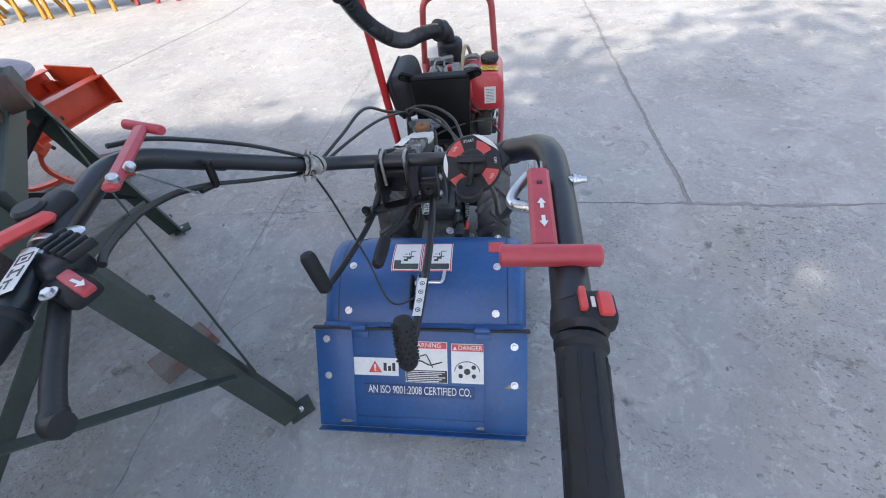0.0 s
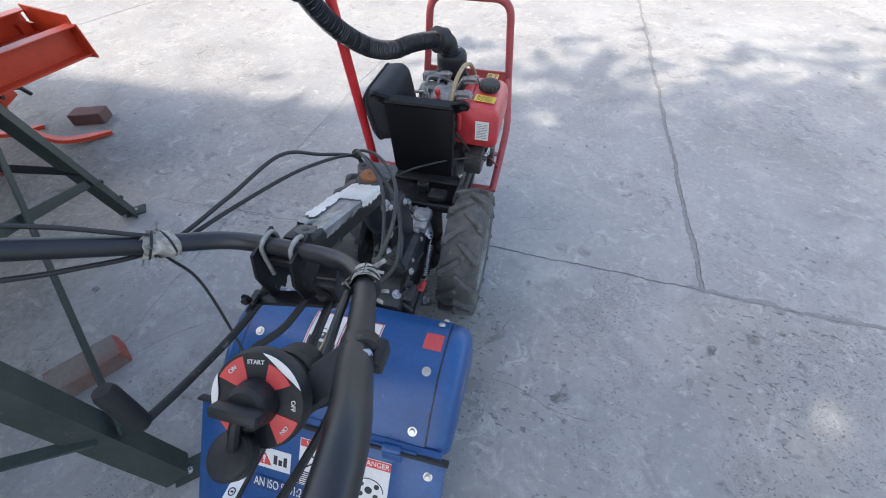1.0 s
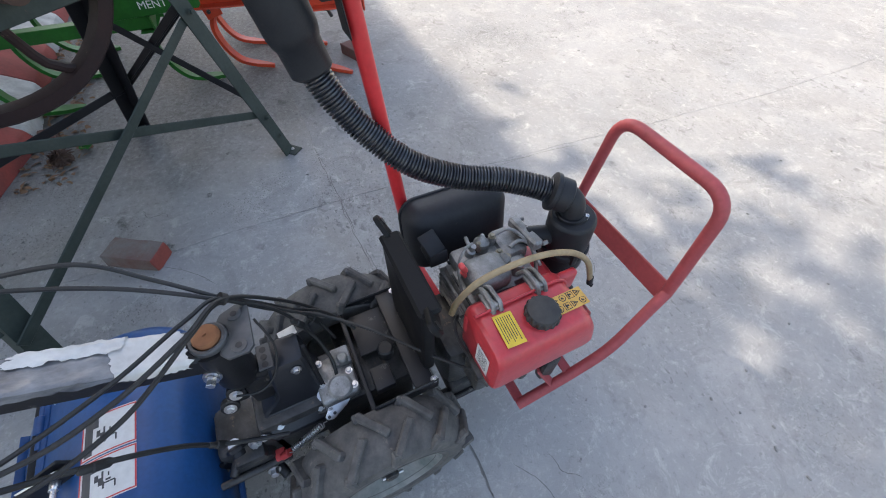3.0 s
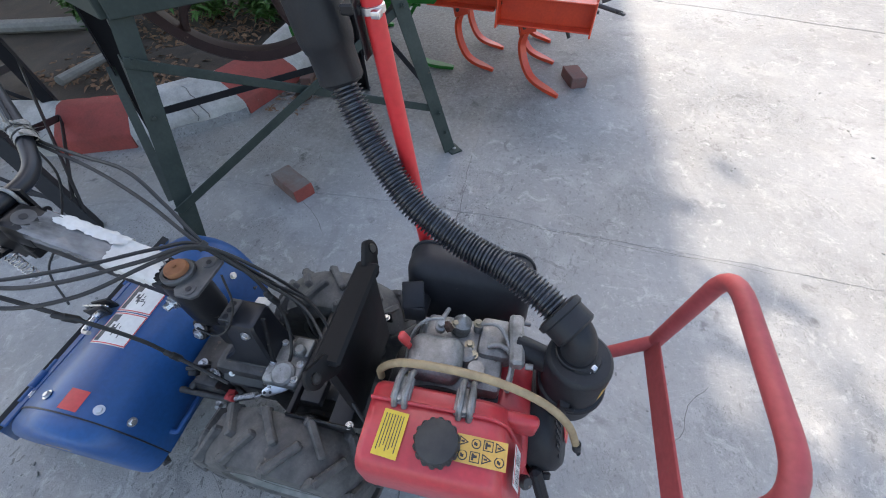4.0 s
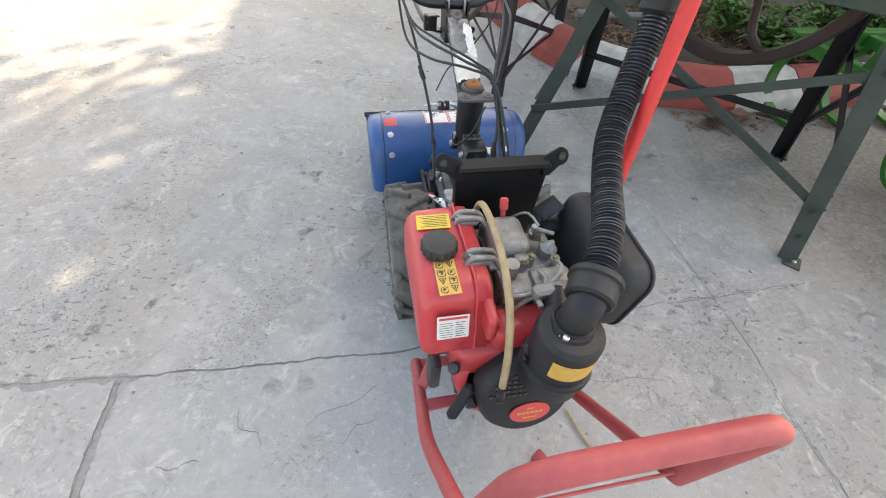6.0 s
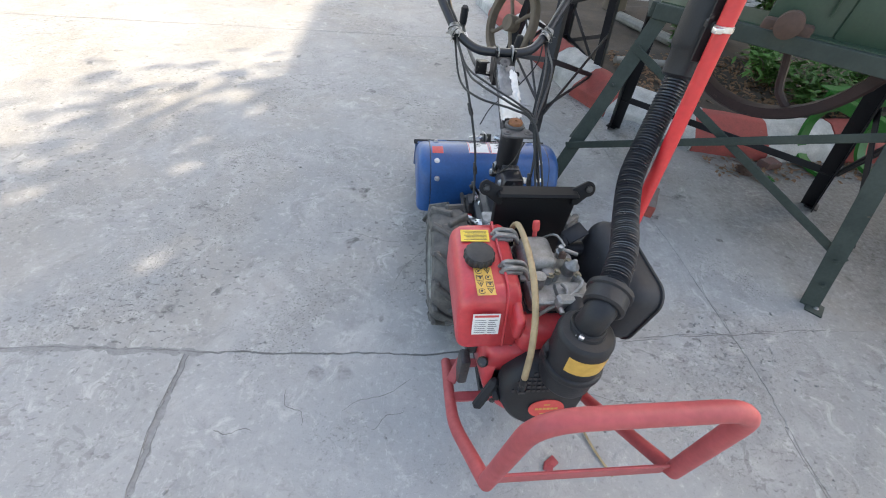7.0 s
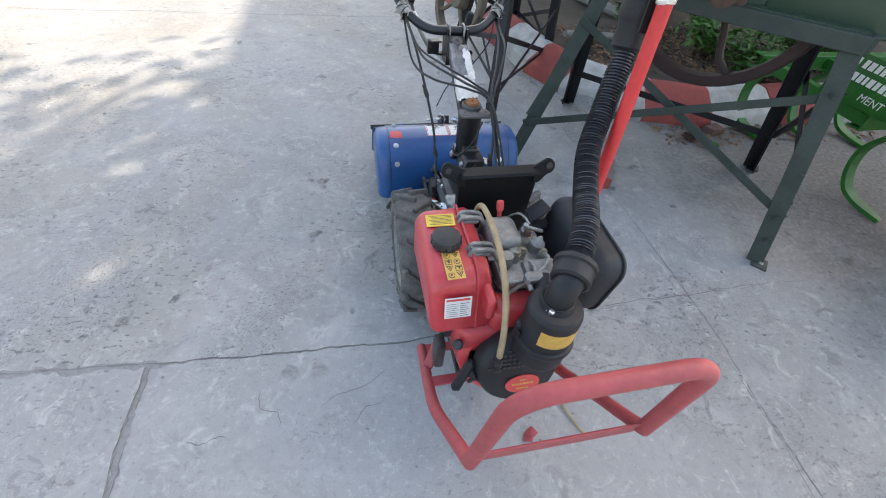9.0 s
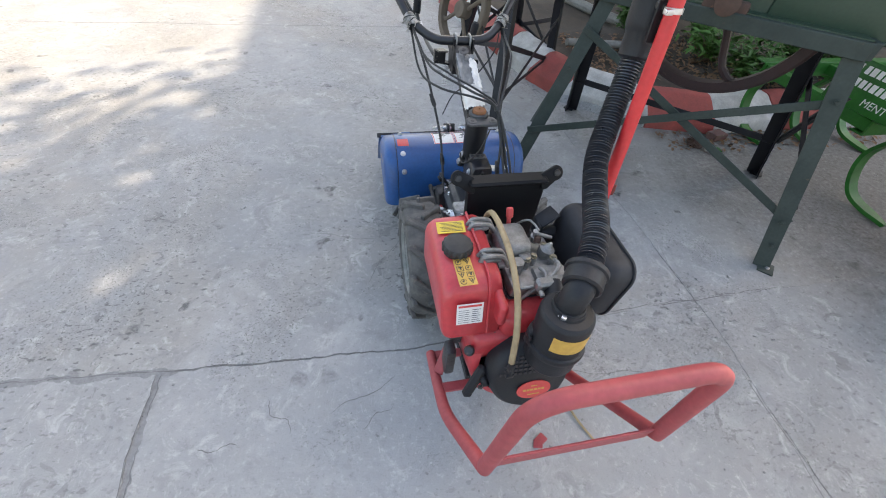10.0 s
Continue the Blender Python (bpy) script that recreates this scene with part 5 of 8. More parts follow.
# muffler guarded by a black pressed box
def rounded(w, h, r, n=6):
    """Outline of a rectangle with rounded corners."""
    return [(sx * (w / 2 - r) + r * math.cos(a), sy * (h / 2 - r) + r * math.sin(a)) for sx, sy, a0 in ((1, 1, 0), (-1, 1, 90), (-1, -1, 180), (1, -1, 270)) for a in [radians(a0 + 90 * k / n) for k in range(n + 1)]]


muff = frame_of((-0.182, 0.222, 0.594), (0, 1, 0), (-0.18, 0, 0.98))
muffler = part("muffler", [moved(box(0, 0, 0, 0.288, 0.194, 0.118, 0.046, seg=6), muff), beam((-0.12, 0.105, 0.668), (-0.07, 0.118, 0.640), 0.048, 0.006, bevel=0.002), beam((-0.07, 0.118, 0.642), (-0.066, 0.12, 0.600), 0.048, 0.006, (1, 0, 0), bevel=0.002), rod((-0.08, 0.12, 0.60), (-0.15, 0.12, 0.60), 0.022)], MUFFLER_BLACK, tiller, "black pressed-steel muffler box", smooth=50)
part("muffler_seam", prism(rounded(0.296, 0.202, 0.050), muff @ Matrix.Translation((0, 0, -0.030)), 0.007, 0.002), MUFFLER_BLACK, muffler)

# air cleaner, elbow and snorkel
ac = Vector((0.003, 0.460, 0.515))
cleaner = part("air_cleaner", [lathe([(0.045, 0.0), (0.057, 0.012), (0.060, 0.020), (0.060, 0.066), (0.0655, 0.069), (0.0665, 0.074), (0.0665, 0.080), (0.0645, 0.084), (0.0595, 0.086), (0.0595, 0.172), (0.0575, 0.180), (0.052, 0.185), (0.036, 0.187), (0.034, 0.194), (0.0, 0.194)], ac, (0, -0.05, 1), 44), rod((-0.025, 0.335, 0.645), (0.0, 0.445, 0.63), 0.026), box(0.056, 0.440, 0.60, 0.03, 0.02, 0.05, 0.006), beam((-0.045, 0.445, 0.52), (-0.07, 0.40, 0.47), 0.02, 0.02)], PLASTIC, tiller, "round black oil-bath air cleaner")
part("cleaner_clip", [beam((0.063, 0.452, 0.570), (0.068, 0.450, 0.615), 0.014, 0.004, (1, 0, 0)), box(0.069, 0.450, 0.612, 0.008, 0.018, 0.010, 0.002)], BLACK, cleaner)
n = 16
lab_f = [[2 * k, 2 * k + 2, 2 * k + 3, 2 * k + 1] for k in range(n)]
lab = []
for k in range(n + 1):
    a = radians(-46 + 92 * k / n)
    side = Vector((-1, 0, 0)) * math.sin(a) + Vector((0, 1, 0.05)).normalized() * math.cos(a)
    for h in (0.110, 0.156):
        lab.append(ac + Vector((0, -0.05, 1)).normalized() * h + side.normalized() * 0.0601)
part("label_band", (lab, lab_f), STICK_TAN, cleaner, "tan paper label round the cleaner", smooth=60)
part("clamp", lathe([(0.034, 0), (0.036, 0.002), (0.036, 0.010), (0.034, 0.012)], (0.000, 0.442, 0.699), (0, -0.05, 1), 26), BLACK, cleaner)
part("clamp_screw", [box(0.024, 0.470, 0.706, 0.012, 0.014, 0.010, 0.003, rot=(0, 0, -40)), rod((0.012, 0.476, 0.706), (0.034, 0.463, 0.706), 0.0028)], ZINC, cleaner)
part("elbow", tube(smooth_path([(0.000, 0.442, 0.690), (-0.001, 0.443, 0.715), (-0.005, 0.441, 0.736), (-0.017, 0.432, 0.750), (-0.034, 0.409, 0.758)], 0.006), 0.030, 24), PLASTIC, cleaner, "black rubber elbow")
HOSE = [(-0.015, 0.435, 0.749), (-0.062, 0.370, 0.768), (-0.106, 0.296, 0.781), (-0.145, 0.202, 0.793), (-0.183, 0.105, 0.835), (-0.231, 0.032, 0.901), (-0.266, -0.017, 0.972), (-0.292, -0.052, 1.048)]
path = smooth_path(HOSE, 0.0008)
acc, along = 0.0, [0.0]
for a, b in zip(path, path[1:]):
    acc += (b - a).length
    along.append(acc)
snorkel = part("snorkel_hose", tube(path, 0.03, 22, [0.0228 + 0.0072 * max(0.0, math.sin(2 * math.pi * s / 0.0076)) ** 0.7 for s in along]), HOSE_BLACK, tiller, "black corrugated snorkel hose", smooth=60)
d0 = (path[50] - path[16]).normalized()
part("cuff", lathe([(0.036, -0.026), (0.0415, -0.022), (0.0415, 0.008), (0.046, 0.011), (0.046, 0.021), (0.036, 0.025)], path[34], d0, 30), PLASTIC, snorkel, "thick black rubber cuff")
d1 = (path[-1] - path[-20]).normalized()
up1 = (d1 * 0.5 + Vector((-0.05, -0.16, 1)).normalized()).normalized()
part("cuff", lathe([(0.036, -0.01), (0.041, -0.004), (0.041, 0.045), (0.044, 0.050), (0.046, 0.058), (0.048, 0.066), (0.048, 0.34), (0.044, 0.35), (0.0, 0.35)], path[-1] - d1 * 0.02, up1, 34), PLASTIC, snorkel, "wide black intake sleeve")
POLE = [(-0.253, 0.135, 0.34), (-0.262, 0.085, 0.78), (-0.275, 0.010, 1.42)]
pole = part("snorkel_pole", [tube(POLE, 0.0165, 18), beam((-0.253, 0.135, 0.36), (-0.09, 0.15, 0.34), 0.03, 0.008)], RED_POLE, tiller, "bright red support pole")
_c0, _c1 = Vector((-0.262, 0.085, 0.78)), Vector((-0.275, 0.010, 1.42))
part("slotted_strap", beam(_c0.lerp(_c1, 0.47) + Vector((0, -0.021, 0)), _c0.lerp(_c1, 0.72) + Vector((0, -0.021, 0)), 0.052, 0.003, (0, 1, 0)), BLACK, pole, "black slotted strap")
for z in (1.150,):
    c = Vector((-0.262, 0.085, 0.78)).lerp(Vector((-0.275, 0.010, 1.42)), (z - 0.78) / 0.64)
    part("hose_band", [lathe([(0.018, -0.006), (0.0195, -0.005), (0.0195, 0.005), (0.018, 0.006)], c, (-0.02, -0.117, 1), 22), box(c.x + 0.02, c.y + 0.012, c.z, 0.018, 0.014, 0.011, 0.002)], ZINC, pole, "zinc worm-drive band")
    part("hose_bracket", beam(c + Vector((0, -0.015, 0)), c + Vector((-0.004, -0.05, -0.002)), 0.03, 0.016), BLACK, pole)

# front guard of welded red tube
rail_r = [(0.235, 0.24, 0.205), (0.243, 0.40, 0.285), (0.250, 0.50, 0.37), (0.218, 0.662, 0.512)]
rail_l = [(-0.125, 0.24, 0.205), (-0.133, 0.40, 0.290), (-0.150, 0.52, 0.39), (-0.166, 0.664, 0.514)]
guard = part("front_guard", [tube(fillet(rail_r, 0.08), 0.0155, 16), tube(fillet(rail_l, 0.08), 0.0155, 16),
                             tube(fillet([(0.217, 0.664, 0.512), (0.195, 0.672, 0.828), (-0.138, 0.672, 0.832), (-0.166, 0.666, 0.514)], 0.07), 0.016, 18)], RED_TUBE, tiller, "faded red welded tube guard")
part("guard_plate", [beam((0.213, 0.658, 0.508), (-0.163, 0.660, 0.510), 0.006, 0.072, (0, 0.10, 1))], RED_TUBE, guard)
part("guard_brace", [beam((0.238, 0.395, 0.29), (-0.13, 0.395, 0.29), 0.03, 0.006), beam((0.225, 0.25, 0.21), (-0.12, 0.25, 0.21), 0.03, 0.008), beam((0.235, 0.34, 0.27), (0.20, 0.30, 0.34), 0.03, 0.006)], RED_TUBE, guard)
part("engine_bed", [beam((0.12, -0.12, 0.20), (0.12, 0.34, 0.20), 0.04, 0.03), beam((-0.08, -0.12, 0.20), (-0.08, 0.34, 0.20), 0.04, 0.03)], BLACK, tiller)


# ---- rotary hood, rear flap and their stickers ----
HC = -0.015
prof = [(-0.520, 0.200), (-0.524, 0.270), (-0.536, 0.335), (-0.556, 0.385), (-0.585, 0.418), (-0.625, 0.437), (-0.680, 0.443), (-0.730, 0.435), (-0.785, 0.410), (-0.835, 0.375), (-0.885, 0.332)]
fine = [(p.x, p.y) for p in smooth_path([Vector((a, b, 0)) for a, b in prof], 0.012)]
hood = part("rotary_hood", [sweep_sheet(fine, HC - 0.262, HC + 0.262, 0.003)], BLUE, tiller, "glossy blue pressed hood over the tines", smooth=50)
for s in (-1, 1):
    steps = [(0.261, 0.004), (0.266, 0.0035), (0.285, 0.004), (0.300, 0.008), (0.311, 0.016), (0.318, 0.028), (0.321, 0.044), (0.322, 0.075)]
    vs, rows = [], len(fine)
    for w, inset in steps:
        for (y, z), (y0, z0), (y1, z1) in zip(fine, [fine[0]] + fine[:-1], fine[1:] + [fine[-1]]):
            t = Vector((0, y1 - y0, z1 - z0)).normalized()
            vs.append(Vector((HC + s * w, y + t.z * -inset, z + t.y * inset)))
    fs = [[i * rows + k, i * rows + k + 1, (i + 1) * rows + k + 1, (i + 1) * rows + k] for i in range(len(steps) - 1) for k in range(rows - 1)]
    fs.append([(len(steps) - 1) * rows + k for k in range(rows)])
    part("hood_end", (vs, fs), BLUE, hood, "rounded pressed end of the hood", smooth=45)
    part("hood_seam", sweep_sheet(fine, HC + s * 0.264 - 0.0015, HC + s * 0.264 + 0.0015, 0.004), STICK_BLACK, hood, smooth=50)
    part("end_print", flat(frame_of((HC + s * 0.3225, -0.70, 0.34), (0, -s, 0), (0, 0, 1)), -0.035, -0.004, 0.035, 0.004), STICK_TAN, hood)


def on_hood(y):
    """Height and outward normal of the hood at a given y."""
    for (a, b), (c, d) in zip(fine, fine[1:]):
        if c <= y <= a:
            u = (a - y) / max(1e-9, a - c)
            t = Vector((0, c - a, d - b)).normalized()
            nn = Vector((0, t.z, -t.y))
            return b + (d - b) * u, nn if nn.dot(Vector((0, y + 0.70, b - 0.2))) > 0 else -nn
    return fine[-1][1], Vector((0, 0, 1))


for x, y in ((0.222, -0.545), (-0.235, -0.545), (0.222, -0.592), (-0.237, -0.592), (0.218, -0.732), (-0.240, -0.728), (0.213, -0.853), (-0.245, -0.85)):
    z, n = on_hood(y)
    part("bolt", bolt(Vector((x, y, z + 0.002)), n, 0.0075, 0.006), ZINC, hood)


def patch(x0, x1, y0, y1, lift):
    """A sheet lying on the hood's curve."""
    ys = [y0 + (y1 - y0) * k / 8 for k in range(9)]
    vs = []
    for y in ys:
        z, n = on_hood(y)
        for x in (x0, x1):
            vs.append(Vector((x, y, z)) + n * lift)
    return vs, [[2 * k, 2 * k + 1, 2 * k + 3, 2 * k + 2] for k in range(8)]


part("sticker", patch(0.192, 0.240, -0.678, -0.630, 0.0012), STICK_RED, hood, "plain square red reflector sticker")
for x0, x1 in ((-0.115, -0.020), (-0.017, 0.078)):
    part("sticker", patch(x0, x1, -0.745, -0.635, 0.0008), WHITE, hood, "white pictogram sticker with a red border")
    for a, b, c, d in ((x0 + 0.002, x1 - 0.002, -0.745, -0.742), (x0 + 0.002, x1 - 0.002, -0.638, -0.635), (x0 + 0.002, x0 + 0.005, -0.742, -0.638), (x1 - 0.005, x1 - 0.002, -0.742, -0.638)):
        part("sticker_border", patch(a, b, c, d, 0.0012), STICK_RED, hood)
    part("pictogram", patch(x0 + 0.008, x1 - 0.008, -0.738, -0.720, 0.0012), STICK_GREY, hood)
    part("pictogram", patch(x0 + 0.008, x0 + 0.030, -0.720, -0.708, 0.0012), STICK_GREY, hood)
    for a, b, c, d in ((0.038, 0.052, -0.712, -0.704), (0.046, 0.062, -0.704, -0.694), (0.034, 0.046, -0.698, -0.694), (0.056, 0.070, -0.696, -0.692), (0.058, 0.061, -0.692, -0.672), (0.052, 0.056, -0.690, -0.680), (0.060, 0.074, -0.674, -0.671), (0.040, 0.048, -0.686, -0.683)):
        part("pictogram", patch(x0 + a, x0 + b, c, d, 0.0012), STICK_GREY, hood)
# latch pin and depth rod bracket
part("latch", [tube(fillet([(0.005, -0.790, 0.432), (0.055, -0.790, 0.432), (0.060, -0.752, 0.446)], 0.012), 0.0055, 10), rod((-0.03, -0.79, 0.425), (0.01, -0.79, 0.432), 0.009), beam((-0.02, -0.77, 0.43), (-0.02, -0.86, 0.40), 0.006, 0.05), bolt((-0.016, -0.80, 0.43), (1, 0, 0), 0.006, 0.006)], ZINC, hood, "bent plated latch pin")
part("latch_bracket", [beam((-0.04, -0.765, 0.435), (-0.04, -0.86, 0.385), 0.006, 0.05), beam((-0.012, -0.765, 0.435), (-0.012, -0.86, 0.385), 0.006, 0.05)], BLACK, hood)
part("edge_bar", beam((HC - 0.31, -0.885, 0.338), (HC + 0.31, -0.885, 0.338), 0.02, 0.008), BLUE, hood)
part("hood_handle", tube(fillet([(0.205, -0.524, 0.245), (0.202, -0.506, 0.240), (0.085, -0.505, 0.240), (0.080, -0.524, 0.245)], 0.02), 0.0075, 10), BLUE, hood, "bent blue rod along the front edge")
part("rotor_shaft", [rod((-0.25, -0.69, 0.22), (0.25, -0.69, 0.22), 0.025)], GREASE, tiller)
for k in range(10):
    x, a = -0.225 + 0.05 * k, radians(72 * k)
    part("tine", [tube(fillet([(x, -0.69, 0.22), (x, -0.69 + 0.13 * math.cos(a), 0.22 + 0.13 * math.sin(a)), (x + (0.04 if k % 2 else -0.04), -0.69 + 0.17 * math.cos(a + 0.3), 0.22 + 0.17 * math.sin(a + 0.3))], 0.05), 0.011, 8)], GREASE, tiller, "dark curved rotary blade")
for x in (-0.06, 0.06):
    part("hood_bracket", beam((x, -0.50, 0.25), (x, -0.53, 0.30), 0.01, 0.04), BLACK, tiller)

# the hinged rear flap: its plane runs down and back
F0, F1 = Vector((0, -0.893, 0.328)), Vector((0, -1.102, 0.078))
fdir = (F1 - F0).normalized()
flap_m = frame_of(Vector((-0.025, F0.y, F0.z)), (1, 0, 0), -fdir)
FL = (F1 - F0).length
flap = part("rear_flap", [moved(box(0, -FL / 2, -0.0015, 0.662, FL, 0.003, 0.001), flap_m)], BLUE, tiller, "hinged blue rear flap with scuffed lower edge")
for a in ((0.265, -FL / 2, 0.0012, 0.128, FL - 0.004, 0.003, 0.001), (-0.268, -FL / 2, 0.0012, 0.12, FL - 0.004, 0.003, 0.001)):
    part("flap_side", moved(box(*a), flap_m), BLUE, flap)
# raised black strip along the line between hood and flap
part("hinge_strip", moved(box(0.004, 0.006, 0.010, 0.668, 0.008, 0.022, 0.003), flap_m), HINGE_BLACK, flap, "black strip along the hinge")
part("flap_lip", moved(box(0, -FL - 0.004, 0.010, 0.655, 0.004, 0.026, 0.0015), flap_m), BLUE, flap)
part("flap_bead", moved(box(0, -FL + 0.035, 0.0005, 0.40, 0.005, 0.004, 0.0015), flap_m), BLUE, flap)
for x in (-0.305, 0.305):
    for u in (0.035, 0.155):
        part("bolt", bolt(flap_m @ Vector((x * 0.96, -u - (0.01 if x > 0 else 0), 0.003)), flap_m.to_3x3() @ Vector((0, 0, 1)), 0.0075, 0.006), ZINC, flap)
for x in (-0.18, 0.20):
    part("hinge", [moved(rod((x - 0.06, 0.006, 0.008), (x + 0.06, 0.006, 0.008), 0.008), flap_m), moved(rod((x - 0.025, 0.006, 0.010), (x + 0.022, 0.006, 0.010), 0.012), flap_m), moved(box(x, -0.012, 0.004, 0.05, 0.03, 0.004, 0.001), flap_m)], BLUE, flap, "blue piano hinge")
fx = 0.025


def fs(x0, u0, x1, u1, mat, name="sticker", lift=0.0016, label=""):
    return part(name, flat(flap_m, x0 + fx, -u0, x1 + fx, -u1, lift, 0.0005), mat, flap, label)


fs(-0.232, 0.092, -0.088, 0.150, WHITE, label="torn white sticker with a red warning triangle")
tri_m = flap_m @ Matrix.Translation((-0.185 + fx, -0.140, 0.0022))
part("pictogram", prism([(0, 0), (0.044, 0), (0.022, 0.038)], tri_m, 0.0004), STICK_RED, flap)
part("pictogram", prism([(0.0195, 0.012), (0.0245, 0.012), (0.0255, 0.026), (0.0185, 0.026)], tri_m @ Matrix.Translation((0, 0, 0.0005)), 0.0004), WHITE, flap)
part("pictogram", prism([(0.0195, 0.005), (0.0245, 0.005), (0.0245, 0.009), (0.0195, 0.009)], tri_m @ Matrix.Translation((0, 0, 0.0005)), 0.0004), WHITE, flap)
for k in range(3):
    fs(-0.136 + 0.014 * k, 0.108 + 0.01 * (k % 2), -0.126 + 0.014 * k, 0.134, STICK_BLACK, "pictogram", 0.0022)
fs(-0.066, 0.036, 0.066, 0.168, WHITE, label="white warning sticker with a red heading")
fs(-0.064, 0.038, 0.064, 0.058, STICK_RED, "sticker_band", 0.0022)
lettering("lettering", "WARNING", 0.020, flap_m @ Matrix.Translation((0.0 + fx, -0.048, 0.0030)), WHITE, flap, 0.095)
fs(-0.064, 0.128, 0.064, 0.166, STICK_BLACK, "sticker_band", 0.0022)
for k in range(6):
    fs(-0.060, 0.131 + 0.006 * k, 0.058 - 0.01 * (k % 3), 0.1335 + 0.006 * k, WHITE, "print_line", 0.0028)
part("pictogram", [moved(tube(fillet([(-0.05 + fx, -0.118, 0.0026), (-0.02 + fx, -0.095, 0.0026), (0.01 + fx, -0.112, 0.0026), (0.05 + fx, -0.100, 0.0026)], 0.01), 0.002, 6), flap_m), moved(tube(fillet([(-0.045 + fx, -0.075, 0.0026), (-0.02 + fx, -0.085, 0.0026), (0.0 + fx, -0.075, 0.0026), (0.02 + fx, -0.118, 0.0026)], 0.01), 0.0018, 6), flap_m)], STICK_BLACK, flap)
fs(0.078, 0.040, 0.178, 0.166, WHITE, label="white danger sticker with a red heading")
fs(0.080, 0.042, 0.176, 0.064, STICK_RED, "sticker_band", 0.0022)
lettering("lettering", "DANGER", 0.020, flap_m @ Matrix.Translation((0.136 + fx, -0.053, 0.0030)), WHITE, flap, 0.072)
part("pictogram", prism([(0, 0), (0.014, 0), (0.007, 0.012)], flap_m @ Matrix.Translation((0.083 + fx, -0.060, 0.0029)), 0.0004), WHITE, flap)
for dx, du in ((0, 0), (0.02, 0.014), (-0.02, 0.014), (0.02, -0.014), (-0.02, -0.014)):
    part("pictogram", moved(lathe([(0.010 if dx == 0 else 0.007, 0), (0.010 if dx == 0 else 0.007, 0.0005)], (0.126 + fx + dx, -0.128 - du, 0.0022), (0, 0, 1), 14), flap_m), STICK_BLACK, flap)
part("pictogram", moved(tube([(0.126 + fx + 0.038 * math.cos(a), -0.128 + 0.032 * math.sin(a), 0.0024) for a in [radians(12 * k) for k in range(16)]], 0.0012, 6), flap_m), STICK_BLACK, flap)
fs(-0.200, 0.178, 0.150, 0.216, STICK_NAVY, "sticker", 0.0016, "torn strip of blue certification lettering")
lettering("lettering", "AN ISO 9001:2008 CERTIFIED CO.", 0.036, flap_m @ Matrix.Translation((-0.025 + fx, -0.196, 0.0026)), WHITE, flap, 0.325)
for x, u in ((-0.265, 0.300), (0.17, 0.305), (0.262, 0.165)):
    rs = random.Random(int(abs(x) * 1000))
    blot = [(x + fx + 0.030 * math.cos(k * 0.5236) * rs.uniform(0.4, 1.0), -u - 0.006 + 0.009 * math.sin(k * 0.5236) * rs.uniform(0.3, 1.0)) for k in range(12)]
    part("scuff", prism(blot, flap_m @ Matrix.Translation((0, 0, 0.0031 if abs(x) > 0.2 else 0.0016)), 0.0004), SCUFF, flap)

# ---- steering column, handlebar and levers ----
CX, CY = -0.017, -0.378
col = part("steering_column", [lathe([(0.030, 0.535), (0.036, 0.548), (0.041, 0.570), (0.042, 0.690), (0.040, 0.703)], (CX, CY, 0), (0, 0, 1), 30), box(-0.018, -0.355, 0.490, 0.062, 0.062, 0.110, 0.012), box(-0.018, -0.330, 0.545, 0.052, 0.050, 0.034, 0.008)], BLACK, tiller, "black cast swivel column")
part("column_collar", lathe([(0.030, 0.0), (0.034, 0.003), (0.034, 0.012), (0.031, 0.015), (0.026, 0.015), (0.026, 0.004)], (CX, CY, 0.703), (0, 0, 1), 28), PLATE, col, "worn steel ring round the cap")
part("column_cap", lathe([(0.0235, 0.0), (0.0245, 0.016), (0.022, 0.021), (0.004, 0.022), (0.004, 0.026), (0.0, 0.026)], (CX - 0.002, CY, 0.706), (0, 0, 1), 24), RUST, col, "rusty brown cap")
part("swivel_plate", prism([(-0.058, 0.004), (-0.046, -0.026), (-0.030, -0.034), (-0.018, -0.018), (0.006, -0.014), (0.022, -0.030), (0.040, -0.034), (0.054, -0.022), (0.054, 0.014), (0.044, 0.024), (-0.046, 0.026), (-0.056, 0.018)], frame_of((-0.0185, -0.329, 0.700), (1, 0, 0), (0, 1, 0)), 0.008, 0.0015), PLATE, col, "grey-black swivel plate with two holes")
for x in (-0.054, 0.017):
    part("plate_boss", lathe([(0.0145, 0), (0.0140, 0.0025), (0.0065, 0.003)], (x, -0.329, 0.7078), (0, 0, 1), 18), PLATE, col)
    part("plate_hole", lathe([(0.0062, 0), (0.0062, 0.0012)], (x, -0.329, 0.7104), (0, 0, 1), 14), STICK_BLACK, col)
part("spring_washer", lathe([(0.017, 0), (0.017, 0.004), (0.010, 0.005)], (0.019, -0.400, 0.645), (1, -0.25, 0.1), 22), ZINC, col)
part("spring_washer", lathe([(0.013, 0), (0.013, 0.004), (0.009, 0.005)], (0.0235, -0.401, 0.6455), (1, -0.25, 0.1), 20), ZINC, col)
part("bolt", bolt((0.027, -0.402, 0.646), (1, -0.25, 0.1), 0.009, 0.014), ZINC, col)
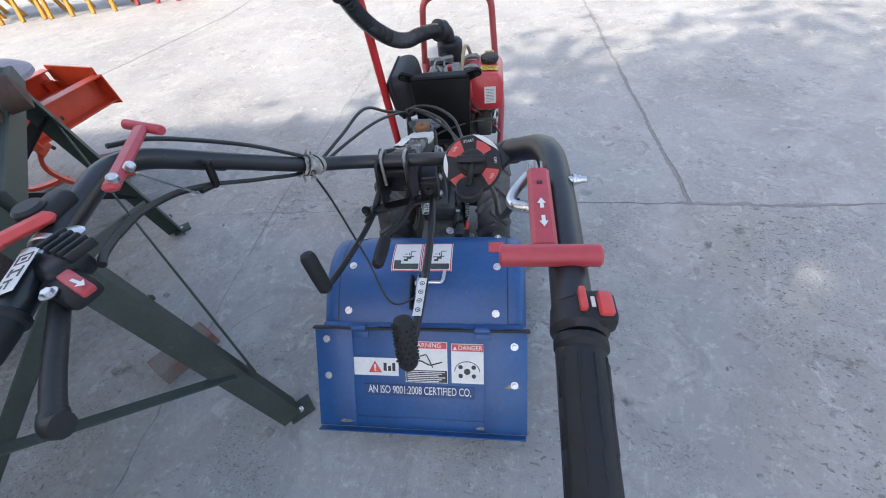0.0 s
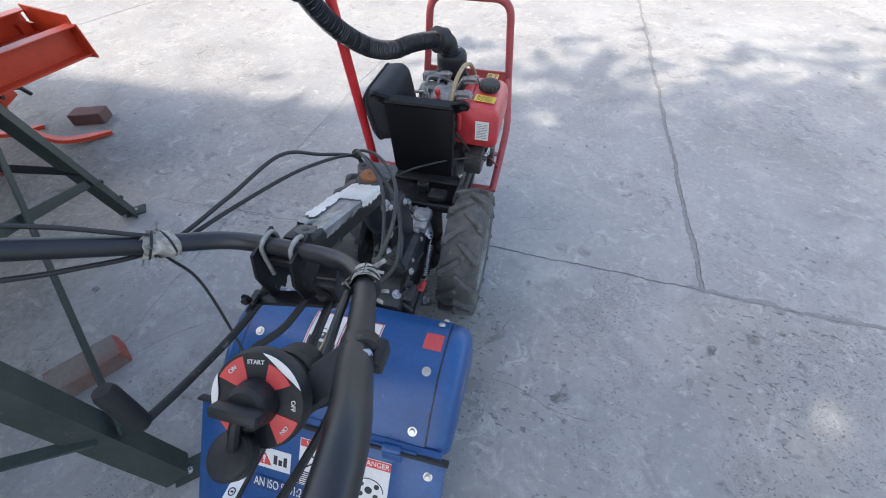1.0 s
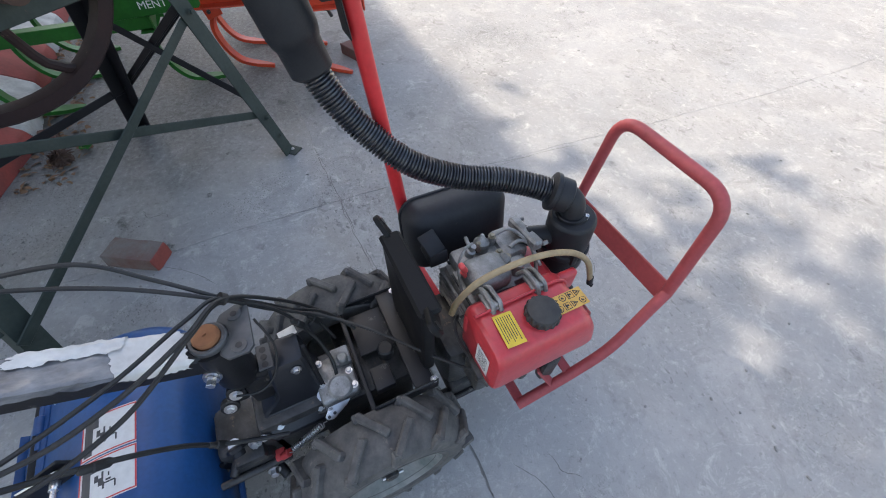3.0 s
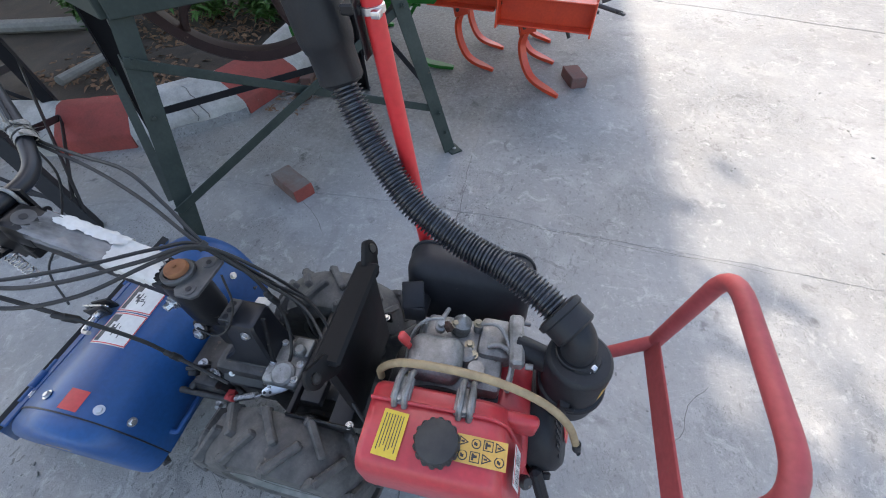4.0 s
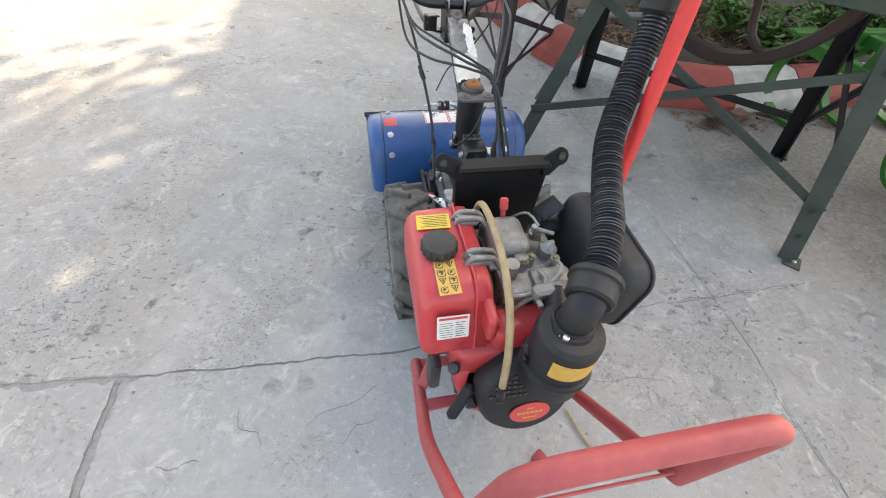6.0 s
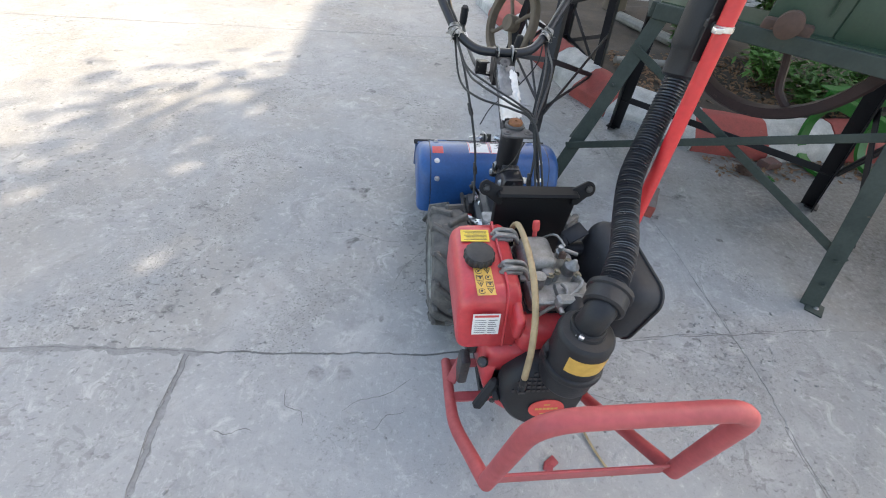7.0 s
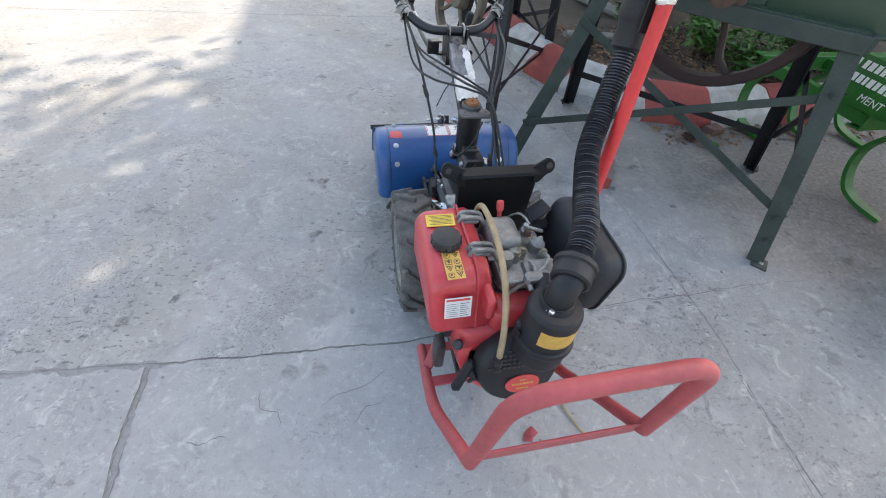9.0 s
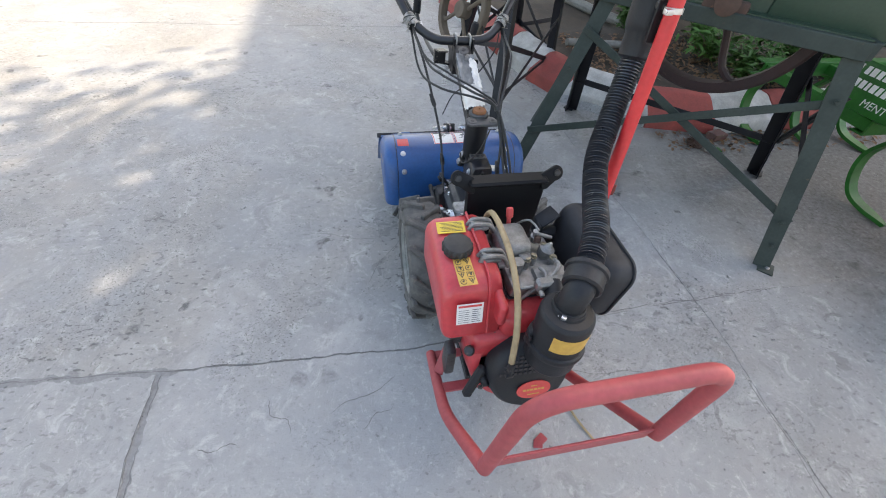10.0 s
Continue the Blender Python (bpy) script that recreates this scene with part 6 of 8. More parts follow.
for y, z in ((-0.398, 0.530), (-0.428, 0.480)):
    part("column_lug", [prism([(0.020 * math.cos(k * 0.5236), 0.020 * math.sin(k * 0.5236)) for k in range(12)], frame_of((0.004, y, z), (0, 1, 0), (-0.35, 0, 0.94)), 0.016, 0.002), box(-0.012, y + 0.018, z - 0.008, 0.030, 0.040, 0.026, 0.006)], BLACK, col, "round black lug")
    part("bolt", bolt((0.021, y, z + 0.006), (0.94, 0, 0.35), 0.0085, 0.006), ZINC, col)
boom = part("handle_boom", [beam((-0.014, -0.385, 0.672), (-0.022, -0.695, 0.792), 0.062, 0.058, bevel=0.008), box(-0.019, -0.685, 0.788, 0.066, 0.060, 0.062, 0.010, rot=(-18, 0, 0))], BLACK, tiller, "black square boom with peeling wrap")
part("boom_boss", lathe([(0.021, 0), (0.020, 0.004), (0.008, 0.005)], (-0.020, -0.672, 0.8135), (0, 0.36, 0.93), 24), PLATE, boom)
part("plate_hole", lathe([(0.0075, 0), (0.0075, 0.001)], (-0.020, -0.6702, 0.8182), (0, 0.36, 0.93), 14), STICK_BLACK, boom)


def draped(u0, u1, w0, w1, lift, seed, fold, slope=0.0):
    """A thin sheet lying over the boom's top from u0 to u1 along it, its sides hanging down to w0 and w1, torn at the ends."""
    p, q = Vector((-0.014, -0.385, 0.672)), Vector((-0.022, -0.695, 0.792))
    x = (q - p).normalized()
    z = (Vector((0, 0, 1)) - x * x.z).normalized()
    y = z.cross(x)
    hw, hh, n, m = 0.032, 0.031, 26, 24
    vs = []
    for i in range(n + 1):
        for k in range(m + 1):
            v = -w0 + (w1 + w0) * k / m
            u = u0 + (u1 - u0) * i / n + slope * v
            end = 1.0 if i in (0, n) else (0.4 if i in (1, n - 1) else 0.0)
            u += end * (0.010 * noise.noise((k * 0.55, seed, i * 0.1)) + 0.006 * noise.noise((k * 1.7, seed + 4, i * 0.1))) / (q - p).length
            edge = 1.0 if k in (0, m) else 0.0
            v += edge * 0.008 * noise.noise((i * 0.6, seed + 2, k * 0.1))
            b = lift + fold * (0.0035 * abs(noise.noise((u * 9, v * 55, seed))) + 0.0022 * noise.noise((u * 26 + v * 60, v * 30, seed + 5)))
            if abs(v) <= hw:
                off = y * v + z * (hh + b)
            else:
                sg = 1 if v > 0 else -1
                off = y * sg * (hw + b) + z * (hh + b * 0.5 - (abs(v) - hw))
            vs.append(p.lerp(q, u) + off)
    fs = [[i * (m + 1) + k, i * (m + 1) + k + 1, (i + 1) * (m + 1) + k + 1, (i + 1) * (m + 1) + k] for i in range(n) for k in range(m)]
    return vs, fs


part("wrapping", draped(0.13, 0.90, 0.052, 0.050, 0.0012, 3, 0.9, 0.4), FOIL, boom, "torn translucent grey packing film", smooth=40)
part("wrapping", draped(0.13, 0.44, 0.050, 0.052, 0.0035, 8, 0.5, -0.5), PACKING, boom, "smooth white sheet of packing foam", smooth=50)
part("wrapping", draped(0.42, 0.84, 0.046, -0.010, 0.0050, 12, 1.6, 1.2), PACKING, boom, "torn crumpled white foam along the film", smooth=30)
# serrated clamp cheeks and U-bolts
for x in (-0.062, 0.012):
    teeth = [(0.0, 0.05), (0.0, -0.06)]
    for k in range(5):
        teeth += [(-0.012 - 0.014 * k, -0.085 + 0.012 * (k % 2)), (-0.019 - 0.014 * k, -0.07 - 0.012 * (k % 2))]
    teeth += [(-0.085, 0.0), (-0.07, 0.045)]
    part("clamp_cheek", prism([(-a, b) for a, b in teeth], frame_of((x, -0.700, 0.795), (0, -1, 0), (0, 0, 1)), 0.006), BLACK, boom, "black serrated clamp plate")
part("clamp_saddle", [box(-0.025, -0.732, 0.805, 0.075, 0.04, 0.02, 0.004), box(-0.025, -0.70, 0.76, 0.075, 0.012, 0.09, 0.003)], BLACK, boom)
for x in (-0.054, 0.002):
    part("u_bolt", tube(fillet([(x, -0.755, 0.775), (x, -0.755, 0.853), (x, -0.709, 0.853), (x, -0.709, 0.775)], 0.022), 0.0042, 10), ALU, boom, "dull zinc U-bolt")
BAR = [(-0.258, -1.480, 1.055), (-0.285, -1.350, 1.057), (-0.338, -1.20, 1.061), (-0.381, -1.04, 1.062), (-0.205, -0.812, 0.880), (-0.130, -0.738, 0.834), (-0.026, -0.731, 0.829), (0.090, -0.735, 0.832), (0.165, -0.800, 0.875), (0.286, -1.060, 1.062), (0.288, -1.16, 1.062), (0.274, -1.480, 1.060)]
bar = part("handlebar", tube(fillet(BAR, 0.07, 9), 0.0163, 18), BLACK_GLOSS, tiller, "bent black tube handlebar")
for pts in ([(0.231, -0.945, 0.981), (0.286, -1.060, 1.062), (0.288, -1.16, 1.062), (0.282, -1.322, 1.062)], [(-0.298, -0.930, 0.973), (-0.381, -1.04, 1.062), (-0.338, -1.20, 1.061), (-0.290, -1.336, 1.057)]):
    part("arm_sleeve", tube(fillet(pts, 0.07, 9), 0.0178, 20), BLACK_GLOSS, bar, "thick black sleeve over the arm")


def wrap(c, d, n, r, seed):
    """Turns of torn flat tape round a tube, with frayed flakes standing off."""
    rr = random.Random(seed)
    m = axis_matrix(Vector(c), Vector(d).normalized())
    vs, fs, k, rows = [], [], 20, 9
    for j in range(rows):
        h = -0.024 + 0.048 * j / (rows - 1)
        for i in range(k):
            a = 2 * math.pi * i / k
            q = r + 0.0005 + 0.0028 * abs(noise.noise((math.cos(a) * 2.2, math.sin(a) * 2.2, j * 1.1 + seed)))
            vs.append(m @ Vector((q * math.cos(a), q * math.sin(a), h + 0.008 * noise.noise((math.cos(a) * 1.5, math.sin(a) * 1.5, j * 0.3 + seed + 9)))))
    for j in range(rows - 1):
        for i in range(k):
            fs.append([j * k + i, j * k + (i + 1) % k, (j + 1) * k + (i + 1) % k, (j + 1) * k + i])
    for _ in range(n):
        a, h = rr.uniform(0, 6.283), rr.uniform(-0.022, 0.022)
        s = m @ Vector((r * math.cos(a), r * math.sin(a), h))
        o = (m.to_3x3() @ Vector((math.cos(a), math.sin(a), rr.uniform(-0.8, 0.8)))).normalized()
        w = o.orthogonal().normalized() * rr.uniform(0.003, 0.006)
        j, i = rr.randrange(rows - 1), rr.randrange(k - 1)
        s = (vs[j * k + i] + vs[j * k + i + 1]) / 2
        t = s + o * rr.uniform(0.008, 0.022) + Vector((0, 0, rr.uniform(-0.012, 0.004)))
        vs += [t + w * 0.5, t - w * 0.7]
        fs.append([j * k + i, j * k + i + 1, len(vs) - 2, len(vs) - 1])
    return vs, fs


part("tape_wrap", wrap((-0.200, -0.806, 0.876), (0.25, 0.33, -0.2), 34, 0.0215, 1), TAPE, bar, "torn whitish cable tape")
part("tape_wrap", wrap((0.165, -0.800, 0.876), (0.2, -0.4, 0.28), 34, 0.0215, 2), TAPE, bar, "torn whitish cable tape")

for c, d in (((-0.200, -0.806, 0.876), (0.25, 0.33, -0.2)), ((0.165, -0.800, 0.876), (0.2, -0.4, 0.28))):
    d = Vector(d).normalized()
    for k, tilt in ((-0.012, 0.25), (0.012, -0.3)):
        q = (d + Vector((tilt, 0, -tilt))).normalized()
        part("cable_tie", lathe([(0.0222, -0.0022), (0.0246, -0.0012), (0.0246, 0.0012), (0.0222, 0.0022)], Vector(c) + d * k, q, 22), CABLE, bar)


def grip(x0, x1):
    """A moulded grip with ridges and end flanges from x0 to x1."""
    a, b = Vector(x0), Vector(x1)
    n = (b - a).length
    prof_g = [(0.0160, 0.0), (0.0215, 0.002), (0.0215, 0.008), (0.0185, 0.012)]
    k = 0.02
    while k < n - 0.03:
        w = 0.0196 - 0.0026 * k / n
        prof_g += [(w, k), (w, k + 0.030), (w - 0.0006, k + 0.031), (w - 0.0006, k + 0.034)]
        k += 0.035
    prof_g += [(0.0170, n - 0.02), (0.019, n - 0.015), (0.019, n), (0.0, n)]
    return lathe(prof_g, a, b - a, 26)


gr = part("hand_grip", grip((0.284, -1.352, 1.062), (0.274, -1.50, 1.060)), GRIP, bar, "ribbed black rubber grip")
for k in range(10):
    a = 2 * math.pi * k / 10
    off = Vector((math.cos(a), 0, math.sin(a)))
    part("grip_rib", rod(Vector((0.2830, -1.372, 1.062)) + off * 0.0190, Vector((0.2750, -1.480, 1.060)) + off * 0.0166, 0.0012, 6), GRIP, gr)
part("hand_grip", grip((-0.291, -1.335, 1.057), (-0.256, -1.49, 1.055)), GRIP, bar, "ribbed black rubber grip")
sw = part("throttle_switch", [lathe([(0.018, 0), (0.023, 0.006), (0.024, 0.026), (0.020, 0.032)], (0.286, -1.318, 1.062), (-0.06, -1, 0), 24), box(0.296, -1.331, 1.074, 0.034, 0.032, 0.024, 0.007)], PLASTIC, bar, "black switch housing on the grip")
part("rocker", [box(0.3025, -1.332, 1.087, 0.012, 0.022, 0.008, 0.003, rot=(0, 10, 0)), box(0.2855, -1.328, 1.088, 0.006, 0.022, 0.008, 0.002)], STICK_RED, sw, "red rocker button")
part("rocker_print", box(0.2935, -1.330, 1.0866, 0.003, 0.010, 0.001, 0), WHITE, sw)

# red T-shaped clutch lever on the far side of the grip
tl = part("t_lever", [beam((0.2635, -1.146, 1.084), (0.2615, -1.268, 1.082), 0.024, 0.012, bevel=0.004), lathe([(0.0085, 0), (0.0105, 0.002), (0.0105, 0.089), (0.009, 0.091)], (0.2195, -1.2755, 1.082), (1, 0, 0), 20)], RED_PLASTIC, bar, "red plastic T-handled lever")
for y, s in ((-1.210, 1), (-1.237, -1)):
    am = frame_of((0.2625, y, 1.0895), (s, 0, 0), (0, s, 0.0))
    part("arrow", prism([(-0.0018, -0.008), (0.0018, -0.008), (0.0018, 0.0), (0.0042, 0.0), (0, 0.008), (-0.0042, 0.0), (-0.0018, 0.0)], am, 0.0006), WHITE, tl)
part("lever_pivot", [rod((0.254, -1.150, 1.072), (0.316, -1.150, 1.072), 0.004), lathe([(0.0070, 0), (0.0070, 0.003), (0.0054, 0.004), (0.0054, 0.009), (0.0036, 0.010), (0.0036, 0.015)], (0.303, -1.150, 1.072), (1, 0, 0), 16)], ZINC, tl)
part("lever_slot", box(0.263, -1.176, 1.0902, 0.006, 0.004, 0.001, 0), STICK_BLACK, tl)
part("lever_fork", [tube(fillet([(0.254, -1.142, 1.074), (0.236, -1.166, 1.068), (0.232, -1.184, 1.066), (0.254, -1.190, 1.066)], 0.012), 0.0062, 12)], ZINC, tl, "bent bright steel fork")
part("lever_fork", [beam((0.254 + 0.008 * k, -1.150, 1.074), (0.254 + 0.008 * k, -1.118, 1.076), 0.003, 0.006) for k in range(3)], ALU, tl)
# rotary ignition switch on a bracket
sc, sd = Vector((0.182, -1.029, 1.015)), Vector((0.02, -0.70, 0.71)).normalized()
dial = part("ignition_switch", [lathe([(0.022, -0.075), (0.030, -0.07), (0.030, -0.03), (0.036, -0.014), (0.044, -0.010), (0.044, 0.0), (0.042, 0.003), (0.0, 0.003)], sc, sd, 30), lathe([(0.032, -0.045), (0.032, -0.035)], sc, sd, 20), beam(sc + Vector((0.02, 0.01, -0.02)), (0.246, -0.965, 1.005), 0.040, 0.008)], PLASTIC, bar, "black rotary ignition switch with red quarters")
dm = frame_of(sc + sd * 0.003, Vector((1, 0, 0)) - sd * sd.x, Vector((0, 0, 1)) - sd * sd.z)
for q, (a0, a1, r1) in enumerate(((0.62, 1.38, 0.0350), (2.05, 2.80, 0.0400), (3.75, 4.50, 0.0405), (5.35, 6.05, 0.0405))):
    pts = [(0.016 * math.cos(a0 + 0.15), 0.016 * math.sin(a0 + 0.15))] + [(r1 * math.cos(a0 + (a1 - a0) * k / 8), r1 * math.sin(a0 + (a1 - a0) * k / 8)) for k in range(9)] + [(0.016 * math.cos(a1 - 0.15), 0.016 * math.sin(a1 - 0.15))]
    part("dial_print", prism(pts, dm, 0.001), STICK_RED, dial)
for a, word in ((1.72, "START"), (0.12, "OFF"), (2.42, "ON"), (5.70, "ON")):
    lettering("lettering", word, 0.0055, dm @ Matrix.Translation((0.034 * math.cos(a), 0.034 * math.sin(a), 0.0016)) @ Matrix.Rotation(a - math.pi / 2, 4, "Z"), WHITE, dial)
for a0, a1 in ((0.45, 1.55), (2.75, 3.65)):
    outer = [(0.0428 * math.cos(a0 + (a1 - a0) * k / 12), 0.0428 * math.sin(a0 + (a1 - a0) * k / 12)) for k in range(13)]
    inner_arc = [((0.0425 - 0.0062 * math.sin(math.pi * k / 12)) * math.cos(a0 + (a1 - a0) * k / 12), (0.0425 - 0.0062 * math.sin(math.pi * k / 12)) * math.sin(a0 + (a1 - a0) * k / 12)) for k in range(11, 0, -1)]
    part("dial_rim", prism(outer + inner_arc, dm @ Matrix.Translation((0, 0, 0.0012)), 0.0006), WHITE, dial, "white crescent on the dial")
part("dial_knob", [lathe([(0.020, 0.003), (0.021, 0.006), (0.019, 0.020), (0.015, 0.023), (0.0, 0.023)], sc, sd, 24), moved(box(0, 0.001, 0.026, 0.044, 0.011, 0.016, 0.004), dm)], PLASTIC, dial)
fob = sc + Vector((-0.004, -0.043, -0.014))
part("ignition_key", [tube(smooth_path([sc + sd * 0.026, sc + sd * 0.034 + Vector((-0.001, -0.004, -0.012)), fob + Vector((0, 0.004, 0.006))], 0.006), 0.0048, 8), lathe([(0.0175, -0.008), (0.0195, -0.006), (0.0195, 0.006), (0.0175, 0.008), (0.012, 0.005), (0.0, 0.005)], fob, (0, -0.30, 0.95), 24)], PLASTIC, dial, "black key with a round fob")
part("switch_clamp", [lathe([(0.018, -0.011), (0.0205, -0.010), (0.0205, 0.010), (0.018, 0.011)], (0.243, -0.955, 0.987), (0.13, -0.26, 0.187), 22), box(0.262, -0.955, 0.988, 0.010, 0.030, 0.024, 0.003)], BLACK, bar, "black clamp band")
for q in ((0.252, -0.966, 1.006), (0.247, -0.947, 0.993)):
    part("bolt", bolt(q, (0.5, 0, 1), 0.005, 0.007), ZINC, bar)
part("wire_loom", tube(smooth_path([(0.185, -1.00, 0.97), (0.18, -0.95, 0.93), (0.165, -0.88, 0.91), (0.15, -0.83, 0.885)]), 0.006, 10), CABLE, bar)
part("wire_loom", [tube(smooth_path([(0.180, -1.0, 0.975), (0.172, -0.94, 0.93), (0.155, -0.86, 0.90)]), 0.0018, 6)], HOSE_TAN, bar, "tan signal wire")

# left grip: clutch lever, throttle and T-lever
part("throttle_body", [box(-0.345, -1.190, 1.080, 0.034, 0.060, 0.026, 0.010, rot=(0, 0, 8), seg=3), lathe([(0.018, 0), (0.019, 0.010), (0.015, 0.014)], (-0.352, -1.205, 1.085), (0, 0, 1), 22)], PLASTIC, bar, "black throttle lever body")
part("throttle_paddle", [beam((-0.322, -1.206, 1.086), (-0.348, -1.262, 1.090), 0.022, 0.014, bevel=0.006), beam((-0.346, -1.250, 1.090), (-0.396, -1.330, 1.092), 0.036, 0.015, bevel=0.007)], STICK_RED, bar, "red throttle paddle")
for y in (-1.238, -1.262):
    part("lever_band", lathe([(0.0165, -0.005), (0.0195, -0.004), (0.0195, 0.004), (0.0165, 0.005)], (-0.3205 - 0.35 * (y + 1.25), y, 1.060), (0.35, -1, 0), 22), ZINC, bar, "zinc clamp band")
part("band_eye", [lathe([(0.011, -0.003), (0.013, -0.002), (0.013, 0.002), (0.011, 0.003)], (-0.292, -1.226, 1.072), (0.2, 0.2, 1), 18), box(-0.310, -1.230, 1.070, 0.036, 0.016, 0.006, 0.002, rot=(0, 0, 15))], ZINC, bar, "zinc band eye")
part("lever_bracket", [box(-0.298, -1.262, 1.055, 0.080, 0.050, 0.036, 0.012, rot=(0, 0, -18), seg=3), box(-0.258, -1.292, 1.048, 0.055, 0.040, 0.030, 0.010, rot=(0, 0, -18))], PLASTIC, bar, "ribbed black lever bracket")
for k in range(5):
    part("bracket_rib", box(-0.302 + 0.013 * k, -1.241 - 0.0042 * k, 1.075, 0.005, 0.034, 0.012, 0.002, rot=(0, 0, -18)), PLASTIC, bar)
part("lever_flag", [box(-0.228, -1.300, 1.068, 0.054, 0.015, 0.010, 0.003, rot=(0, 0, -24))], RED_PLASTIC, bar, "red tab with an arrow")
part("arrow", prism([(-0.010, -0.0016), (0.004, -0.0016), (0.004, -0.005), (0.013, 0), (0.004, 0.005), (0.004, 0.0016), (-0.010, 0.0016)], frame_of((-0.215, -1.3055, 1.0765), (0.956, -0.292, 0), (0.292, 0.956, 0)), 0.0006), WHITE, bar)
part("bolt", bolt((-0.255, -1.312, 1.064), (0, 0, 1), 0.006, 0.005), ZINC, bar)
part("clutch_lever", tube(smooth_path([(-0.272, -1.302, 1.040), (-0.258, -1.320, 1.040), (-0.222, -1.366, 1.040), (-0.190, -1.405, 1.040), (-0.166, -1.430, 1.040)], 0.006), 0.010, 14, None), PLASTIC, bar, "curved black clutch lever")
part("lever_tip", tube(smooth_path([(-0.172, -1.424, 1.040), (-0.163, -1.434, 1.040), (-0.152, -1.434, 1.042)], 0.003), 0.0115, 14), PLASTIC, bar)
stm = frame_of((-0.299, -1.296, 1.0785), (0.38, -1, 0), (1, 0.38, 0.15))
part("bar_sticker", flat(stm, -0.034, -0.011, 0.030, 0.013, 0.0, 0.0008), WHITE, bar, "small blue-white sticker with a drawing")
for x0, y0, x1, y1 in ((-0.030, -0.008, -0.014, -0.006), (-0.030, 0.008, -0.014, 0.010), (-0.030, -0.006, -0.028, 0.008), (-0.016, -0.006, -0.014, 0.008), (-0.024, -0.002, -0.020, 0.004), (-0.008, -0.007, 0.004, -0.004), (-0.004, -0.004, -0.001, 0.006), (-0.008, 0.006, 0.008, 0.009), (0.010, -0.006, 0.013, 0.004), (0.014, 0.000, 0.024, 0.002), (0.016, -0.006, 0.024, -0.004)):
    part("print_line", flat(stm, x0, y0, x1, y1, 0.0008, 0.0004), STICK_GREY, bar)
tl2 = part("t_lever", [beam((-0.327, -1.015, 1.094), (-0.2635, -1.172, 1.094), 0.022, 0.013, bevel=0.005), lathe([(0.0062, 0), (0.0080, 0.002), (0.0080, 0.073), (0.0062, 0.076)], (-0.365, -1.002, 1.095), (0.085, -0.020, -0.006), 18)], RED_PLASTIC, bar, "red plastic T-handled lever")
part("bolt", [lathe([(0.0065, 0), (0.0065, 0.008), (0.005, 0.010)], (-0.266, -1.130, 1.096), (0.6, 0.2, 0.5), 16)], ZINC, tl2)
part("bolt", [lathe([(0.0070, 0), (0.0070, 0.008), (0.005, 0.010)], (-0.263, -1.160, 1.098), (0.3, 0, 1), 16)], ZINC, tl2)
part("cable_stop", [beam((-0.286, -0.980, 1.010), (-0.298, -0.980, 0.952), 0.014, 0.012), rod((-0.300, -0.972, 0.954), (-0.306, -1.010, 0.966), 0.006)], BLACK, bar)
part("cable_boot", tube(smooth_path([(-0.238, -1.262, 1.054), (-0.248, -1.246, 1.054), (-0.267, -1.206, 1.046)], 0.008), 0.0050, 10), CABLE, bar)
part("cable_end", [rod((-0.304, -1.02, 0.968), (-0.262, -1.128, 1.088), 0.0018)], ZINC, bar, "bare steel cable end")

# shift levers below the handlebar
part("shift_lever", [tube(smooth_path([(-0.100, -0.780, 0.700), (-0.118, -0.850, 0.688), (-0.135, -0.96, 0.700), (-0.146, -1.033, 0.715)]), 0.0075, 12), tube(fillet([(-0.100, -0.780, 0.700), (-0.085, -0.74, 0.735), (-0.07, -0.72, 0.76)], 0.01), 0.009, 10)], BLACK, tiller, "black bent shift rod with a knurled knob")
part("lever_knob", lathe([(0.010, -0.006), (0.0155, 0.0), (0.0165, 0.035), (0.0165, 0.085), (0.013, 0.095), (0.0, 0.097)], (-0.146, -1.036, 0.717), (-0.15, 0.14, 0.95), 18), GRIP, tiller, "knurled black rubber knob")
part("shift_lever", [tube(fillet([(0.01, -0.77, 0.735), (-0.01, -0.835, 0.722), (-0.043, -0.88, 0.720), (-0.043, -0.90, 0.720)], 0.02), 0.007, 10)], BLACK, tiller)
part("lever_knob", lathe([(0.009, 0.0), (0.0145, 0.006), (0.0155, 0.04), (0.0135, 0.085), (0.008, 0.092), (0.0, 0.093)], (-0.043, -0.888, 0.720), (0, -1, 0.05), 18), GRIP, tiller, "smooth black lever grip")
part("shift_lever", [tube(smooth_path([(0.060, -0.770, 0.745), (0.070, -0.86, 0.752), (0.075, -0.98, 0.755), (0.076, -1.12, 0.765), (0.077, -1.225, 0.785)]), 0.008, 12)], BLACK, tiller)
k3 = part("lever_knob", [lathe([(0.010, -0.008), (0.0155, 0.0), (0.0168, 0.02), (0.0168, 0.075), (0.014, 0.086), (0.0, 0.088)], (0.077, -1.236, 0.785), (0, 0.33, 0.95), 20)], GRIP, tiller, "studded black rubber knob")
for i in range(7):
    for j in range(12):
        a = 2 * math.pi * (j + 0.5 * (i % 2)) / 12
        p = axis_matrix((0.077, -1.236, 0.785), (0, 0.33, 0.95)) @ Vector((0.0166 * math.cos(a), 0.0166 * math.sin(a), 0.012 + 0.0105 * i))
        c = axis_matrix((0.077, -1.236, 0.785), (0, 0.33, 0.95)) @ Vector((0, 0, 0.012 + 0.0105 * i))
        part("stud", lathe([(0.0026, 0), (0.0014, 0.0025)], p, p - c, 5), GRIP, k3)
lm = frame_of((0.0755, -1.095, 0.7735), (0.0, 1, -0.05), (-1, 0, 0))
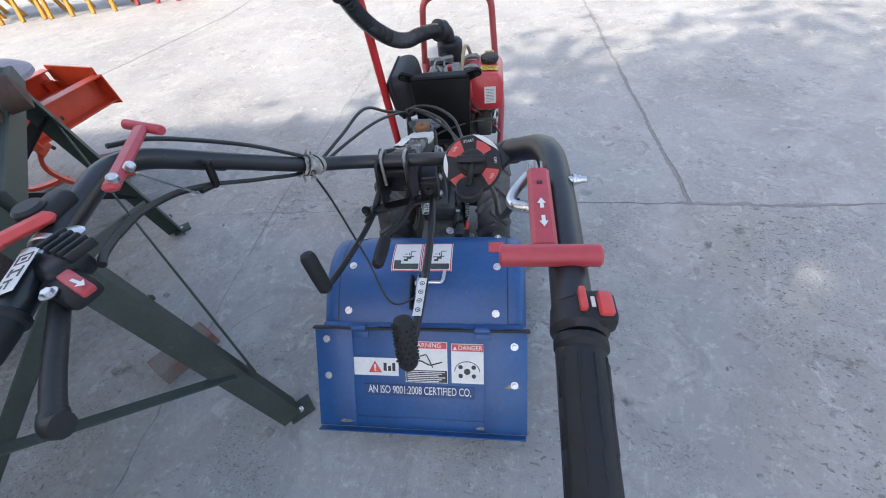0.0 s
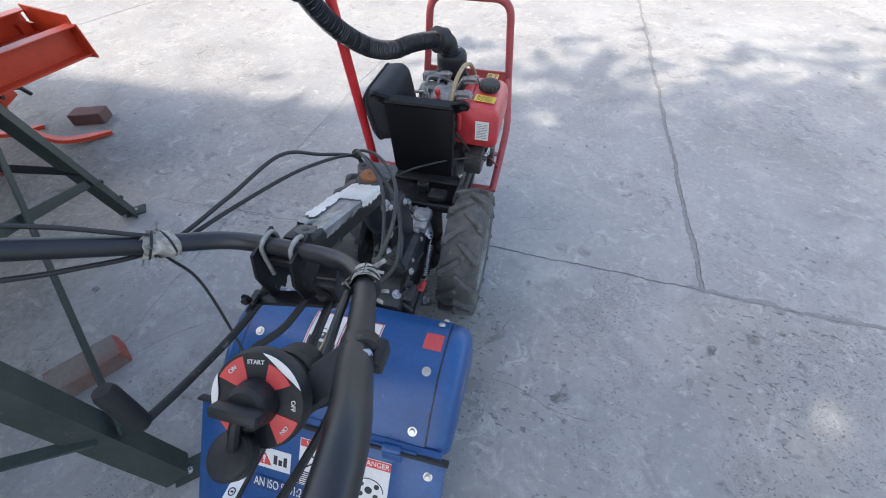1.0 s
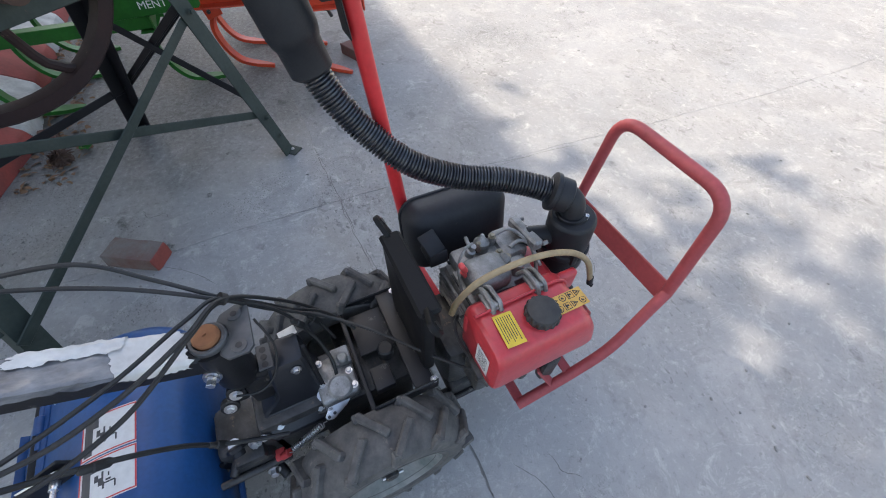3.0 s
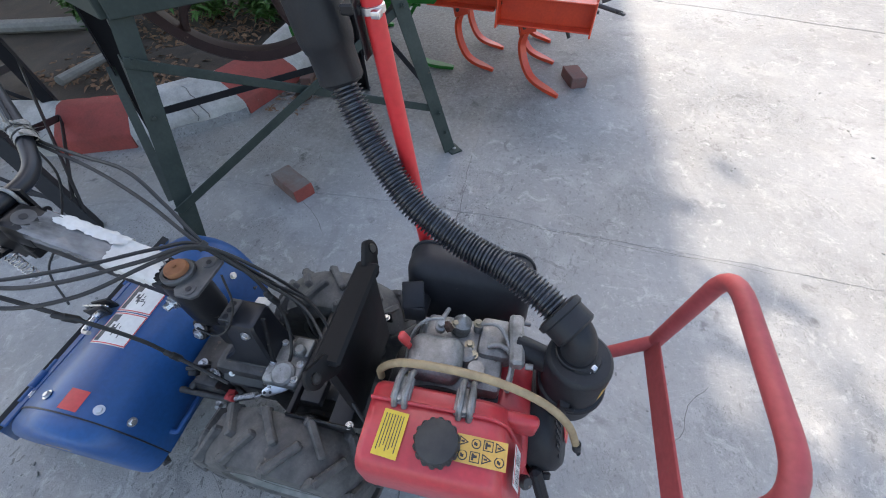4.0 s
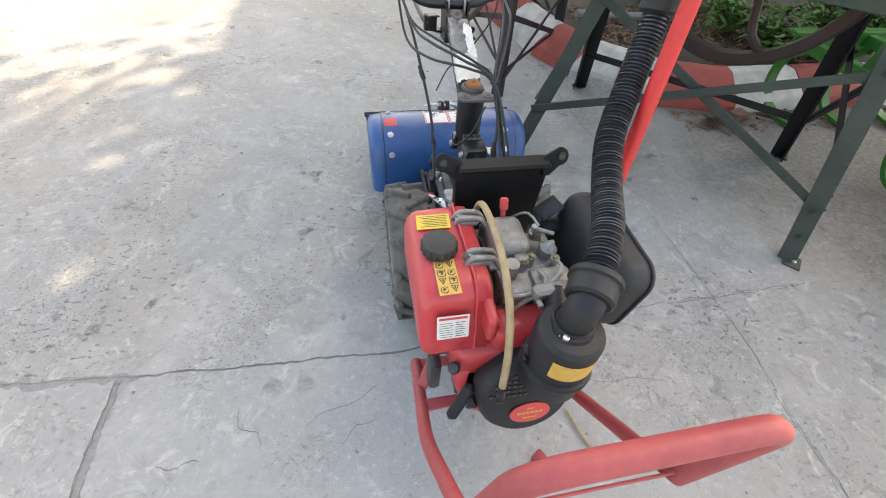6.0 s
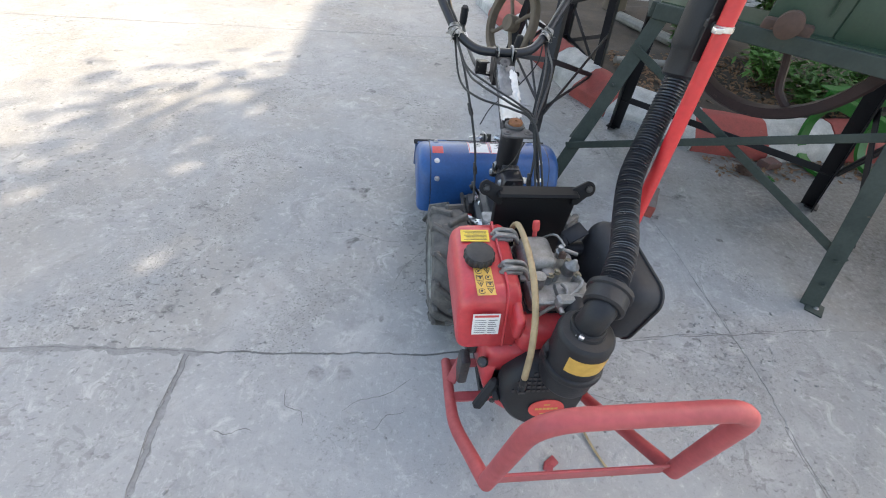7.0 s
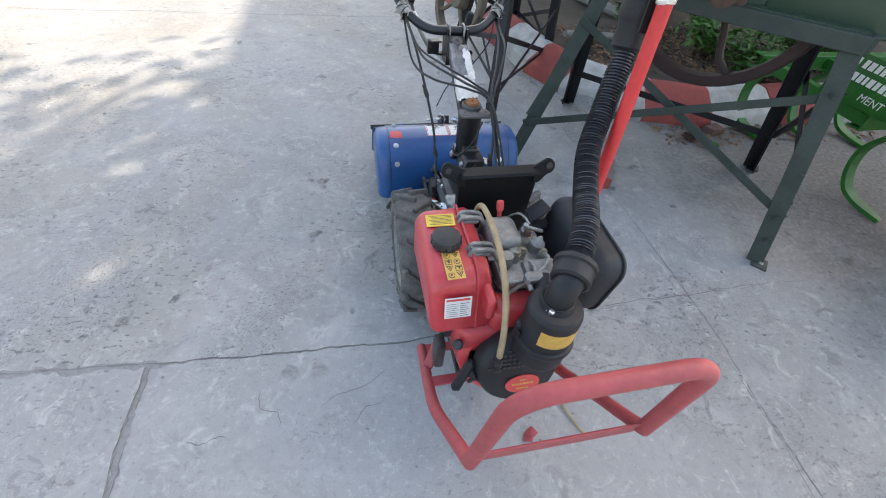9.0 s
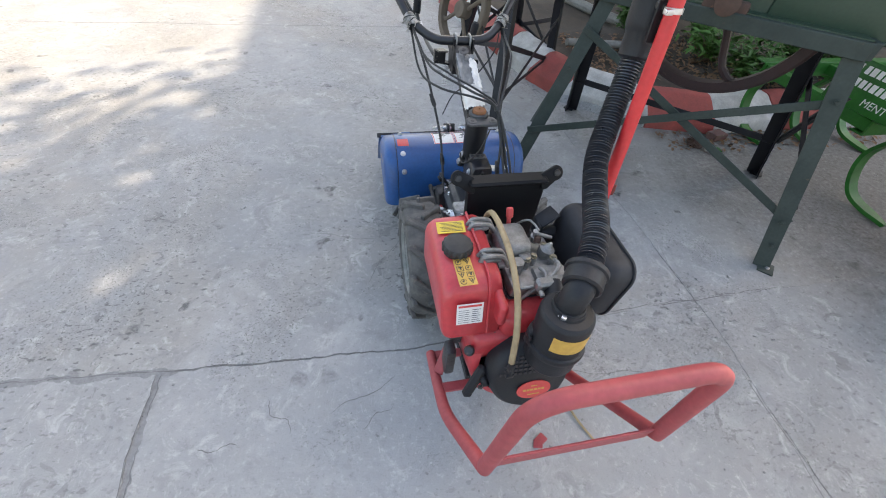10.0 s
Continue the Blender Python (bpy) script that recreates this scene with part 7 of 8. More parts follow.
part("lever_sticker", flat(lm, -0.045, -0.008, 0.045, 0.008, 0.0, 0.0008), WHITE, tiller, "white sticker strip with gear marks")
for k in range(4):
    c = lm @ Vector((-0.032 + 0.021 * k, 0.0, 0.0009))
    part("print_line", lathe([(0.0050, 0), (0.0050, 0.0004), (0.0036, 0.0004), (0.0036, 0)], c, lm.to_3x3() @ Vector((0, 0, 1)), 16, cap=False), STICK_BLACK, tiller)
    part("print_line", flat(lm, -0.033 + 0.021 * k, -0.002, -0.031 + 0.021 * k, 0.002, 0.0008, 0.0004), STICK_BLACK, tiller)
part("lever_gate", [beam((-0.12, -0.775, 0.705), (0.075, -0.765, 0.745), 0.035, 0.008), beam((-0.12, -0.79, 0.69), (-0.09, -0.79, 0.73), 0.03, 0.008), box(0.055, -0.755, 0.765, 0.045, 0.03, 0.05, 0.004), beam((0.055, -0.755, 0.79), (0.05, -0.70, 0.80), 0.04, 0.006), bolt((-0.11, -0.792, 0.725), (0, -1, 0.2), 0.008, 0.01), bolt((0.055, -0.775, 0.77), (0, -1, 0.2), 0.008, 0.01)], BLACK, tiller, "black lever gate plates")
part("spring", tube([(0.03 + 0.011 * math.cos(1.2 * k), -0.735 + 0.011 * math.sin(1.2 * k), 0.66 + 0.0016 * k) for k in range(50)], 0.0016, 6), ZINC, tiller)
# clutch arm with return spring beside the gearbox
arm_m = frame_of((0.093, -0.25, 0.378), (0.894, 0, -0.447), (0, 1, 0))
arm = part("clutch_arm", [prism([(-0.066, 0.000), (-0.052, 0.040), (-0.040, 0.058), (-0.020, 0.060), (-0.012, 0.050), (0.008, 0.010), (0.005, -0.004), (-0.004, -0.008), (-0.012, -0.002), (-0.030, 0.014), (-0.046, -0.008), (-0.060, -0.010)], arm_m, 0.005, 0.0012)], ZINC, tiller, "bright plated clutch arm with three holes")
for x, y in ((-0.001, 0.001), (-0.005, 0.016)):
    part("arm_hole", lathe([(0.004, 0), (0.004, 0.0012)], arm_m @ Vector((x, y, 0.0046)), (0.447, 0, 0.894), 12), STICK_BLACK, arm)
for x, y in ((-0.034, 0.036), (-0.056, 0.002)):
    part("bolt", bolt(arm_m @ Vector((x, y, 0.005)), (0.447, 0, 0.894), 0.008, 0.009), ZINC, arm)
p0, p1 = Vector((0.099, -0.258, 0.378)), Vector((0.102, -0.372, 0.295))
sp = [p0]
sdn = (p1 - p0).normalized()
su = sdn.orthogonal().normalized()
sv = sdn.cross(su)
for k in range(130):
    u = 0.12 + 0.76 * k / 129
    sp.append(p0.lerp(p1, u) + su * 0.008 * math.cos(0.75 * k) + sv * 0.008 * math.sin(0.75 * k))
part("return_spring", tube(sp + [p1], 0.0016, 6), ZINC, tiller, "coiled return spring")
part("spring_anchor", [rod((0.102, -0.370, 0.296), (0.098, -0.392, 0.278), 0.010), box(0.092, -0.395, 0.275, 0.03, 0.025, 0.022, 0.004)], STICK_RED, tiller, "red painted anchor")
part("side_rod", rod((0.10, -0.37, 0.27), (0.11, -0.56, 0.30), 0.009), GREASE, tiller)
part("side_rod", rod((0.085, -0.42, 0.23), (0.13, -0.40, 0.22), 0.012), GREASE, tiller)
part("bolt", bolt((0.115, -0.42, 0.26), (1, 0, 0.3), 0.010, 0.014), ZINC, tiller)
part("side_block", [rod((0.02, -0.46, 0.33), (0.10, -0.50, 0.30), 0.010), box(0.07, -0.45, 0.31, 0.05, 0.07, 0.05, 0.008)], GREASE, tiller)

# control cables
CABLES = [
    ([(-0.300, -0.975, 0.955), (-0.25, -0.90, 0.91), (-0.21, -0.80, 0.86), (-0.18, -0.66, 0.855), (-0.15, -0.51, 0.855), (-0.115, -0.42, 0.80), (-0.075, -0.335, 0.742), (-0.075, -0.265, 0.645), (-0.058, -0.222, 0.535), (-0.005, -0.198, 0.455), (0.060, -0.212, 0.392)], 0.0042),
    ([(-0.205, -0.815, 0.855), (-0.17, -0.64, 0.83), (-0.12, -0.48, 0.805), (-0.070, -0.340, 0.748), (-0.085, -0.265, 0.630), (-0.105, -0.190, 0.540), (-0.090, -0.140, 0.470)], 0.0042),
    ([(0.165, -0.80, 0.86), (0.13, -0.66, 0.80), (0.07, -0.50, 0.80), (-0.02, -0.385, 0.782), (-0.066, -0.332, 0.752), (-0.080, -0.250, 0.625), (-0.075, -0.170, 0.540), (0.01, -0.075, 0.530), (0.11, 0.02, 0.51), (0.17, 0.10, 0.47)], 0.0038),
    ([(0.165, -0.80, 0.85), (0.15, -0.65, 0.75), (0.10, -0.50, 0.75), (0.0, -0.385, 0.765), (-0.062, -0.333, 0.746), (-0.094, -0.260, 0.625), (-0.100, -0.205, 0.520), (-0.072, -0.175, 0.440)], 0.0042),
    ([(0.155, -0.80, 0.85), (0.13, -0.68, 0.77), (0.105, -0.56, 0.655), (0.085, -0.50, 0.55), (0.080, -0.465, 0.475), (0.085, -0.40, 0.42), (0.095, -0.34, 0.40)], 0.0050),
    ([(0.165, -0.79, 0.87), (0.131, -0.607, 0.80), (0.096, -0.485, 0.80), (0.02, -0.385, 0.790), (-0.060, -0.330, 0.756), (-0.098, -0.250, 0.640), (-0.110, -0.180, 0.520), (-0.070, -0.120, 0.450)], 0.0042),
    ([(-0.040, -0.300, 0.690), (-0.010, -0.288, 0.620), (0.022, -0.310, 0.560), (0.034, -0.350, 0.535), (0.028, -0.395, 0.545)], 0.0026),
    ([(-0.20, -0.81, 0.85), (-0.185, -0.80, 0.76), (-0.12, -0.86, 0.62), (-0.06, -0.93, 0.52), (0.0, -0.86, 0.46)], 0.0028),
    ([(-0.37, -1.05, 1.085), (-0.345, -0.985, 1.058), (-0.27, -0.885, 0.98), (-0.20, -0.81, 0.90)], 0.0040),
    ([(-0.267, -1.206, 1.046), (-0.288, -1.14, 1.03), (-0.308, -1.053, 0.995), (-0.303, -0.984, 0.960)], 0.0055),
    ([(0.240, -1.17, 1.06), (0.222, -1.12, 0.99), (0.215, -1.0, 0.93), (0.19, -0.87, 0.89), (0.165, -0.80, 0.86)], 0.0045),
]
for pts, r in CABLES:
    part("control_cable", tube(smooth_path(pts, 0.012), r, 8), CABLE, tiller)
for c, d in (((0.080, -0.465, 0.475), (0.1, -0.4, 0.9)), ((0.110, -0.575, 0.670), (0.3, -0.5, 0.8)), ((-0.066, -0.238, 0.580), (0.1, -0.3, 0.9)), ((-0.100, -0.205, 0.520), (0.0, -0.4, 0.9))):
    part("cable_adjuster", [lathe([(0.005, -0.026), (0.0085, -0.020), (0.0085, 0.004), (0.0065, 0.006), (0.0065, 0.020), (0.004, 0.024)], c, d, 12)], CABLE, tiller, "threaded cable adjuster")
part("cable_tie", [lathe([(0.012, -0.006), (0.012, 0.006)], (-0.067, -0.333, 0.749), (0.0, 0.6, -0.8), 12)], CABLE, tiller)


# ---- chaff cutter on its green stand ----
cutter = thing("chaff_cutter", (-1.3, -0.95, 0), "fodder cutter with a maroon flywheel on a scuffed grey-green steel stand", "machine")
LEG = {"a": ((-0.470, -1.040, 0), (-0.735, -1.020, 0.92)), "b": ((-1.538, -0.068, 0), (-1.439, -0.300, 0.92)), "c": ((-2.150, -0.830, 0), (-1.640, -0.620, 0.92)), "d": ((-1.215, -1.800, 0), (-0.895, -1.320, 0.92))}
for k, (p, q) in LEG.items():
    mat = STAND_GREEN if k in "ab" else STAND_BLACK
    side = Vector((-0.74, 0.67, 0)) * (1 if k in "ad" else -1)
    up = Vector((-0.67, -0.74, 0)) * (1 if k in "ab" else -1)
    leg = part("leg", angle_iron(p, Vector(p).lerp(Vector(q), 1.05), 0.070, 0.006, side, up), mat, cutter, smooth=20)
    d = Vector((0.74, -0.67, 0)) * (0.03 if k in "ad" else -0.03)
    part("foot_plate", [box(p[0] + d.x * 0.5 + side.x * 0.03, p[1] + d.y * 0.5 + side.y * 0.03, 0.004, 0.085, 0.07, 0.008, 0.002, rot=(0, 0, 42))], mat, leg)
    part("foot_bolt", bolt((p[0] + side.x * 0.01, p[1] + side.y * 0.01, 0.008), (0, 0, 1), 0.007, 0.006), ZINC, leg)


def on_leg(k, z, off=0.0):
    p, q = Vector(LEG[k][0]), Vector(LEG[k][1])
    return p.lerp(q, z / 0.92) + Vector((0.67, 0.74, 0)) * off


part("brace", beam(on_leg("a", 0.80, 0.01), on_leg("b", 0.25, -0.012), 0.006, 0.036, (0, 0, 1)), STAND_GREEN, cutter)
part("brace", beam(on_leg("a", 0.27, 0.02), on_leg("b", 0.77, -0.012), 0.006, 0.038, (0, 0, 1)), STAND_GREEN, cutter)
part("brace", beam(on_leg("b", 0.31, -0.02), on_leg("c", 0.70, 0.02), 0.006, 0.035), STAND_BLACK, cutter)
part("brace", [beam(on_leg("b", 0.80, -0.02), on_leg("c", 0.30, 0.02), 0.006, 0.042), beam(on_leg("b", 0.785, -0.02), on_leg("c", 0.285, 0.02), 0.030, 0.006)], STAND_BLACK, cutter)
part("brace", beam(on_leg("a", 0.30, -0.02), on_leg("d", 0.62, 0.02), 0.035, 0.006), STAND_GREEN, cutter)
part("brace", beam(on_leg("a", 0.80, -0.02), on_leg("d", 0.10, 0.02), 0.006, 0.04), STAND_GREEN, cutter)
part("brace", beam(on_leg("c", 0.28), on_leg("d", 0.28), 0.006, 0.04), STAND_BLACK, cutter)
for a, b in (("a", "b"), ("b", "c"), ("c", "d"), ("d", "a")):
    part("top_rail", beam(on_leg(a, 0.945), on_leg(b, 0.945), 0.05, 0.060), STAND_GREEN, cutter)
for k, z in (("a", 0.27), ("a", 0.62), ("a", 0.80), ("b", 0.25), ("b", 0.77), ("b", 0.13)):
    part("bolt", bolt(on_leg(k, z, 0.012) + Vector((-0.74, 0.67, 0)) * (0.03 if k == "a" else -0.03), (0.67, 0.74, 0), 0.008, 0.007), STAND_GREEN, cutter)
# unseen plate added over the stand to block skylight from the floor below
part("sky_block_deck", quad_plate(on_leg("a", 0.980), on_leg("b", 0.980), on_leg("c", 0.980), on_leg("d", 0.980), 0.006), CUTTER_GREEN, cutter)
part("feed_trough", [beam(on_leg("c", 1.05) + Vector((0.2, 0.1, 0)), on_leg("c", 1.1) + Vector((-0.75, -0.75, 0)), 0.42, 0.008), beam(on_leg("c", 1.12) + Vector((0.35, -0.05, 0)), on_leg("c", 1.2) + Vector((-0.6, -0.9, 0)), 0.006, 0.16), beam(on_leg("c", 1.12) + Vector((0.05, 0.25, 0)), on_leg("c", 1.2) + Vector((-0.9, -0.6, 0)), 0.006, 0.16)], CUTTER_GREEN, cutter, "dark green sheet feed trough")
cu, cv = Vector((-0.74, 0.67, 0)), Vector((-0.67, -0.74, 0))
cc = (Vector(LEG["a"][1]) + Vector(LEG["c"][1])) / 2
cc.z = 0.0
up_z = Vector((0, 0, 1))
rot_c = math.degrees(math.atan2(cu.y, cu.x))
part("cutter_body", [box(cc.x + cu.x * 0.42, cc.y + cu.y * 0.42, 1.10, 0.50, 0.28, 0.30, 0.02, rot=(0, 0, rot_c))], CUTTER_GREEN, cutter, "dark green sheet-metal cutter body")
part("guard_sheet", [beam(cc - cv * 0.120 - cu * 0.06 + up_z * 1.12, cc - cv * 0.120 + cu * 0.78 + up_z * 1.12, 0.006, 0.33), beam(cc - cv * 0.132 - cu * 0.06 + up_z * 0.962, cc - cv * 0.132 + cu * 0.78 + up_z * 0.962, 0.03, 0.012)], CUTTER_GREEN, cutter, "dark green sheet guard of the flywheel")
bp = cc - cv * 0.165 + cu * 0.02
part("bearing", [box(bp.x, bp.y, 0.975, 0.17, 0.06, 0.07, 0.012, rot=(0, 0, rot_c)), lathe([(0.045, 0), (0.045, 0.05), (0.03, 0.055), (0.012, 0.06)], (bp.x + 0.03, bp.y + 0.035, 1.01), -cv, 20)], RUST_DARK, cutter, "dark rusty cast bearing block")


def spoked_wheel(c, axis, R, w, mat, parent, name, spokes=5):
    d = Vector(axis).normalized()
    m = axis_matrix(c, d)
    rim_w = part(name, [lathe([(R - 0.05, -w / 2), (R - 0.01, -w / 2), (R, -w / 2 + 0.01), (R, w / 2 - 0.01), (R - 0.01, w / 2), (R - 0.05, w / 2), (R - 0.055, 0), (R - 0.05, -w / 2)], c, d, 56, cap=False), lathe([(0.06, -0.05), (0.065, -0.04), (0.065, 0.04), (0.06, 0.05)], c, d, 20)], mat, parent)
    for k in range(spokes):
        a = 2 * math.pi * k / spokes + 0.3
        pts = [m @ Vector((r * math.cos(a + b), r * math.sin(a + b), 0)) for r, b in ((0.05, 0), (R * 0.45, 0.22), (R * 0.75, 0.25), (R - 0.03, 0.12))]
        part("spoke", tube(smooth_path(pts, 0.04), 0.017, 8), mat, rim_w)
    return rim_w


spoked_wheel((-1.235, -0.86, 1.028), (-0.88, -0.47, 0.08), 0.455, 0.06, MAROON, cutter, "flywheel")

# ---- black lattice stand with an old wheel on it ----
rack = thing("lattice_stand", (-1.1, -2.4, 0), "black painted angle-iron lattice stand beside the kerb", "stand")
RL = [((-0.575, -1.620, 0), (-0.660, -1.900, 0.80)), ((-1.330, -2.480, 0), (-1.200, -2.350, 0.80)), ((-0.62, -2.95, 0), (-0.72, -2.70, 0.80)), ((-1.35, -3.45, 0), (-1.15, -3.05, 0.80))]
for p, q in RL:
    part("leg", angle_iron(p, q, 0.06, 0.006, (-0.6, -0.6, 0), (0.6, -0.7, 0)), STAND_BLACK, rack, smooth=20)


def rl(i, z):
    return Vector(RL[i][0]).lerp(Vector(RL[i][1]), z / 0.8)


for i, j in ((0, 1), (0, 2), (1, 3), (2, 3)):
    part("brace", beam(rl(i, 0.10), rl(j, 0.45), 0.006, 0.035), STAND_BLACK, rack)
    part("brace", beam(rl(i, 0.45), rl(j, 0.10), 0.006, 0.035), STAND_BLACK, rack)
    part("brace", beam(rl(i, 0.16), rl(j, 0.16), 0.006, 0.03), STAND_BLACK, rack)
    part("top_rail", beam(rl(i, 0.78), rl(j, 0.78), 0.05, 0.05), STAND_BLACK, rack)
old = thing("old_wheel", (-0.9, -2.45, 0.80), "old black spoked wheel lying on the lattice stand", "wheel")
spoked_wheel((-0.85, -2.45, 0.86), (0.1, 0.15, 1), 0.36, 0.10, STAND_BLACK, old, "rim", 6)
spoked_wheel((-0.55, -2.75, 0.40), (0.8, 0.35, 0.25), 0.30, 0.07, BARK, old, "hoop", 4)


# ---- tined cultivators ----
def tine(top, foot, w, mat, parent, belly=0.28):
    """A C-shaped spring tine from the frame down to its point."""
    a, b = Vector(top), Vector(foot)
    d = Vector((b.x - a.x, b.y - a.y, 0))
    back = a - d * belly + Vector((0, 0, -(a.z - b.z) * 0.42))
    low = a + d * (0.38 - belly) + Vector((0, 0, -(a.z - b.z) * 0.86))
    path = smooth_path([a, back, low, b + Vector((0, 0, 0.012))], 0.03)
    n, vs, fs = len(path), [], []
    s = Vector((-d.y, d.x, 0)).normalized() * w / 2
    for i, p in enumerate(path):
        t = (path[min(i + 1, n - 1)] - path[max(0, i - 1)]).normalized()
        nn = t.cross(s).normalized() * 0.011
        k = 1.0 if i < n - 3 else 0.8 - 0.22 * (i - n + 3)
        vs += [p + s * k + nn, p - s * k + nn, p - s * k - nn, p + s * k - nn]
    for i in range(n - 1):
        for k in range(4):
            fs.append([4 * i + k, 4 * i + (k + 1) % 4, 4 * i + 4 + (k + 1) % 4, 4 * i + 4 + k])
    fs += [[3, 2, 1, 0], [4 * n - 4, 4 * n - 3, 4 * n - 2, 4 * n - 1]]
    return part("tine", (vs, fs), mat, parent, smooth=40)


def channel(p, q, w, h, mat, parent, name="frame_bar"):
    """A welded channel: web and two lips."""
    p, q = Vector(p), Vector(q)
    up = Vector((0, 0, 1))
    x = (q - p).normalized()
    y = up.cross(x).normalized()
    return part(name, [beam(p, q, 0.008, h), beam(p + y * w / 2 + up * (h / 2 - 0.004), q + y * w / 2 + up * (h / 2 - 0.004), w, 0.008), beam(p + y * w / 2 - up * (h / 2 - 0.004), q + y * w / 2 - up * (h / 2 - 0.004), w, 0.008)], mat, parent)


oc = thing("cultivator", (-2.5, 0.3, 0), "bright orange tined field cultivator standing on the concrete", "cultivator")
e, f_ = Vector((-0.13, -0.9915, 0)), Vector((-0.9915, 0.13, 0))
o0 = Vector((-2.33, 0.62, 0.465))
up = Vector((0, 0, 1))


def at_oc(k, w, z=0.0):
    return o0 + e * k + f_ * w + up * z


channel(at_oc(0.0, -0.205, 0.075), at_oc(0.53, -0.205, 0.075), 0.075, 0.15, ORANGE, oc)
channel(at_oc(0.60, 0.02, 0.05), at_oc(1.05, 0.02, 0.05), 0.075, 0.13, ORANGE, oc)
for k, w, z in ((0.0, 0.14, 0.13), (0.02, 0.46, 0.03), (0.0, 0.50, 0.16), (0.02, 0.85, 0.06)):
    channel(at_oc(k, w, z), at_oc(1.05, w, z), 0.07, 0.12, ORANGE, oc)
for k in (0.0, 0.53):
    part("end_plate", [beam(at_oc(k, -0.290, 0.070), at_oc(k, 0.16, 0.030), 0.010, 0.17), beam(at_oc(k, -0.25, 0.150), at_oc(k, 0.10, 0.17), 0.010, 0.09)], ORANGE, oc)
    part("bolt", bolt(at_oc(k - 0.008, -0.20, 0.09), e * -1, 0.010, 0.010), GREASE, oc)
for k in (0.04, 0.50, 1.0):
    part("frame_bar", beam(at_oc(k, 0.10, 0.10), at_oc(k, 0.90, 0.12), 0.06, 0.06), ORANGE, oc)
for k, z in ((0.22, 0.22), (0.55, 0.30)):
    part("mast", beam(at_oc(k, 0.2, 0.12), at_oc(k + 0.05, 0.5, z), 0.05, 0.02), ORANGE, oc)
part("hitch_plate", [box(*at_oc(0.40, 0.42, 0.20), 0.36, 0.14, 0.05, 0.01, rot=(20, 10, 80)), box(*at_oc(0.20, 0.25, 0.20), 0.26, 0.10, 0.04, 0.01, rot=(15, 0, 60))], ORANGE, oc)
for top, foot in (((-2.40, 0.275, 0.41), (-2.215, 0.495)), ((-2.63, -0.20, 0.41), (-2.52, 0.025)), ((-2.83, 0.235, 0.43), (-2.71, 0.455)), ((-2.99, -0.17, 0.43), (-2.90, 0.06)), ((-3.22, 0.20, 0.46), (-3.09, 0.42))):
    p = Vector(top)
    tine(p, (foot[0], foot[1], 0.0), 0.055, ORANGE, oc)
    g = Vector((-0.1, -1, 0.02)).normalized()
    part("tine_spring", tube([p + Vector((0.035, 0.10, 0.02)) + g * (0.0026 * j) + Vector((0.024 * math.cos(1.1 * j), 0, 0.024 * math.sin(1.1 * j))) for j in range(80)], 0.0045, 6), ORANGE, oc, "orange coil spring")
    part("tine_clamp", [box(p.x, p.y, p.z + 0.02, 0.05, 0.08, 0.07, 0.006, rot=(0, 0, 8)), box(p.x + 0.02, p.y - 0.04, p.z - 0.02, 0.016, 0.10, 0.12, 0.006, rot=(12, 0, 8))], ORANGE, oc)
    part("bolt", bolt((p.x + 0.03, p.y - 0.03, p.z + 0.02), (1, 0, 0), 0.010, 0.012), GREASE, oc)
    part("bolt", bolt((p.x + 0.03, p.y - 0.06, p.z - 0.04), (1, 0, 0), 0.010, 0.012), GREASE, oc)
part("hitch_pin", [rod(at_oc(0.0, 0.10, 0.03), at_oc(-0.15, 0.10, 0.0), 0.012), lathe([(0.020, -0.006), (0.024, 0.0), (0.020, 0.006)], at_oc(-0.15, 0.10, 0.0), (0, 0.3, 1), 14), rod(at_oc(-0.02, 0.10, 0.05), at_oc(-0.10, 0.12, 0.08), 0.010)], GREASE, oc, "greasy dark hitch pin")
part("lock_pin", [rod((-2.78, 0.38, 0.30), (-2.72, 0.52, 0.23), 0.008), rod((-2.72, 0.50, 0.25), (-2.72, 0.53, 0.19), 0.013)], GREASE, oc, "small dark steel pin")
disc = thing("disc_cover", (-2.30, 0.18, 0.58), "dull purple-grey round sheet cover on the orange frame", "cover")
part("disc", lathe([(0.0, 0.05), (0.10, 0.045), (0.19, 0.025), (0.23, 0.0), (0.23, -0.02), (0.18, -0.02)], (-2.30, 0.18, 0.78), (0.05, 0.0, 1), 40), PURPLE, disc)
part("disc_hub", rod((-2.30, 0.18, 0.57), (-2.30, 0.18, 0.80), 0.04), GREASE, disc)

gc = thing("cultivator", (-2.85, -0.75, 0), "bright green tined cultivator with white lettering beside the planting bed", "cultivator")
g0, ge, gf = Vector((-2.16, -0.52, 0.50)), Vector((-1, 0.0, 0)), Vector((0, -1, 0))
for k in (0.0, 0.74):
    channel(g0 + gf * k, g0 + gf * k + ge * 1.14, 0.07, 0.09, GREEN, gc)
for k in (0.05, 0.55, 1.09):
    part("frame_bar", beam(g0 + ge * k, g0 + ge * k + gf * 0.76, 0.06, 0.06), GREEN, gc)
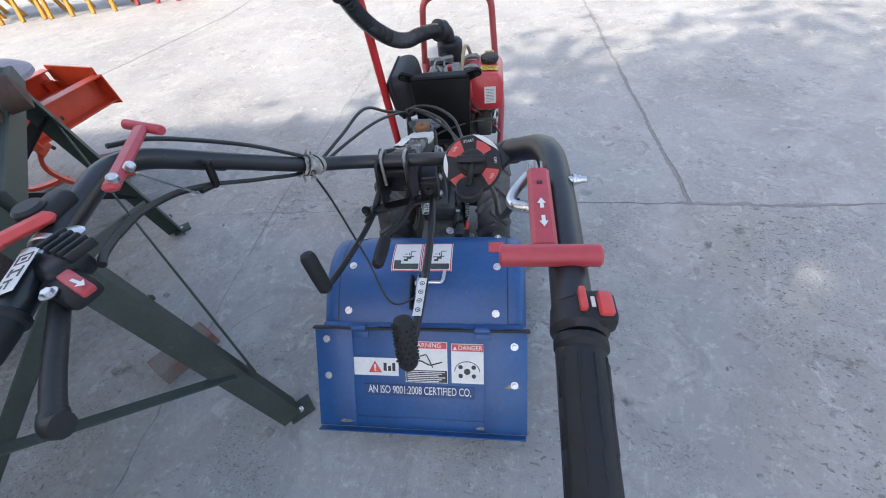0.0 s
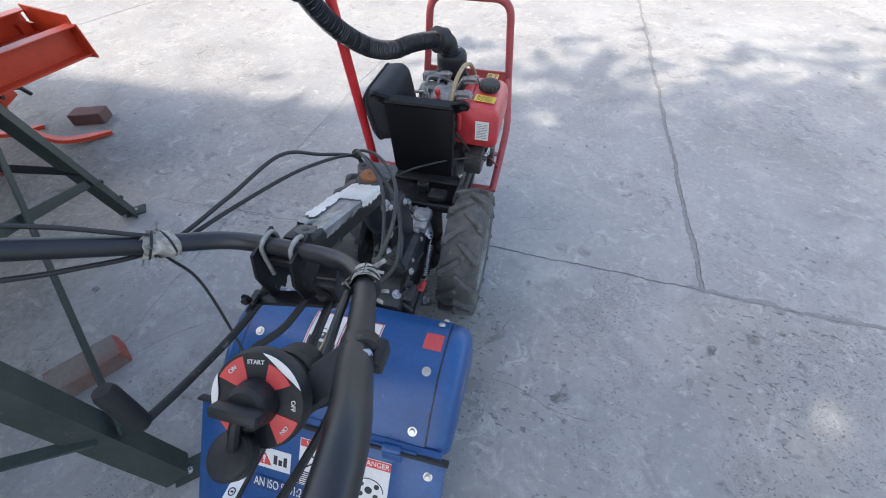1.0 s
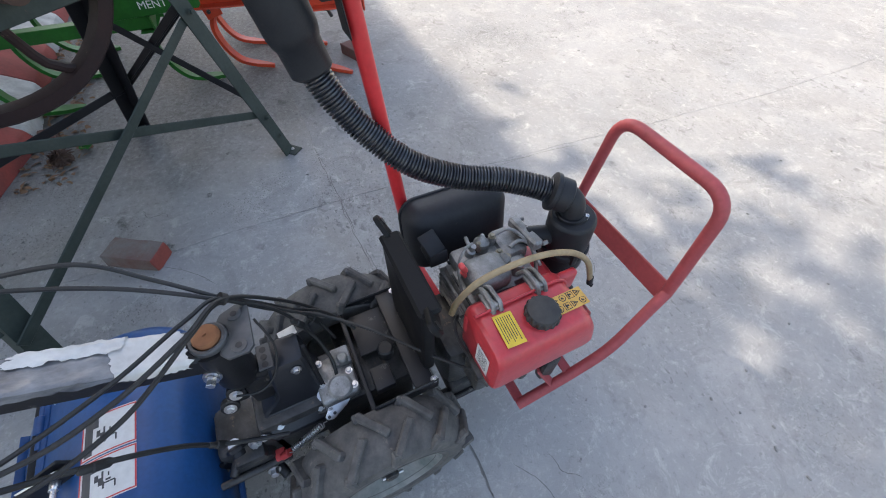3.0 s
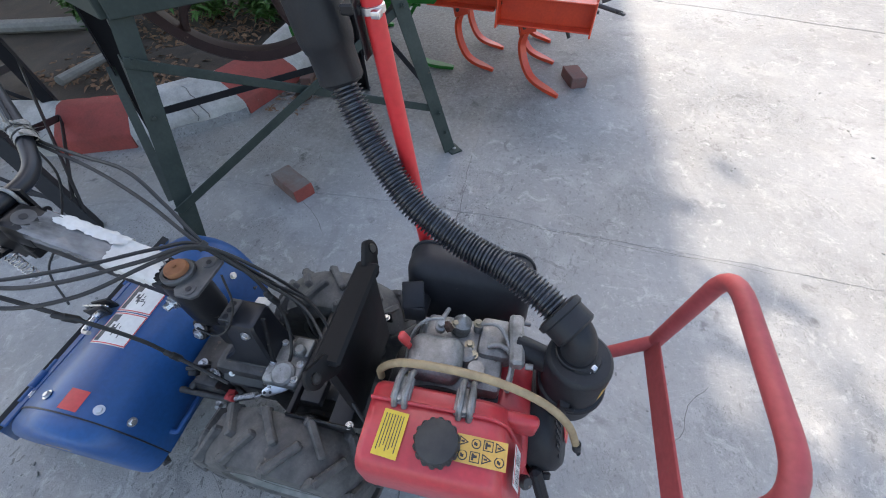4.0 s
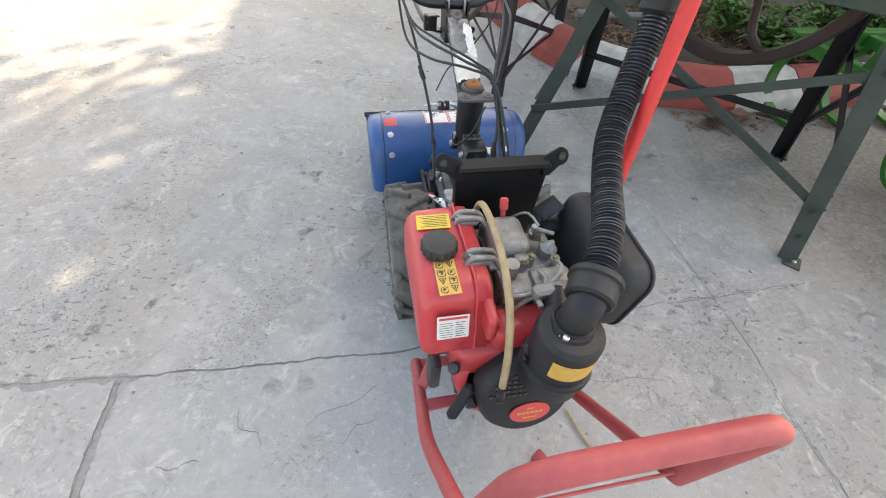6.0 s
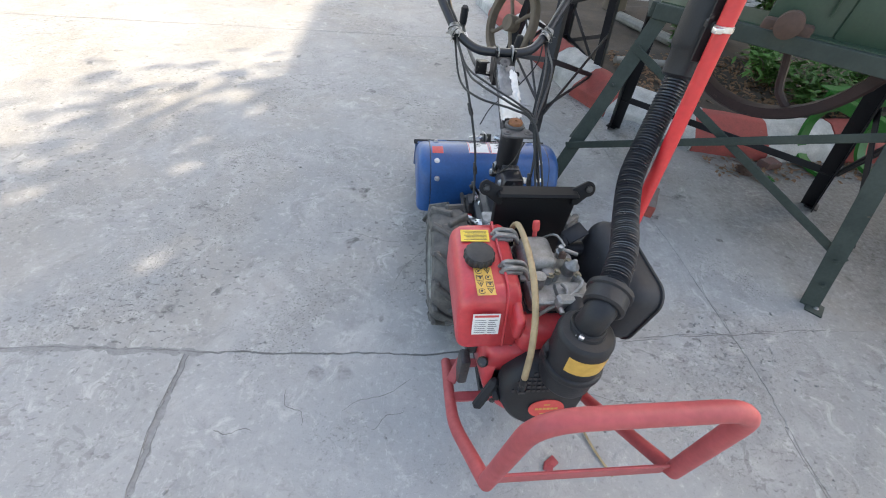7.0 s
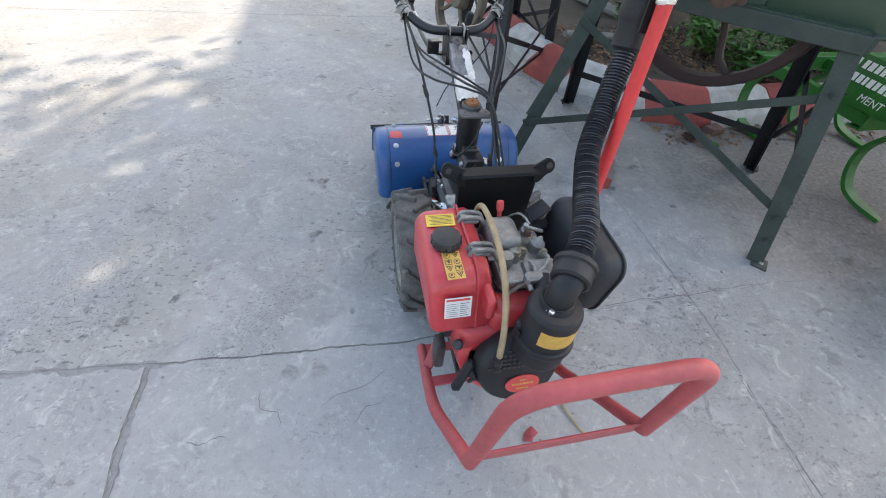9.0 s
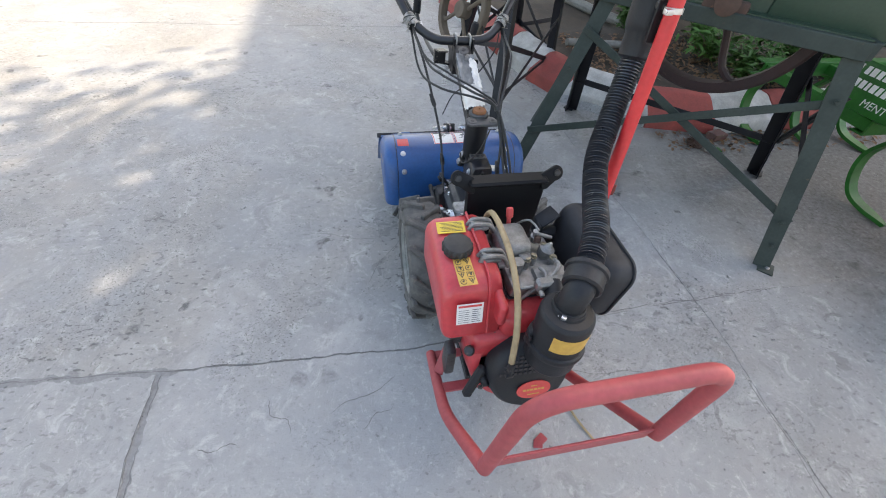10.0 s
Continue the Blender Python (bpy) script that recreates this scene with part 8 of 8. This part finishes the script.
for px, py, fx, fy in ((-2.50, -0.50, -2.51, -0.265), (-2.42, -1.34, -2.44, -1.11), (-2.82, -1.26, -2.84, -1.02), (-3.20, -1.20, -3.22, -0.94)):
    p = Vector((px, py, 0.46))
    tine(p, (fx, fy, 0.0), 0.070, GREEN, gc, 0.42)
    part("tine_clamp", [box(p.x, p.y, p.z + 0.03, 0.07, 0.06, 0.06, 0.006), box(p.x, p.y - 0.04, p.z, 0.016, 0.10, 0.10, 0.005)], GREEN, gc)
    part("bolt", bolt((p.x + 0.036, p.y, p.z + 0.03), (1, 0, 0), 0.010, 0.010), GREASE, gc)
hm = frame_of((-1.957, -0.507, 0.643), (0, 1, 0), (-0.15, 0, 1))
board = part("sign_board", prism([(-0.19, -0.045), (0.240, -0.035), (0.253, -0.020), (0.250, 0.082), (0.240, 0.092), (0.170, 0.094), (0.120, 0.150), (0.100, 0.158), (-0.17, 0.158), (-0.19, 0.145)], hm @ Matrix.Translation((0, 0, -0.012)), 0.012, 0.003), GREEN, gc, "green panel with mostly hidden white lettering")
part("board_lip", beam(hm @ Vector((0.165, 0.096, -0.004)), hm @ Vector((0.246, 0.094, -0.004)), 0.004, 0.010, bevel=0.001), WHITE, board)
part("board_arm", [beam((-1.975, -0.60, 0.64), (-2.20, -0.60, 0.53), 0.05, 0.02), beam((-1.975, -0.36, 0.64), (-2.20, -0.52, 0.53), 0.05, 0.02)], GREEN, gc)
for i, h in enumerate((0.120, 0.064)):
    x = -0.165 + 0.012 * i
    _r = random.Random(i)
    while x < 0.075:
        w = _r.uniform(0.014, 0.026)
        part("letter_bar", flat(hm, x, h - 0.017, x + w, h + 0.017, 0.0006, 0.001), WHITE, board)
        x += w + _r.choice((0.008, 0.008, 0.020))
lettering("lettering", "MENT", 0.044, hm @ Matrix.Translation((0.054, 0.002, 0.0010)), WHITE, board, 0.118)

# ---- bricks and rubble ----
def brick(x, y, rz, tilt=0.0, sx=0.225, sy=0.108, sz=0.072, label="worn red clay brick lying on the concrete", mat=BRICK):
    bm = bmesh.new()
    bmesh.ops.create_cube(bm, size=1.0)
    bmesh.ops.scale(bm, verts=bm.verts, vec=(sx, sy, sz))
    bmesh.ops.subdivide_edges(bm, edges=bm.edges, cuts=3, use_grid_fill=True)
    for v in bm.verts:
        v.co += Vector((noise.noise(v.co * 30 + Vector((x, y, 0))), noise.noise(v.co * 30 + Vector((y, 3, x))), noise.noise(v.co * 28))) * 0.004
    bmesh.ops.bevel(bm, geom=[q for q in bm.edges if q.calc_face_angle(0) > 0.9], offset=0.004, segments=1, affect="EDGES")
    ob = single("brick", grab(bm), mat, label, "brick", smooth=30)
    ob.matrix_world = pose(x, y, sz / 2 - 0.002 + 0.11 * abs(math.sin(radians(tilt))) * sx, 0, tilt, rz)
    return ob


brick(-2.47, 0.60, 20, sx=0.20, label="worn red brick beside the orange tine")
grey_brick = brick(-1.035, -0.838, 58, label="mud-caked greyish brick with a clean red end under the green stand", mat=BRICK_GREY)
grey_brick.data.materials.append(BRICK_END)
for face in grey_brick.data.polygons:
    if face.center.x > 0.104:
        face.material_index = 1
r_c = random.Random(6)
clod = []
for k in range(90):
    a, b = r_c.uniform(0, 6.283), r_c.uniform(0.05, 1.4)
    d = Vector((math.cos(a) * math.cos(b), math.sin(a) * math.cos(b), math.sin(b)))
    clod.append(leaf_blade(frame_of(Vector((-1.93, -1.20, 0.010)) + Vector((d.x * 0.05, d.y * 0.04, d.z * 0.028)), (d.x + r_c.uniform(-0.7, 0.7), d.y + r_c.uniform(-0.7, 0.7), d.z * 0.3), (-d.y, d.x, 0.2)), r_c.uniform(0.025, 0.045), 0.012))
single("dry_clod", clod + [lathe([(0.0, 0.034), (0.03, 0.030), (0.05, 0.016), (0.055, 0.0)], (-1.93, -1.20, 0), (0, 0, 1), 11)], RUST_DARK, "dark brown shaggy clod of dry husk near the kerb", "clod", smooth=0)
brick(-2.15, -1.27, 10, sx=0.12, sy=0.08, sz=0.05, label="broken brown brick piece among dry leaves")
st = single("flat_stone", [lathe([(0.0, 0.03), (0.05, 0.028), (0.09, 0.016), (0.10, 0.0)], (-3.42, 1.10, 0), (0, 0, 1), 11)], JOINT, "flat grey stone at the edge of the shade", "stone")
st.scale = (1, 0.6, 1)

# twine knot and wire scraps
single("twine", [tube(smooth_path([(-1.99 + 0.03 * math.cos(k * 1.3), -1.08 + 0.03 * math.sin(k * 1.7), 0.02 + 0.02 * abs(math.sin(k))) for k in range(14)], 0.006), 0.004, 6)], GREEN, "tangled bit of green twine by the kerb", "twine")
single("wire_scrap", [tube(smooth_path([(-0.29, 0.55, 0.004), (-0.262, 0.485, 0.006), (-0.246, 0.44, 0.010), (-0.235, 0.38, 0.008)], 0.01), 0.004, 6)], HOSE_TAN, "short tan cord lying on the concrete", "cord")
single("rag_scrap", [box(-0.10, 0.50, 0.006, 0.04, 0.03, 0.010, 0.004, rot=(8, 12, 30)), box(-0.085, 0.515, 0.010, 0.02, 0.03, 0.008, 0.003, rot=(20, 0, 70))], RED_TUBE, "small crumpled red scrap on the concrete", "scrap")

# ---- implements far across the yard ----
def far_implement(x, y, rz, body, legm, label):
    t = thing("implement", (x, y, 0), label, "implement", "far row of implements")
    m = pose(x, y, 0, 0, 0, rz)
    part("hopper", [moved(box(0, 0, 0.62, 1.3, 0.45, 0.36, 0.04), m), moved(box(0, 0, 0.84, 1.34, 0.5, 0.05, 0.01), m)], body, t)
    for k in (-0.55, -0.18, 0.18, 0.55):
        part("leg", [moved(beam((k, 0.1, 0.45), (k + 0.05, 0.25, 0.0), 0.06, 0.05), m), moved(beam((k, -0.1, 0.45), (k + 0.03, -0.25, 0.0), 0.05, 0.05), m)], legm, t)
    part("frame_bar", moved(beam((-0.7, 0.05, 0.42), (0.7, 0.05, 0.42), 0.08, 0.08), m), legm, t)


far_implement(-7.6, 5.1, 8, BLUE_SHEET, AMBER, "blue seed drill with amber legs across the yard")
far_implement(-6.35, 5.2, 5, BLUE_SHEET, AMBER, "blue seed drill with amber legs across the yard")
far_implement(-5.0, 5.5, 0, RED_PLASTIC, RED_PLASTIC, "red implement standing across the yard")
far_implement(-9.0, 5.3, 10, CUTTER_GREEN, AMBER, "green implement with amber legs across the yard")
far_implement(-0.9, 7.9, 5, BARK, GREASE, "brown rusty implement across the yard")
